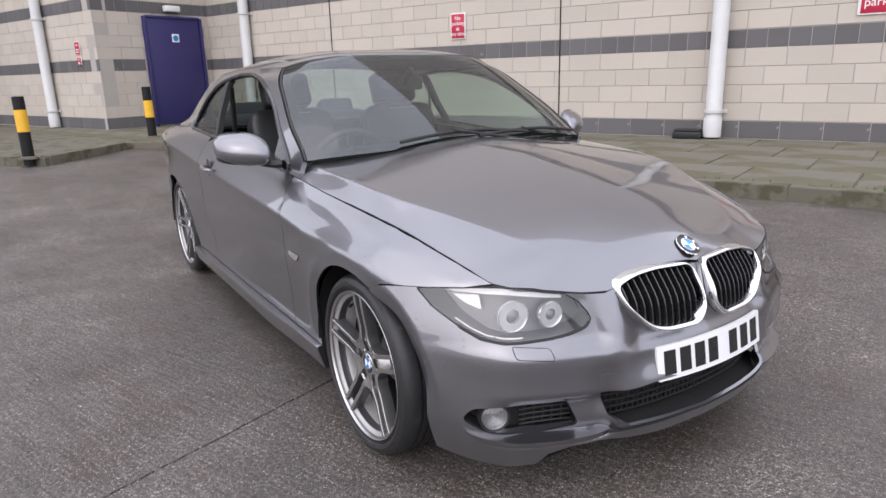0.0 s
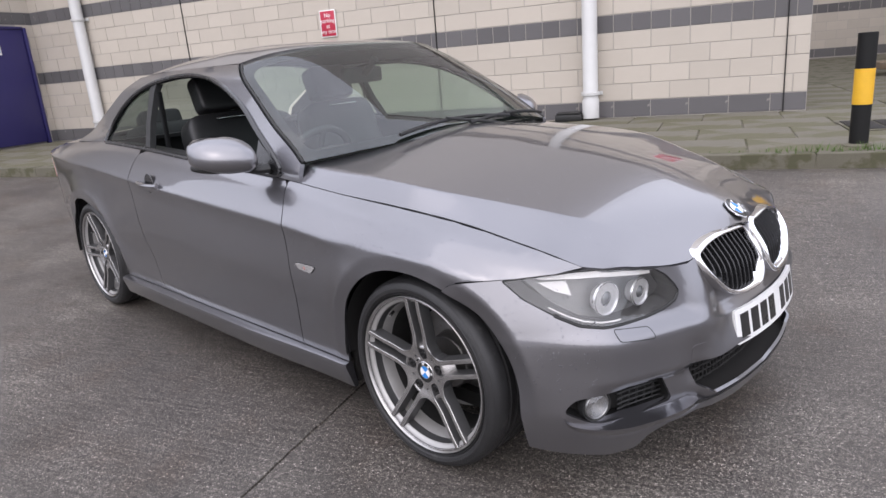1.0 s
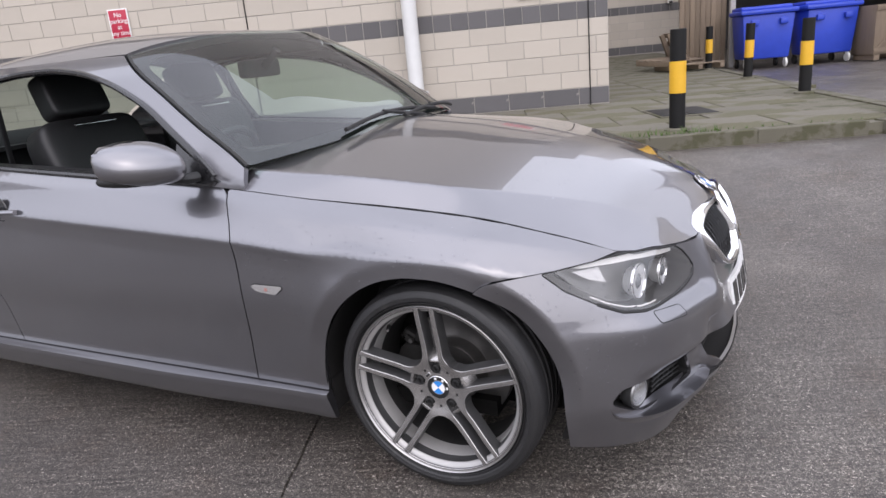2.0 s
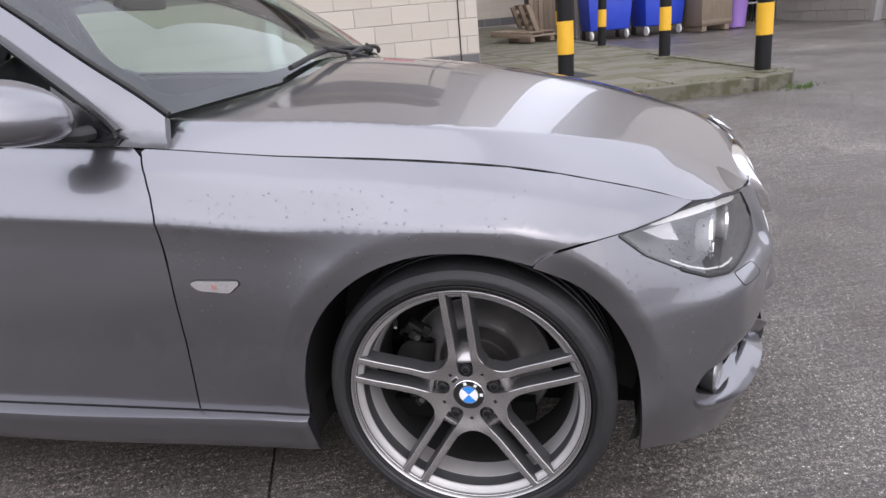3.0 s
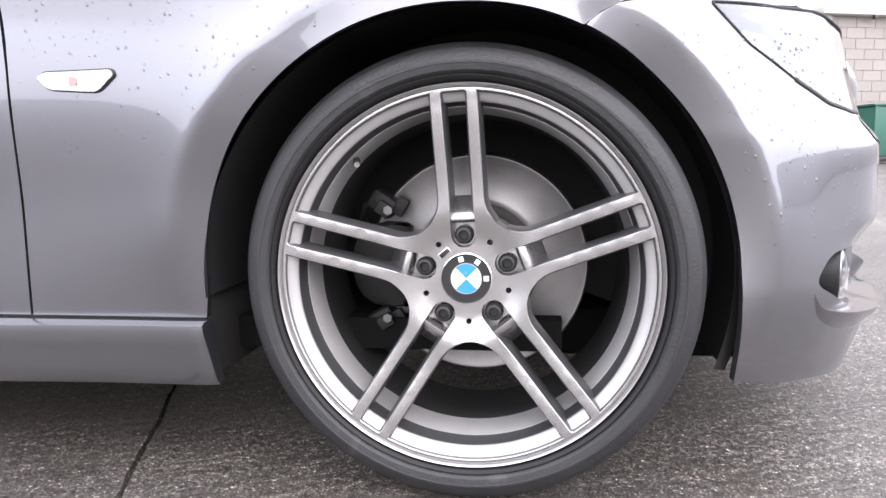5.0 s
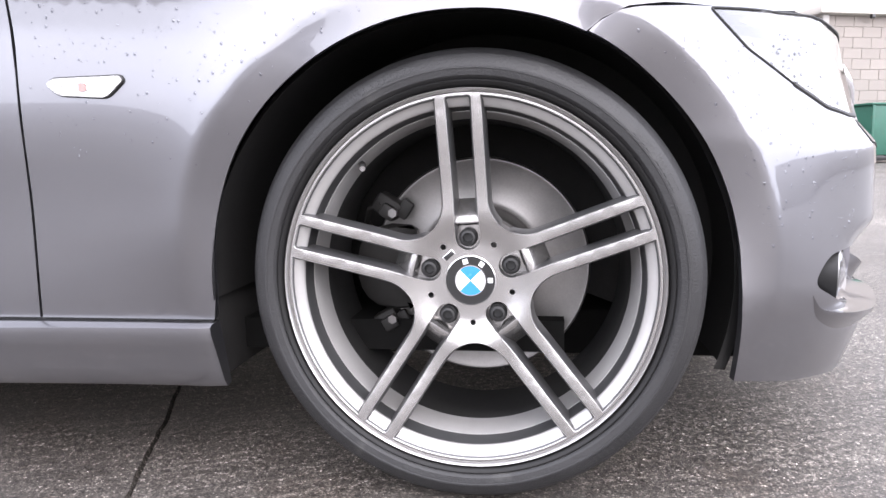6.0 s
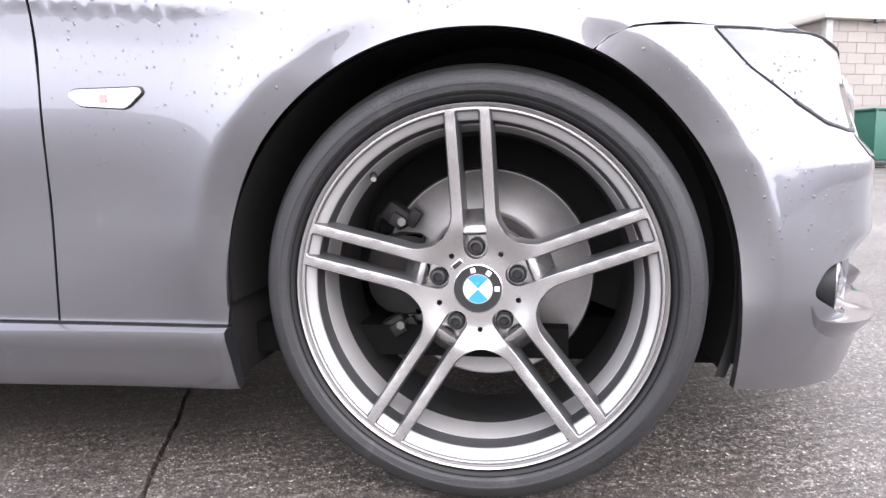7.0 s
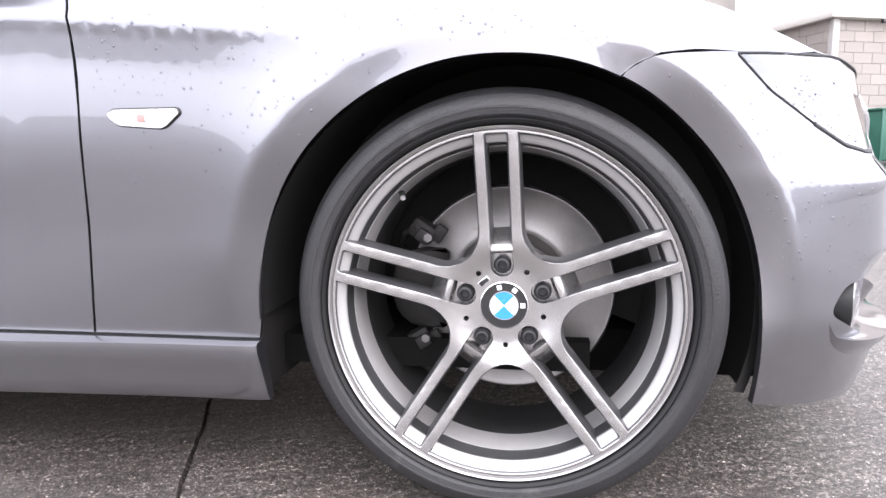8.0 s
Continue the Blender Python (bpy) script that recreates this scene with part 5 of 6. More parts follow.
def build_nose():
    for s in (-1, 1):
        N = nose(s)
        Q = q_of
        # headlamp outline
        ups = [(Q(y), top_z(Q(y)) - 0.004) for y in (0.81, 0.78, 0.74, 0.70, 0.66, 0.62, 0.58, 0.54, 0.515)]
        lamp = [(Q(0.836), top_z(Q(0.836)) - 0.005)] + ups + [(q_at(N, y, z), z) for y, z in ((0.450, 0.644), (0.428, 0.612), (0.420, 0.590), (0.440, 0.571), (0.490, 0.555), (0.54, 0.546), (0.61, 0.541), (0.665, 0.540), (0.710, 0.550), (0.744, 0.577), (0.786, 0.625))]
        lamp = rounded(lamp, 0.008)
        kid = rounded([(0.026, 0.700), (0.18, 0.706), (0.262, 0.699), (0.338, 0.677), (0.328, 0.622), (0.258, 0.548), (0.195, 0.530), (0.065, 0.527), (0.024, 0.565)], 0.034)
        kid_hole = [(q_at(N, 0.19 + (y - 0.19) * 1.05, 0.61 + (z - 0.61) * 1.04), 0.61 + (z - 0.61) * 1.04) for y, z in kid]
        kid_hole = [(q, min(z, top_z(q) - 0.007)) for q, z in kid_hole]
        fog = rounded([(Q(0.515), 0.356), (Q(0.475), 0.266), (Q(0.60), 0.252), (Q(0.712), 0.262), (Q(0.765), 0.302), (Q(0.745), 0.342), (Q(0.66), 0.353)], 0.022)
        grille = [(0.0, 0.388), (Q(0.24), 0.388), (Q(0.42), 0.372), (Q(0.395), 0.292), (Q(0.33), 0.250), (0.0, 0.238)]
        arch_edge = [(0.365, 0.166), (0.366, 0.22), (0.364, 0.28)] + [(ARCH_R * math.cos(a), ARCH_Z + ARCH_R * math.sin(a)) for a in (radians(d) for d in [5 + 1.5 * k for k in range(41)])]
        edge = [(solve_q(N, x, z), z) for x, z in arch_edge]
        ridge = [(solve_q(N, r * math.cos(a), ARCH_Z + r * math.sin(a)), ARCH_Z + r * math.sin(a)) for r in (0.395, 0.4045, 0.4135, 0.423) for a in (radians(d) for d in [8 + 1.2 * k for k in range(48)])]
        lower = [(0.0, 0.192), (Q(0.2), 0.192), (Q(0.36), 0.203), (Q(0.425), 0.214), (Q(0.50), 0.208), (Q(0.565), 0.188), (Q(0.60), 0.150), (Q(0.68), 0.142), (Q(0.76), 0.150)]
        upper = [(solve_q(N, x, wing_lamp(x) - 0.0030), wing_lamp(x) - 0.0030) for x in (0.157, 0.162, 0.168, 0.175, 0.183, 0.192)]
        upper += [(Q(y), top_z(Q(y)) - 0.0035) for y in (0.866, 0.85, 0.82, 0.78, 0.74, 0.70, 0.66, 0.62, 0.58, 0.54, 0.5, 0.45, 0.4, 0.3, 0.2, 0.1)] + [(0.0, top_z(0.0) - 0.0035)]
        # the grille reaches the middle line, so it is cut out of the outline itself
        outer = lower + edge + upper + [(0.0, 0.388)] + grille[1:5] + [(0.0, 0.238)]
        part("front_bumper", panel(N, outer, [lamp, kid_hole, fog], step=0.0125, fold=0.010, core=Vector((-0.2, 0, 0.45)), extra=ridge), PAINT, car)
        build_headlamp(s, N, lamp)
        build_kidney(s, kid)
        build_fog(s, N, fog)
        # winglet under the fog lamp
        path = [(0.765, 0.290), (0.755, 0.266), (0.712, 0.252), (0.61, 0.245), (0.51, 0.244), (0.440, 0.244), (0.388, 0.244)]
        bm = bmesh.new()
        rows = []
        curves = [pch(list(enumerate(row))) for row in ([p[0] for p in path], [p[1] for p in path], (0.000, 0.003, 0.006, 0.005, 0.002, -0.008, -0.026), (0.3, 0.6, 1.0, 1.0, 1.0, 0.9, 0.8), (0.0, 0.0, 0.0, 0.002, 0.005, 0.008, 0.008))]
        for k in range(37):
            y, z, out, thick, rise = [c(k / 6) for c in curves]
            q = Q(y)
            nx, ny = nose_n(q)
            o = Vector((nx, s * ny, 0))
            lip = Vector((nose_x(q), s * nose_y(q), z)) + o * out
            root = Vector(N(q, z + 0.012 * thick + rise)) - o * 0.022
            foot = Vector(N(q, z - 0.040 * thick)) - o * 0.008
            rows.append([bm.verts.new(p) for p in (root + Vector((0, 0, 0.006 * thick)), root.lerp(lip, 0.45) + Vector((0, 0, -0.003 * thick)), root.lerp(lip, 0.8) + Vector((0, 0, -0.002 * thick)), lip, lip - o * 0.002 - Vector((0, 0, 0.008 * thick)), foot)])
        for a, b in zip(rows, rows[1:]):
            for i in range(5):
                bm.faces.new((a[i], a[i + 1], b[i + 1], b[i]))
        bm.faces.new(rows[0]), bm.faces.new(rows[-1])
        bmesh.ops.recalc_face_normals(bm, faces=bm.faces)
        part("winglet", bm, PAINT, car)
        # cover of the towing eye
        tow = rounded([(Q(0.428), 0.432), (Q(0.378), 0.432), (Q(0.382), 0.385), (Q(0.432), 0.385)], 0.012)
        if s < 0:
            part("tow_cover", panel(N, tow, step=0.012, fold=0.003, lift=0.0008), PAINT, car)
        # headlamp washer cover
        jet = rounded([(Q(0.566), 0.523), (Q(0.668), 0.533), (Q(0.656), 0.502), (Q(0.555), 0.492)], 0.010)
        part("washer_cover", panel(N, jet, step=0.010, fold=0.006, lift=0.0007), PAINT, car)
        part("washer_gap", tube([Vector(N(q, z)) for q, z in resample(jet, 0.01)], 0.0014, True, 6), PLASTIC, car)
    # lower grille: dark backing with bars
    N = nose(1)
    bm = bmesh.new()
    for j in range(7):
        z = 0.258 + 0.021 * j
        pts = [Vector((nose_x(q_of(abs(y))) - 0.10, y, z)) for y in [-0.40 + 0.05 * k for k in range(17)]]
        tube(pts, 0.0035, segs=6, bm=bm)
    for k in range(41):
        y = -0.40 + 0.02 * k
        tube([Vector((nose_x(q_of(abs(y))) - 0.102, y, z)) for z in (0.25, 0.39)], 0.003, segs=5, bm=bm)
    part("lower_grille", bm, LINER, car, "black lattice grille")
    bm = bmesh.new()
    rows = [[bm.verts.new((nose_x(q_of(abs(y))) - d, y, z)) for d, z in ((0.02, 0.235), (0.15, 0.24), (0.16, 0.40), (0.03, 0.40))] for y in [-0.45 + 0.05 * k for k in range(19)]]
    for a, b in zip(rows, rows[1:]):
        for i in range(3):
            bm.faces.new((a[i], a[i + 1], b[i + 1], b[i]))
    part("grille_back", bm, LINER, car)
    # number plate with its characters as plain bars
    def plate_p(a, b):
        return Vector(((0.776 - 0.42 * a * a) - (b - 0.39) * 0.16, a + 0.014, b - 0.015 + 0.018 * a))
    bm = panel(plate_p, rounded([(-0.253, 0.398), (0.253, 0.398), (0.253, 0.504), (-0.253, 0.504)], 0.008), step=0.03, fold=0.012, lift=0.004)
    plate = part("number_plate", bm, WHITE, car, "white number plate with plain black bars")
    xs = [-0.208, -0.148, -0.088, -0.028, 0.075, 0.140, 0.205]
    for a in xs:
        bm = panel(plate_p, [(a - 0.021, 0.414), (a + 0.021, 0.414), (a + 0.021, 0.488), (a - 0.021, 0.488)], step=0.02, fold=0.002, lift=0.0062)
        part("bar", bm, BLACK, plate)


def build_headlamp(s, N, lamp):
    lens = part("headlamp", panel(N, lamp, step=0.018, fold=0, lift=-0.001), LENS, car, "clear swept-back headlamp with two round lenses")
    lens.visible_shadow = False

    def deep(d):
        def f(q, z):
            nx, ny = nose_n(q)
            p = Vector(N(q, z))
            return p - Vector((nx, s * ny, 0)) * d
        return f

    Q = q_of
    part("housing", panel(deep(0.085), [(q, z + 0.012 * (1 if z > 0.62 else -1)) for q, z in lamp], step=0.03, fold=0), LAMP_GREY, lens)
    # side wall of the housing
    bm = bmesh.new()
    ring = resample(lamp, 0.03)
    a = [bm.verts.new(deep(0.004)(q, z)) for q, z in ring]
    b = [bm.verts.new(deep(0.09)(q, z)) for q, z in ring]
    for i in range(len(ring)):
        bm.faces.new((a[i], a[(i + 1) % len(ring)], b[(i + 1) % len(ring)], b[i]))
    part("surround", bm, LAMP_GREY, lens)
    part("gasket", tube([N(q, z) for q, z in resample(lamp, 0.02)], 0.0019, True, 8), PLASTIC, lens)
    # black rod below the lens adds the shadow line of its recess
    lower = [(q, z - 0.001) for q, z in resample(lamp, 0.02) if z < 0.585]
    part("lower_seal", tube([deep(0.003)(q, z) for q, z in lower], 0.0054, segs=8), PLASTIC, lens)
    # bright light strip along the lower edge and the eyebrow above
    strip = [deep(0.010)(q_at(N, y, z), z) for y, z in ((0.752, 0.599), (0.728, 0.575), (0.700, 0.558), (0.665, 0.5505), (0.635, 0.5500), (0.615, 0.5510))]
    part("light_strip", tube(strip, 0.0024, segs=8), WHITE_TRIM, lens)
    brow = [(Q(y), top_z(Q(y)) - k) for y, k in ((0.80, 0.012), (0.74, 0.010), (0.68, 0.010), (0.60, 0.010), (0.52, 0.012))] + [(Q(y), top_z(Q(y)) - k) for y, k in ((0.52, 0.020), (0.60, 0.026), (0.68, 0.027), (0.74, 0.025), (0.79, 0.018))]
    part("eyebrow", panel(deep(0.014), brow, step=0.02, fold=0.01), WHITE_TRIM, lens)
    # reflectors with projector lenses
    for y0, z0, r, d in ((0.672, 0.602, 0.047, 0.045), (0.548, 0.601, 0.039, 0.050)):
        c = Vector(deep(d)(Q(y0), z0))
        nx, ny = nose_n(Q(y0))
        ahead = Vector((nx + 0.9, s * ny * 0.55, 0.05)).normalized()
        m = Matrix.Translation(c) @ ahead.to_track_quat("Z", "Y").to_matrix().to_4x4()
        bowl = part("reflector", lathe([(r * 1.06, 0.012), (r * 1.0, 0.016), (r * 0.93, 0.006), (r * 0.80, -0.014), (r * 0.66, -0.02), (0, -0.02)], m, 36), LAMP_SILVER, lens)
        part("halo", lathe([(r * 0.95, 0.011), (r * 0.98, 0.0165), (r * 1.03, 0.0160), (r * 1.06, 0.009)], m, 36, True), CHROME, bowl)
        part("projector", lathe([(r * 0.62, -0.018), (r * 0.60, 0.0), (r * 0.45, 0.012), (r * 0.22, 0.018), (0, 0.020)], m, 28), PROJECTOR, bowl)
        part("bezel", lathe([(r * 0.62, -0.012), (r * 0.70, 0.002), (r * 0.64, 0.006), (r * 0.58, 0.0)], m, 28, True), CHROME, bowl)
    part("indicator", panel(deep(0.045), [(Q(y), z) for y, z in ((0.80, 0.655), (0.755, 0.655), (0.745, 0.615), (0.775, 0.628))], step=0.015, fold=0.004), CLEAR_REFLECTOR, lens)


def q_at(N, y, z):
    """The length along the nose at which it is y off the middle."""
    a, b = 0.0, 1.1
    for _ in range(30):
        c = (a + b) / 2
        a, b = (c, b) if abs(N(c, z)[1]) < y else (a, c)
    return (a + b) / 2


def build_kidney(s, kid):
    """Chrome ring on a raked, slightly bowed face, with upright slats behind."""
    def face(y, z, d=0.0):
        return Vector((0.749 - 0.27 * (z - 0.52) - 0.034 * smooth(0.60, 0.72, z) - 0.30 * y * y + d, s * y, z))
    ring = resample(kid, 0.006)
    cy, cz = sum(p[0] for p in ring) / len(ring), sum(p[1] for p in ring) / len(ring)
    bm = bmesh.new()
    rows = []
    for i, (y, z) in enumerate(ring):
        (ya, za), (yb, zb) = ring[i - 2], ring[(i + 2) % len(ring)]
        ny, nz = zb - za, -(yb - ya)
        k = math.hypot(ny, nz)
        ny, nz = ny / k, nz / k
        if ny * (cy - y) + nz * (cz - z) < 0:
            ny, nz = -ny, -nz
        wide = 0.006 + 0.005 * smooth(0.60, 0.54, z)
        rows.append([bm.verts.new(face(y + ny * w, z + nz * w, d)) for d, w in ((-0.03, -0.005), (0.000, -0.004), (0.010, 0.000), (0.011, wide * 0.4), (0.009, wide * 0.8), (0.001, wide), (-0.03, wide + 0.003))])
    for a, b in zip(rows, rows[1:] + rows[:1]):
        for i in range(6):
            bm.faces.new((a[i], a[i + 1], b[i + 1], b[i]))
    bmesh.ops.recalc_face_normals(bm, faces=bm.faces)
    grille = part("grille", bm, CHROME, car, "chrome-framed grille with black upright slats", sharp=70)
    ys = [p[0] for p in ring]
    for k in range(1, 12):
        y = min(ys) + (max(ys) - min(ys)) * k / 12
        zz = [z for _, z in crossings(ring, y)]
        if len(zz) < 2 or max(zz) - min(zz) < 0.03:
            continue
        bm = bmesh.new()
        rows = []
        for j in range(9):
            z = min(zz) + (max(zz) - min(zz)) * j / 8
            bow = 0.008 * math.sin(math.pi * j / 8)
            rows.append([bm.verts.new(face(y + w, z, d + bow - 0.019)) for d, w in ((0.004, -0.0022), (0.006, 0), (0.004, 0.0022), (-0.045, 0.003), (-0.045, -0.003))])
        for a, b in zip(rows, rows[1:]):
            for i in range(5):
                bm.faces.new((a[i], a[(i + 1) % 5], b[(i + 1) % 5], b[i]))
        bmesh.ops.recalc_face_normals(bm, faces=bm.faces)
        part("slat", bm, PAINT_DARK, grille)
    part("backing", panel(lambda y, z: face(y, z, -0.045), kid, step=0.05, fold=0), LINER, grille)


def crossings(ring, q):
    out = []
    for a, b in zip(ring, ring[1:] + ring[:1]):
        if (a[0] - q) * (b[0] - q) <= 0 and a[0] != b[0]:
            out.append((q, a[1] + (b[1] - a[1]) * (q - a[0]) / (b[0] - a[0])))
    return out


def build_fog(s, N, fog):
    def deep(d):
        def f(q, z):
            nx, ny = nose_n(q)
            # the recess lies deeper towards the middle of the car
            return Vector(N(q, z)) - Vector((nx, s * ny, 0)) * (d + 0.014 * smooth(0.72, 0.54, nose_y(q)) * min(d / 0.02, 1.0))
        return f
    pocket = part("fog_recess", panel(deep(0.05), [(q, z) for q, z in fog], step=0.03, fold=0), LINER, car, "black recess of the fog lamp with a small lattice")
    bm = bmesh.new()
    ring = resample(fog, 0.02)
    a, b = [bm.verts.new(deep(0.003)(q, z)) for q, z in ring], [bm.verts.new(deep(0.052)(q, z)) for q, z in ring]
    for i in range(len(ring)):
        bm.faces.new((a[i], a[(i + 1) % len(ring)], b[(i + 1) % len(ring)], b[i]))
    part("recess_wall", bm, PLASTIC, pocket)
    Q = q_of
    for j in range(5):
        z = 0.272 + 0.016 * j
        part("lattice_bar", tube([deep(0.022)(Q(y), z) for y in (0.49, 0.53, 0.57, 0.61, 0.645)], 0.0032, segs=6), PLASTIC, pocket)
    for k in range(5):
        y = 0.515 + 0.028 * k
        part("lattice_bar", tube([deep(0.024)(Q(y), z) for z in (0.262, 0.30, 0.346)], 0.003, segs=6), PLASTIC, pocket)
    c = Vector(deep(0.022)(Q(0.708), 0.310))
    ahead = Vector((0.9, s * 0.35, 0)).normalized()
    m = Matrix.Translation(c) @ ahead.to_track_quat("Z", "Y").to_matrix().to_4x4()
    lamp = part("fog_lamp", lathe([(0.040, -0.03), (0.041, 0.004), (0.038, 0.008), (0.035, 0.004), (0.02, -0.01), (0, -0.014)], m, 32), LAMP_DIM, car, "round fog lamp")
    part("lens", lathe([(0.037, 0.005), (0.028, 0.012), (0.012, 0.016), (0, 0.017)], m, 32), LENS, lamp)
    part("collar", lathe([(0.040, 0.002), (0.047, 0.006), (0.048, -0.02), (0.041, -0.02)], m, 32, True), PLASTIC, lamp)


# ---- wheels, drawn with the face towards +z and then stood up ----
SPOKES = 5
wheel_mesh = {}


def wheel_depth(r):
    return 0.003 - 0.015 * smooth(0.255, 0.10, r) - 0.010 * smooth(0.10, 0.05, r)


def spoke_windows():
    wide, slots = [], []
    for k in range(SPOKES):
        ax = math.pi / 2 + 2 * math.pi * k / SPOKES
        half = math.pi / SPOKES
        bis = ax + half
        h, d = 0.0303, 0.140
        rho = d * math.sin(half) - h
        pts = []
        r_out = 0.2540
        a_edge = math.asin(h / r_out)
        n = 14
        for j in range(n + 1):
            a = ax + a_edge + (2 * half - 2 * a_edge) * j / n
            pts.append((r_out * math.cos(a), r_out * math.sin(a)))
        c = (d * math.cos(bis), d * math.sin(bis))
        span = math.pi / 2 - half
        for j in range(n + 1):
            a = bis + math.pi - span + 2 * span * j / n
            pts.append((c[0] + rho * math.cos(a), c[1] + rho * math.sin(a)))
        wide.append(rounded_if(pts))
        u, w = (math.cos(ax), math.sin(ax)), (-math.sin(ax), math.cos(ax))
        end = [(0.0605 + 0.0172 * math.cos(a), 0.0172 * math.sin(a)) for a in (radians(90 + 180 * j / 16) for j in range(17))]
        sl = end + [(0.080, -0.0172), (0.110, -0.0168), (0.18, -0.0174)] + rounded([(0.18, -0.0174), (0.2535, -0.0182), (0.2535, 0.0182), (0.18, 0.0174)], 0.006)[6:18] + [(0.18, 0.0174), (0.110, 0.0168), (0.080, 0.0172)]
        slots.append([(r * u[0] + t * w[0], r * u[1] + t * w[1]) for r, t in sl])
    return wide, slots


def rounded_if(pts):
    out = []
    for p in pts:
        if not out or math.dist(out[-1], p) > 0.002:
            out.append(p)
    return out


def make_wheel_meshes():
    wide, slots = spoke_windows()
    bolts = []
    for k in range(SPOKES):
        ax = math.pi / 2 + 2 * math.pi * k / SPOKES
        bolts.append((0.0605 * math.cos(ax), 0.0605 * math.sin(ax)))
    pins = []
    for k in range(SPOKES):
        ax = math.pi / 2 + 2 * math.pi * (k + 0.5) / SPOKES
        pins.append([(0.0605 * math.cos(ax) + 0.0042 * math.cos(a), 0.0605 * math.sin(ax) + 0.0042 * math.sin(a)) for a in (2 * math.pi * j / 10 for j in range(10))])
    disc = [(0.2565 * math.cos(a), 0.2565 * math.sin(a)) for a in (2 * math.pi * j / 120 for j in range(120))]

    def face(a, b):
        r, turn = math.hypot(a, b), math.atan2(b, a) - math.pi / 2
        turn -= round(turn / (2 * math.pi / SPOKES)) * 2 * math.pi / SPOKES
        off = min(abs(abs(r * math.sin(turn)) - 0.0238), 0.0075)
        # each leg of a spoke is slightly crowned
        return (a, b, wheel_depth(r) - 0.0011 * (off / 0.0065) ** 2 * smooth(0.10, 0.14, r) * smooth(0.252, 0.242, r))
    bm = panel(face, disc, wide + slots + pins, step=0.0075, fold=0, core=Vector((0, 0, -5)))
    # thickness: bevelled edge, then walls that run back
    cur = [e for e in bm.edges if len(e.link_faces) == 1]
    front = set(bm.faces)
    way = {}
    for e in cur:
        a, b = e.verts
        t = (b.co - a.co).normalized()
        o = Vector((t.y, -t.x, 0))
        if o.dot((a.co + b.co) / 2 - e.link_faces[0].calc_center_median()) < 0:
            o = -o
        for v in e.verts:
            way[v.co.to_tuple(5)] = way.get(v.co.to_tuple(5), Vector()) + o
    edge_faces = set()
    for step_z, step_out in ((-0.0012, 0.0011), (-0.0080, 0.0022), (-0.030, 0.0012)):
        r = bmesh.ops.extrude_edge_only(bm, edges=cur)
        moved = [v for v in r["geom"] if isinstance(v, bmesh.types.BMVert)]
        if step_z == -0.0012:
            edge_faces = {f for f in r["geom"] if isinstance(f, bmesh.types.BMFace)}
        cur = [e for e in r["geom"] if isinstance(e, bmesh.types.BMEdge)]
        step_way = {}
        for v in moved:
            dz, out = step_z, step_out
            o = way[v.co.to_tuple(5)].normalized()
            small = math.hypot(*v.co.xy) < 0.09
            if math.hypot(*v.co.xy) > 0.2475:
                dz, out = max(dz, -0.0012), min(out, 0.0010)
            if math.hypot(*v.co.xy) > 0.2560:
                out = 0.0
            v.co += Vector((0, 0, dz)) + o * out * (0.25 if small else 1.0)
            step_way[v.co.to_tuple(5)] = o
        way = step_way
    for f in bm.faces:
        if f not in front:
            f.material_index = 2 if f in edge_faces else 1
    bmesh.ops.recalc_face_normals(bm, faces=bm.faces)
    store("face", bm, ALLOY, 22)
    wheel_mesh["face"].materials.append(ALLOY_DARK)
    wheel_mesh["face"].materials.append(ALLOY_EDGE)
    # walls in the darker grey: a second set of fillets behind the face
    lip = [(0.2568, -0.030), (0.2568, 0.0022), (0.2577, 0.0040), (0.2585, 0.0030), (0.2600, 0.0070), (0.2614, 0.0082), (0.2625, 0.0070), (0.2628, 0.000), (0.2600, -0.010), (0.2570, -0.016)]
    store("lip", lathe(lip, None, 128, True), ALLOY_EDGE, 35)
    # behind the spokes: silver dish, groove with shade in its grey, silver step, dark barrel
    store("rim_dish", lathe([(0.2564, -0.0022), (0.2535, -0.0036), (0.2480, -0.0066), (0.2410, -0.0118), (0.2396, -0.0140), (0.2395, -0.0160), (0.2560, -0.0165)], None, 128, True), ALLOY_SILVER, 35)
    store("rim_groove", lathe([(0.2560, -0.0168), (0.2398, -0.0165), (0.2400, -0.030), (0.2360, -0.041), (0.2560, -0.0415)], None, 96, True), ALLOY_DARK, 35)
    store("rim_step", lathe([(0.2560, -0.0418), (0.2352, -0.0418), (0.2335, -0.0450), (0.2290, -0.0740), (0.2275, -0.0830), (0.2560, -0.0840)], None, 128, True), ALLOY_SILVER, 35)
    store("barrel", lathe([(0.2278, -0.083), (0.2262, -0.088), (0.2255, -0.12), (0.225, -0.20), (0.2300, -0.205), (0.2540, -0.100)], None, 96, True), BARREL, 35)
    # floor of the slots in the spokes, rising out of the bolt seats
    bm = bmesh.new()
    rows = []
    for r, z in ((0.040, -0.038), (0.0765, -0.038), (0.0785, -0.024), (0.0815, -0.0185), (0.086, -0.0180), (0.092, -0.0225), (0.101, -0.034), (0.114, -0.052)):
        rows.append([bm.verts.new((-t, r, z - 0.25 * abs(t) * 0.3)) for t in (-0.020, -0.010, 0.0, 0.010, 0.020)])
    for a, b in zip(rows, rows[1:]):
        for i in range(4):
            bm.faces.new((a[i], b[i], b[i + 1], a[i + 1]))
    bmesh.ops.recalc_face_normals(bm, faces=bm.faces)
    store("slot_floor", bm, ALLOY, 50)
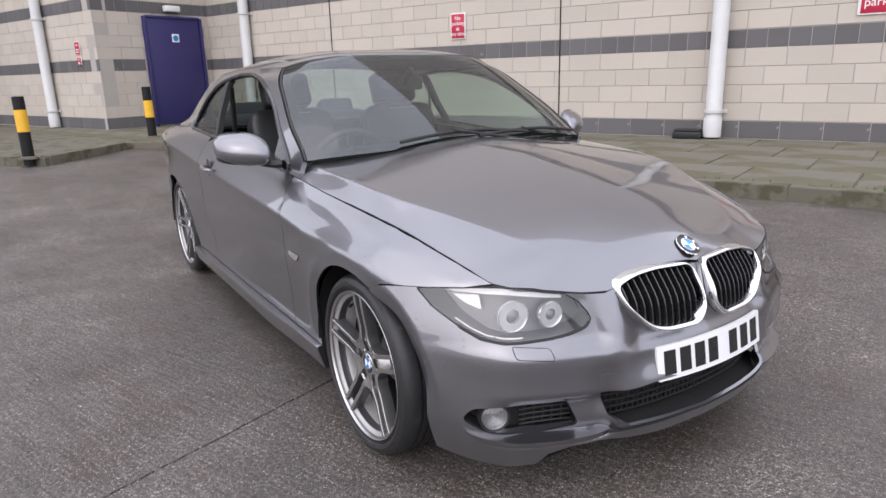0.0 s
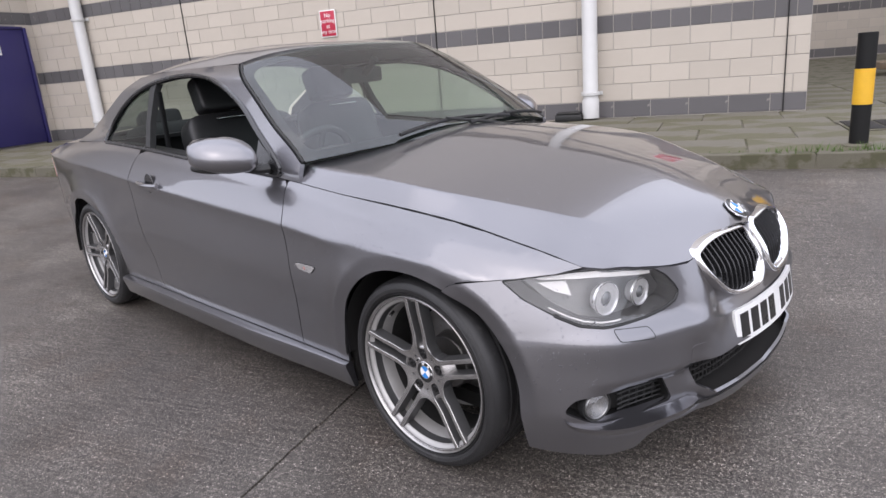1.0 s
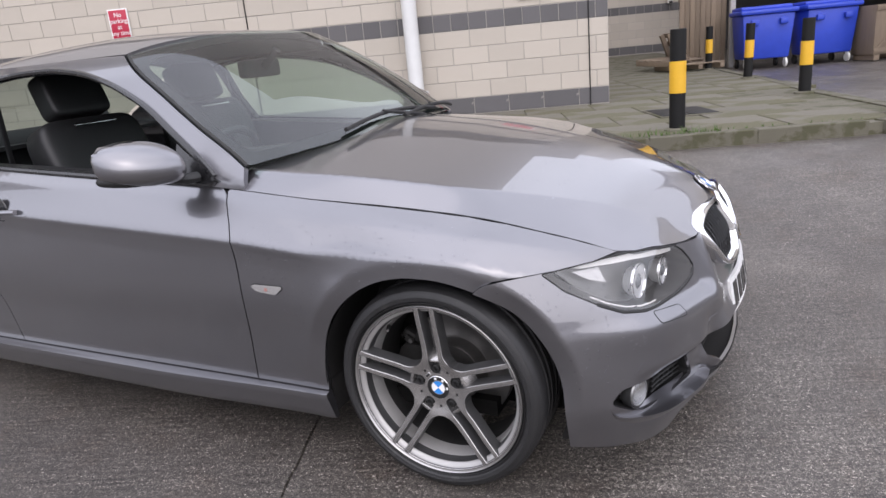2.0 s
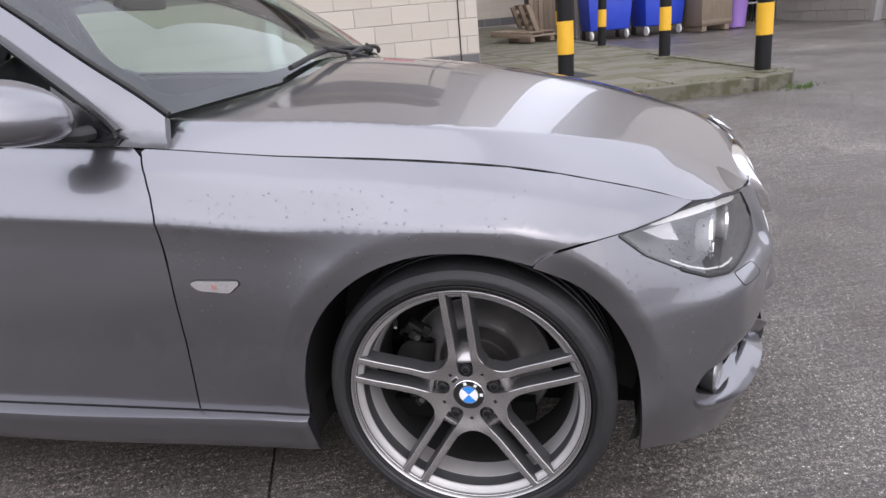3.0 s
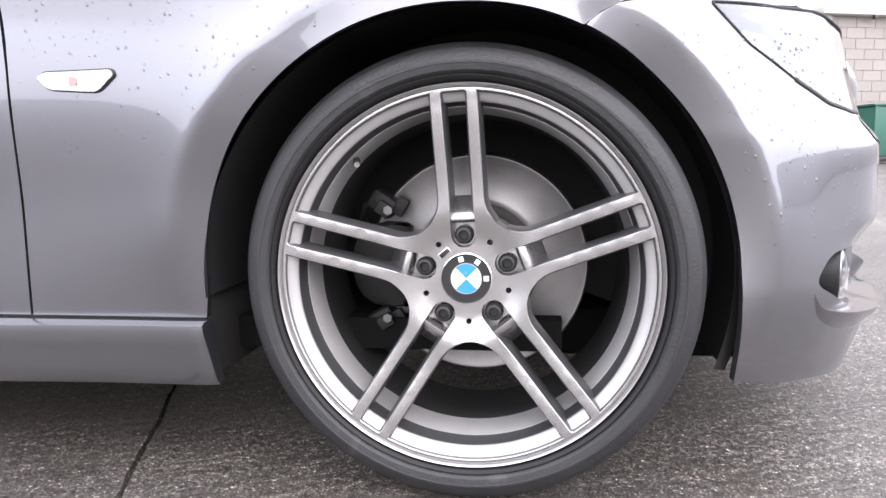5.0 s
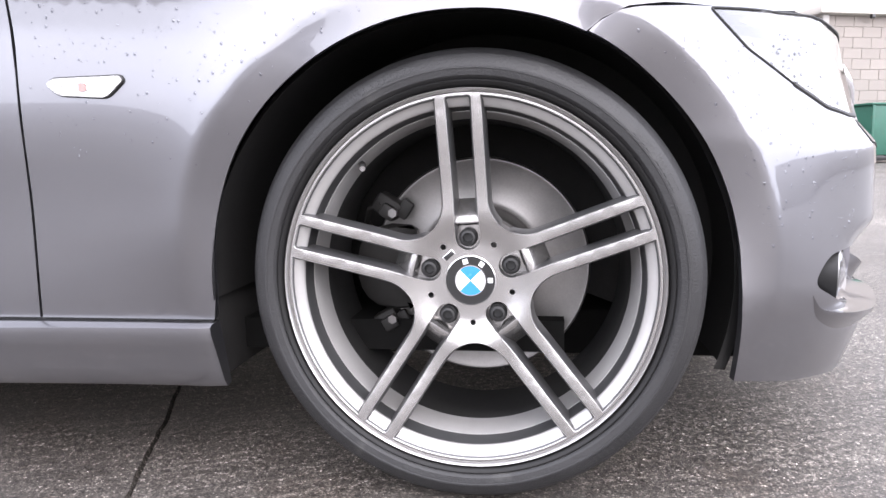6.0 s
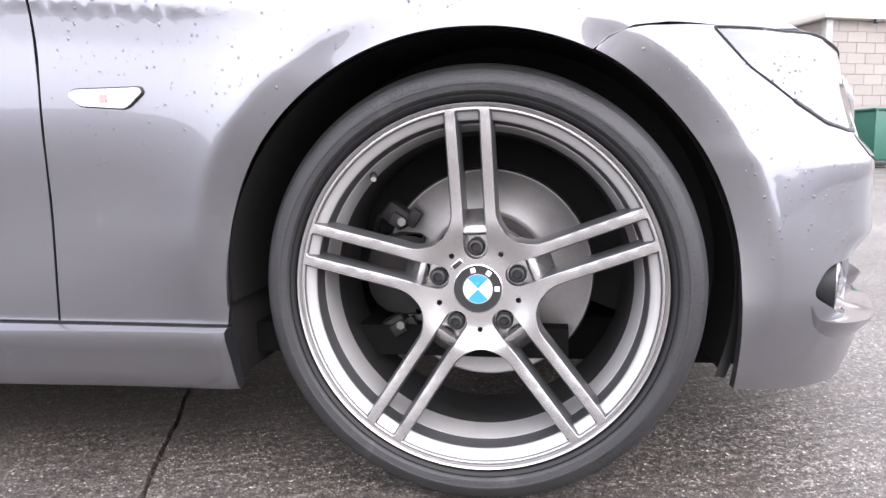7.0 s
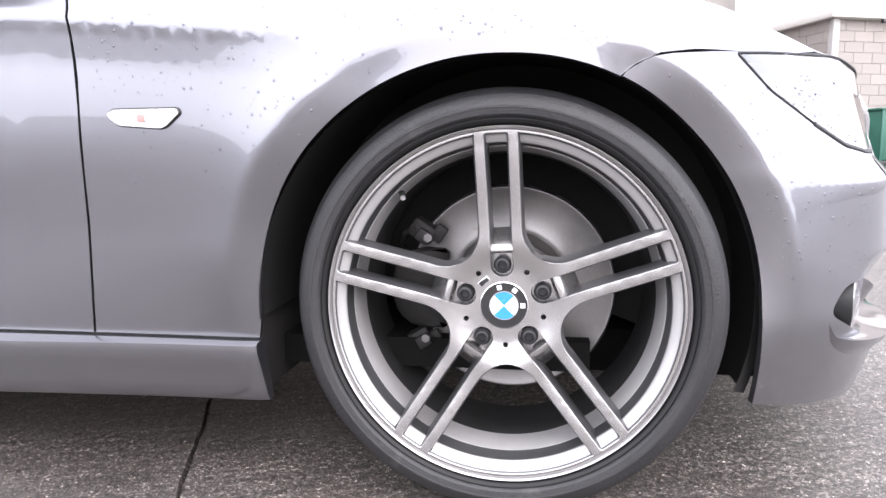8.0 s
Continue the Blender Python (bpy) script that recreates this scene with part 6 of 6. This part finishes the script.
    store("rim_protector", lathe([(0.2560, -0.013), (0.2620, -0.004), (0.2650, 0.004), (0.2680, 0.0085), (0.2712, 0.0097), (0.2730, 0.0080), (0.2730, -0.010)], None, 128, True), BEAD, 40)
    tyre = [(0.2560, -0.016), (0.2660, -0.006), (0.2722, 0.0055), (0.2730, 0.0070), (0.2780, 0.0115), (0.2860, 0.0130), (0.2866, 0.0138), (0.2890, 0.0138), (0.2896, 0.0124), (0.2985, 0.0095), (0.3060, 0.004), (0.3062, 0.0025), (0.3125, -0.006), (0.3165, -0.016), (0.3180, -0.028)]
    for zc in (-0.055, -0.085, -0.125, -0.155):
        tyre += [(0.3188, zc + 0.006), (0.312, zc + 0.004), (0.312, zc - 0.004), (0.3188, zc - 0.006)]
    tyre += [(0.320, -0.185), (0.316, -0.205), (0.302, -0.222), (0.28, -0.225), (0.258, -0.205)]
    bm = lathe(tyre, None, 128, True)
    rng = random.Random(5)
    for r, z, high, turns in ((0.2950, 0.0102, 0.0085, (22, 96, 205, 300)), (0.2815, 0.0118, 0.0050, (62, 130, 250, 340))):
        for start in turns:
            a = start
            for _ in range(11):
                wide = rng.uniform(0.9, 1.7)
                if rng.random() > 0.16:
                    tilt = Matrix.Rotation(radians(a + wide / 2), 4, "Z") @ Matrix.Translation((r, 0, z)) @ Matrix.Rotation(0.34 if r > 0.29 else -0.2, 4, "Y")
                    box(bm, (0, 0, 0), (high, r * radians(wide), 0.0019), 0, tilt)
                a += wide + 0.55
    store("tyre", bm, RUBBER, 28)
    nut = [(0.0, -0.030), (0.0132, -0.030), (0.0132, -0.026), (0.0110, -0.024), (0.0105, -0.0195), (0.0072, -0.0185), (0.0062, -0.026), (0, -0.026)]
    store("lug_bolt", lathe(nut, None, 6 * 3), PLASTIC, 30)


def store(key, bm, material, sharp):
    mesh = bpy.data.meshes.new(key)
    bm.to_mesh(mesh)
    bm.free()
    mesh.materials.append(material)
    mesh.polygons.foreach_set("use_smooth", [True] * len(mesh.polygons))
    mesh.set_sharp_from_angle(angle=radians(sharp))
    wheel_mesh[key] = mesh


make_wheel_meshes()


def build_wheel(x, s, spin):
    """s: -1 for the right side; spin: degrees that the wheel has turned."""
    m = Matrix.Translation((x - 0.004, s * 0.853, 0.319)) @ Matrix.Rotation(radians(90 if s < 0 else -90), 4, "X")
    if s > 0:
        m = m @ Matrix.Rotation(math.pi, 4, "Z")
    m = m @ Matrix.Rotation(radians(spin), 4, "Z")
    w = shared("wheel", wheel_mesh["face"], car, m)
    tagged(w, "silver twin-spoke alloy wheel")
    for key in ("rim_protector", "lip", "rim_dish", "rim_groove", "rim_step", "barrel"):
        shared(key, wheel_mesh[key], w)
    tagged(shared("tyre", wheel_mesh["tyre"], w), "black low-profile tyre")
    for k in range(SPOKES):
        a = math.pi / 2 + 2 * math.pi * k / SPOKES
        t = Matrix.Translation((0.0605 * math.cos(a), 0.0605 * math.sin(a), -0.002))
        shared("lug_bolt", wheel_mesh["lug_bolt"], w, t)
        shared("slot_floor", wheel_mesh["slot_floor"], w, Matrix.Rotation(a - math.pi / 2, 4, "Z"))
    emblem(w, Matrix.Translation((0, 0, wheel_depth(0.0) - 0.004)) @ Matrix.Rotation(radians(-48), 4, "Z"), 0.0352, "centre_cap")
    bm = bmesh.new()
    box(bm, (0, 0, 0), (0.0185, 0.0085, 0.0022), 0.0006, Matrix.Translation((-0.0285, 0.0365, wheel_depth(0.046) + 0.0008)) @ Matrix.Rotation(radians(38), 4, "Z"))
    plaque = part("plaque", bm, CHROME, w, "small bright plaque")
    bm = bmesh.new()
    box(bm, (0, 0, 0), (0.0155, 0.0066, 0.0014), 0.0003, Matrix.Translation((-0.0280, 0.0369, wheel_depth(0.046) + 0.0016)) @ Matrix.Rotation(radians(38), 4, "Z"))
    part("inlay", bm, BLACK, plaque)
    valve = tube([(-0.150, 0.172, -0.048), (-0.1455, 0.167, -0.030)], 0.0052, segs=10)
    part("valve", valve, PLASTIC, w)
    part("valve_cap", tube([(-0.1455, 0.167, -0.030), (-0.1445, 0.1655, -0.0265)], 0.0040, segs=10), CHROME, w)
    # brake disc and caliper
    b = Matrix.Translation((x - 0.002, s * 0.765, 0.318)) @ Matrix.Rotation(radians(90 if s < 0 else -90), 4, "X")
    part("brake_disc", lathe([(0.02, -0.030), (0.086, -0.030), (0.091, -0.036), (0.093, -0.070), (0.097, -0.0745), (0.104, -0.0735), (0.106, -0.0742), (0.166, -0.0742), (0.168, -0.0732), (0.171, -0.0732), (0.174, -0.077), (0.174, -0.100), (0.09, -0.102), (0.02, -0.102)], b, 72, True), DISC, car)
    bm = bmesh.new()
    for ang, r0, r1, z0, z1, span in ((180 if s < 0 else 0, 0.112, 0.200, -0.118, -0.052, 62),):
        rows = []
        for k in range(13):
            a = radians(ang - span / 2 + span * k / 12)
            edge = 1 - 0.35 * abs(k / 6 - 1) ** 3
            rows.append([bm.verts.new(b @ Vector((r * math.cos(a), r * math.sin(a), z))) for r, z in ((r0 + 0.02 * (1 - edge), z0), (r1 * edge, z0), (r1 * edge, z1 - 0.006), (r1 * edge - 0.01, z1), (r0 + 0.02, z1), (r0 + 0.02 * (1 - edge), z1 - 0.01))])
        for p, q in zip(rows, rows[1:]):
            for i in range(6):
                bm.faces.new((p[i], p[(i + 1) % 6], q[(i + 1) % 6], q[i]))
        bm.faces.new(rows[0]), bm.faces.new(rows[-1])
    pieces = []
    for a in (-34, 30):
        t = radians((180 if s < 0 else 0) + a)
        turn = b @ Matrix.Rotation(t, 4, "Z")
        for nm, c, size, bev in (("ear", (0.176, 0, -0.062), (0.046, 0.034, 0.040), 0.009), ("pin_boss", (0.168, 0.004, -0.038), (0.026, 0.022, 0.014), 0.004), ("pad_clip", (0.150, -0.012 if a < 0 else 0.012, -0.052), (0.020, 0.030, 0.012), 0.003)):
            pieces.append((nm, box(bmesh.new(), c, size, bev, turn), CALIPER))
        pieces.append(("bolt", lathe([(0.0, 0.0), (0.0075, 0.0), (0.0078, -0.002), (0.0078, -0.012), (0, -0.012)], turn @ Matrix.Translation((0.160, 0, -0.026)), 6), DISC))
        hose = [turn @ Vector(p) for p in ((0.186, 0.0, -0.045), (0.198, 0.018, -0.052), (0.196, 0.045, -0.080), (0.180, 0.060, -0.11))]
        pieces.append(("hose", tube(hose, 0.0048, segs=8), CALIPER))
    bmesh.ops.recalc_face_normals(bm, faces=bm.faces)
    caliper = part("caliper", bm, CALIPER, car)
    for nm, piece, material in pieces:
        part(nm, piece, material, caliper)


build_sides()
build_bonnet()
build_nose()
build_cabin()
for wx, wside, spin in ((0.0, -1, 2.5), (REAR_X, -1, 20), (0.0, 1, 0), (REAR_X, 1, 10)):
    build_wheel(wx, wside, spin)


def build_interior():
    def soft_box(c, size, m=Matrix(), k=0.72):
        bm = bmesh.new()
        bmesh.ops.create_icosphere(bm, subdivisions=4, radius=1.0)
        for v in bm.verts:
            v.co = m @ (Vector(c) + Vector([math.copysign(abs(t) ** (1 - k), t) * h / 2 for t, h in zip(v.co, size)]))
        return bm
    for y in (-0.36, 0.36):
        seat = part("seat", soft_box((-1.50, y, 0.50), (0.55, 0.50, 0.20)), LEATHER, car, "black leather front seat")
        tilt = Matrix.Translation((-1.72, y, 0.55)) @ Matrix.Rotation(radians(-20), 4, "Y")
        part("backrest", soft_box((0, 0, 0.27), (0.17, 0.50, 0.62), tilt), LEATHER, seat)
        part("headrest", soft_box((0.02, 0, 0.69), (0.12, 0.28, 0.20), tilt), LEATHER, seat)
        for k in (-0.06, 0.06):
            part("post", tube([tilt @ Vector((0, k, 0.5)), tilt @ Vector((0, k, 0.65))], 0.007), CHROME, seat)
        part("trim_bar", tube([tilt @ Vector((0.095, -0.1 * k, 0.535)) for k in (-1, -0.4, 0.4, 1)], 0.006), CHROME, seat)
    rear = part("rear_bench", soft_box((-2.38, 0, 0.52), (0.55, 1.15, 0.2)), LEATHER, car)
    tilt = Matrix.Translation((-2.58, 0, 0.55)) @ Matrix.Rotation(radians(-24), 4, "Y")
    part("backrest", soft_box((0, 0, 0.25), (0.16, 1.2, 0.56), tilt), LEATHER, rear)
    for y in (-0.33, 0.33):
        part("headrest", soft_box((0.0, y, 0.55), (0.11, 0.26, 0.13), tilt), LEATHER, rear)
    bm = bmesh.new()
    prof = [(-0.56, 0.905), (-0.80, 0.935), (-0.98, 0.925), (-1.02, 0.88), (-0.98, 0.70), (-0.95, 0.45)]
    rows = [[bm.verts.new((x - 0.03 * math.exp(-((y + 0.36) / 0.2) ** 2), y, z - 0.02 * (abs(y) / 0.7) ** 4 + 0.03 * math.exp(-((y + 0.36) / 0.17) ** 2) * (x < -0.75))) for x, z in prof] for y in [-0.735 + 0.049 * k for k in range(31)]]
    for a, b in zip(rows, rows[1:]):
        for i in range(len(prof) - 1):
            bm.faces.new((a[i], a[i + 1], b[i + 1], b[i]))
    part("dashboard", bm, PLASTIC, car)
    m = Matrix.Translation((-1.12, -0.36, 0.86)) @ Matrix.Rotation(radians(-65), 4, "Y")
    wheel = part("steering_wheel", tube([m @ Vector((0.185 * math.cos(a), 0.185 * math.sin(a), 0)) for a in (2 * math.pi * k / 40 for k in range(40))], 0.016, True), LEATHER, car)
    bm = lathe([(0, 0.03), (0.06, 0.025), (0.075, 0.0), (0, -0.01)], m, 24)
    part("hub", bm, LEATHER, wheel)
    for a in (0, 90, 180):
        part("spoke", tube([m @ Vector((0.05 * math.cos(radians(a)), 0.05 * math.sin(radians(a)), 0)), m @ Vector((0.18 * math.cos(radians(a)), 0.18 * math.sin(radians(a)), 0))], 0.014), PLASTIC, wheel)
    part("column", tube([(-0.95, -0.36, 0.82), (-1.10, -0.36, 0.855)], 0.035), PLASTIC, car)
    part("rear_view_mirror", soft_box((-1.17, 0.0, 1.245), (0.04, 0.24, 0.075)), PLASTIC, car)
    part("mirror_stalk", tube([(-1.14, 0, 1.25), (-1.06, 0, 1.315)], 0.018), PLASTIC, car)
    # floor, door cards, bulkheads, headlining, belts
    bm = bmesh.new()
    box(bm, (-1.62, 0, 0.21), (3.5, 1.45, 0.05))
    part("floor_pan", bm, UNDER, car)
    # the low front tray is added to darken the ground behind the wheels
    for name, centre, size in (("engine_bay", (-0.25, 0, 0.40), (1.0, 0.9, 0.36)), ("boot_well", (-3.0, 0, 0.55), (0.9, 1.05, 0.6)), ("bulkhead", (-0.80, 0, 0.56), (0.10, 1.46, 0.64)), ("undertray", (0.06, 0, 0.17), (1.02, 1.085, 0.09))):
        bm = bmesh.new()
        box(bm, centre, size, 0.015)
        part(name, bm, UNDER, car)
    for s in (-1, 1):
        bm = panel(lambda x, z: (x, s * (min(side_y(x, z), 0.80) - 0.09), z), [(-0.72, 0.24), (-0.70, 0.885), (-1.46, 0.94), (-1.98, 0.965), (-2.6, 0.99), (-2.6, 0.25)], step=0.08, fold=0.03)
        part("door_card", bm, LEATHER, car)
        part("window_ledge", panel(lambda x, y: (x, s * y, top_at(x) - 0.006), [(-0.70, 0.70), (-0.70, 0.785), (-1.0, 0.797), (-1.46, 0.801), (-1.98, 0.793), (-2.5, 0.782), (-2.5, 0.69)], step=0.06, fold=0.01), PLASTIC, car)
        part("seat_belt", tube([(-1.98, s * 0.66, 1.24), (-1.96, s * 0.67, 0.9), (-1.93, s * 0.66, 0.5)], 0.018, flat=0.2), LEATHER, car)
    part("headlining", panel(lambda x, y: (x, y, roof(x, y)[2] - 0.03), [(-1.2, -0.58), (-1.2, 0.58), (-2.3, 0.57), (-2.3, -0.57)], step=0.1, fold=0.01), LEATHER, car)
    part("parcel_shelf", panel(lambda x, y: (x, y, 0.985), [(-2.6, -0.68), (-2.6, 0.68), (-3.0, 0.68), (-3.0, -0.68)], step=0.15, fold=0.02), LEATHER, car)


build_interior()


def build_drops():
    """Rain beads on the right wing, door and bumper."""
    rng = random.Random(21)
    for nm, surf, count, a, b, c, d in (("wing", side(-1), 420, -0.62, 0.14, 0.48, 0.80), ("bumper", nose(-1), 300, q_of(0.70), q_of(0.872), 0.36, 0.655), ("bonnet", hood, 160, 0.15, 0.55, -0.60, -0.25)):
        bm = bmesh.new()
        k = 0
        while k < count:
            u, v = rng.uniform(a, b), rng.uniform(c, d)
            if nm == "wing" and (math.hypot(u, v - ARCH_Z) < 0.385 or v > top_at(u) - 0.02 or rng.random() > smooth(0.42, 0.70, v)):
                continue
            if nm == "bumper" and (v > top_z(u) - 0.03 or math.hypot(surf(u, v)[0], v - ARCH_Z) < 0.385):
                continue
            k += 1
            p = Vector(surf(u, v))
            n = (Vector(surf(u + 1e-4, v)) - p).cross(Vector(surf(u, v + 1e-4)) - p).normalized()
            if n.dot(p - CORE) < 0:
                n = -n
            r = rng.choice((0.0008, 0.001, 0.0013, 0.0018, 0.0026))
            m = Matrix.Translation(p - n * r * 0.25) @ n.to_track_quat("Z", "Y").to_matrix().to_4x4() @ Matrix.Diagonal((r, r * rng.uniform(1, 1.5), r * 0.65, 1))
            bmesh.ops.create_icosphere(bm, subdivisions=1, radius=1.0, matrix=m)
        ob = part("rain_bead", bm, WATER, car, "small beads of rain water", sharp=180)
        tagged(ob, kind="stuff")


build_drops()


# ---- pieces of walls and pavement ----
def block_meshes():
    made = {}

    def get(w, d, h):
        key = (round(w, 3), round(d, 3), round(h, 3))
        if key not in made:
            bm = bmesh.new()
            box(bm, (0, 0, 0), (w, d, h))
            front = [e for e in bm.edges if all(v.co.y < 0 for v in e.verts)]
            bmesh.ops.bevel(bm, geom=front, offset=0.004, segments=1, affect="EDGES")
            mesh = bpy.data.meshes.new("block")
            bm.to_mesh(mesh)
            bm.free()
            made[key] = mesh
        return made[key]

    return get


get_block = block_meshes()


def with_material(mesh, material, store={}):
    key = (mesh.name, material.name)
    if key not in store:
        m = mesh.copy()
        m.materials.append(material)
        store[key] = m
    return store[key]


def lay_blocks(parent, u0, v0, u1, v1, z0, courses, single, skip=None, dark=lambda k: k % 5 == 0, light=BLOCK, length=LENGTH, joint=0.010, bands=True):
    """Courses of blocks on a wall face; those for which single(s) is true are pieces, the rest one mesh."""
    a, b = Vector((u0, v0, 0)), Vector((u1, v1, 0))
    t, total = (b - a).normalized(), (b - a).length
    n = Vector((-t.y, t.x, 0))
    base = TURN @ Matrix.Translation(a) @ Matrix.Rotation(math.atan2(t.y, t.x), 4, "Z")
    rest = {}
    rng = random.Random(total)
    for k in range(courses):
        s = -(length / 2 if k % 2 else 0.0)
        z = z0 + COURSE * (k + 0.5)
        is_dark = bands and dark(k)
        step = length * (0.5 if is_dark and k else 1.0)
        while s < total - 0.02:
            e0, e1 = max(s, 0.0), min(s + step, total)
            s += step
            if e1 - e0 < 0.04 or (skip and skip((e0 + e1) / 2, z)):
                continue
            w = round(e1 - e0 - joint, 3)
            material = BLOCK_DARK if is_dark else light
            m = base @ Matrix.Translation(((e0 + e1) / 2, 0.003 - rng.uniform(0, 0.002), z))
            if single((e0 + e1) / 2, z):
                shared("block", with_material(get_block(w, 0.02, COURSE - joint), material), parent, m)
            else:
                rest.setdefault(material.name, (material, []))[1].append((m, w))
    for material, items in rest.values():
        verts, faces = [], []
        for m, w in items:
            h, k = (COURSE - joint) / 2, len(verts)
            verts += [tuple(m @ Vector((x * w / 2, y, zz * h))) for y in (-0.010, 0.008) for x, zz in ((-1, -1), (1, -1), (1, 1), (-1, 1))]
            faces += [(k, k + 1, k + 2, k + 3)] + [(k + i, k + 4 + i, k + 4 + (i + 1) % 4, k + (i + 1) % 4) for i in range(4)]
        mesh = bpy.data.meshes.new("blockwork")
        mesh.from_pydata(verts, [], faces)
        mesh.materials.append(material)
        ob = new("blockwork", mesh)
        ob.parent = parent
        tagged(ob, kind="stuff")


lay_blocks(wall_north, -12.4, 7.228, 1.52, 7.228, 0.345, 37, lambda s, z: s > 7.4 and z < 3.3)
lay_blocks(wall_west, -12.408, 4.6, -12.408, 7.24, 0.345, 37, lambda s, z: False, skip=lambda s, z: 1.02 < s < 2.42 and z < 2.6)
lay_blocks(wall_block, -30, 4.608, -12.39, 4.608, 0.345, 37, lambda s, z: False)
lay_blocks(wall_far, 1.3, 19.0, 5.6, 19.0, 0.655, 26, lambda s, z: False)
lay_blocks(low_building, LOW_U - 0.045, LOW_V + 3.2, LOW_U - 0.045, LOW_V + 0.06, 0.22, 14, lambda s, z: s > 1.4, light=BLOCK_GREY, bands=False)
lay_blocks(low_building, LOW_U + 0.1, LOW_V + 0.012, LOW_U + 8.9, LOW_V + 0.012, 0.22, 14, lambda s, z: s < 4.0, light=BLOCK_GREY, bands=False)


def lay_flags():
    """Flagstones of the pavement and the kerb along its edge."""
    made = {}

    def slab(w, d, h, material):
        key = (w, d, h, material.name)
        if key not in made:
            bm = bmesh.new()
            box(bm, (0, 0, -h / 2), (w, d, h))
            bmesh.ops.bevel(bm, geom=[e for e in bm.edges if all(v.co.z > -h / 2 for v in e.verts)], offset=0.006, segments=1, affect="EDGES")
            mesh = bpy.data.meshes.new("slab")
            bm.to_mesh(mesh)
            bm.free()
            mesh.materials.append(material)
            made[key] = mesh
        return made[key]

    rng = random.Random(5)
    for j in range(4):
        v = 3.66 + 0.45 + 0.895 * j
        for i in range(22):
            u = -15.0 + 0.9 * i + (0.45 if j % 2 else 0)
            if u > 3.4 or (u < -8.9 and v < 3.4):
                continue
            m = TURN @ Matrix.Translation((u, v, PAVE + rng.uniform(-0.004, 0.004))) @ Matrix.Rotation(rng.uniform(-0.004, 0.004), 4, "X")
            shared("flagstone", slab(0.885, 0.88, 0.05, FLAG), pavement, m)
    for j in range(6):
        for i in range(4):
            u, v = 2.0 + 0.95 * i - 0.02 * j, 7.75 + 0.95 * j
            if u < 4.1 + 0.1 * j and u > 1.9:
                m = TURN @ Matrix.Translation((u, v, PAVE + rng.uniform(-0.003, 0.003)))
                shared("flagstone", slab(0.935, 0.935, 0.05, FLAG), pavement, m)
    edges = [((-8.95, 3.57), (3.1, 3.57)), ((-30, 1.42), (-8.75, 1.42)), ((-8.42, 1.66), (-9.37, 3.25)), ((3.78, 4.0), (3.98, 6.5)), ((3.98, 6.5), (4.43, 9.5)), ((4.43, 9.5), (4.83, 12.9))]
    for a, b in edges:
        a, b = Vector(a), Vector(b)
        t, n = (b - a).normalized(), max(1, round((b - a).length / 0.915))
        step = (b - a).length / n
        for k in range(n):
            c = a + t * step * (k + 0.5)
            m = TURN @ Matrix.Translation((c.x, c.y, PAVE + 0.006 + rng.uniform(-0.003, 0.003))) @ Matrix.Rotation(math.atan2(t.y, t.x), 4, "Z")
            shared("kerbstone", slab(round(step - 0.008, 3), 0.15, 0.26, KERB), pavement, m)
    for c, turn in (((3.40, 3.60), 14), ((3.70, 3.78), 52)):
        m = TURN @ Matrix.Translation((*c, PAVE + 0.006)) @ Matrix.Rotation(radians(turn), 4, "Z")
        shared("kerbstone", slab(0.36, 0.15, 0.26, KERB), pavement, m)


lay_flags()


def grass_tufts():
    """Weeds at the kerb's corner and along the foot of the wall."""
    rng = random.Random(9)
    verts, faces = [], []
    spots = [(3.62 + rng.gauss(0, 0.1), 3.42 + rng.gauss(0, 0.06), 0.22, 0.05) for _ in range(60)]
    spots += [(rng.uniform(-8, 3.4), 3.66 + rng.gauss(0, 0.015), PAVE, 0.03) for _ in range(160)]
    spots += [(rng.uniform(0.9, 1.9), 3.62 + rng.gauss(0, 0.05), PAVE, 0.07) for _ in range(60)]
    for u, v, z, h in spots:
        p = at_uv(u, v, z)
        for _ in range(4):
            a, l = rng.uniform(0, 6.28), h * rng.uniform(0.5, 1.2)
            side = Vector((math.cos(a), math.sin(a), 0))
            k = len(verts)
            tip = p + Vector((-side.y, side.x, 0)) * l * 0.5 + Vector((0, 0, l))
            verts += [tuple(p - side * 0.003), tuple(p + side * 0.003), tuple(tip)]
            faces.append((k, k + 1, k + 2))
    mesh = bpy.data.meshes.new("weeds")
    mesh.from_pydata(verts, [], faces)
    mesh.materials.append(GRASS)
    tagged(new("weeds", mesh), "small green weeds along the kerb", "weeds", kind="stuff")


grass_tufts()
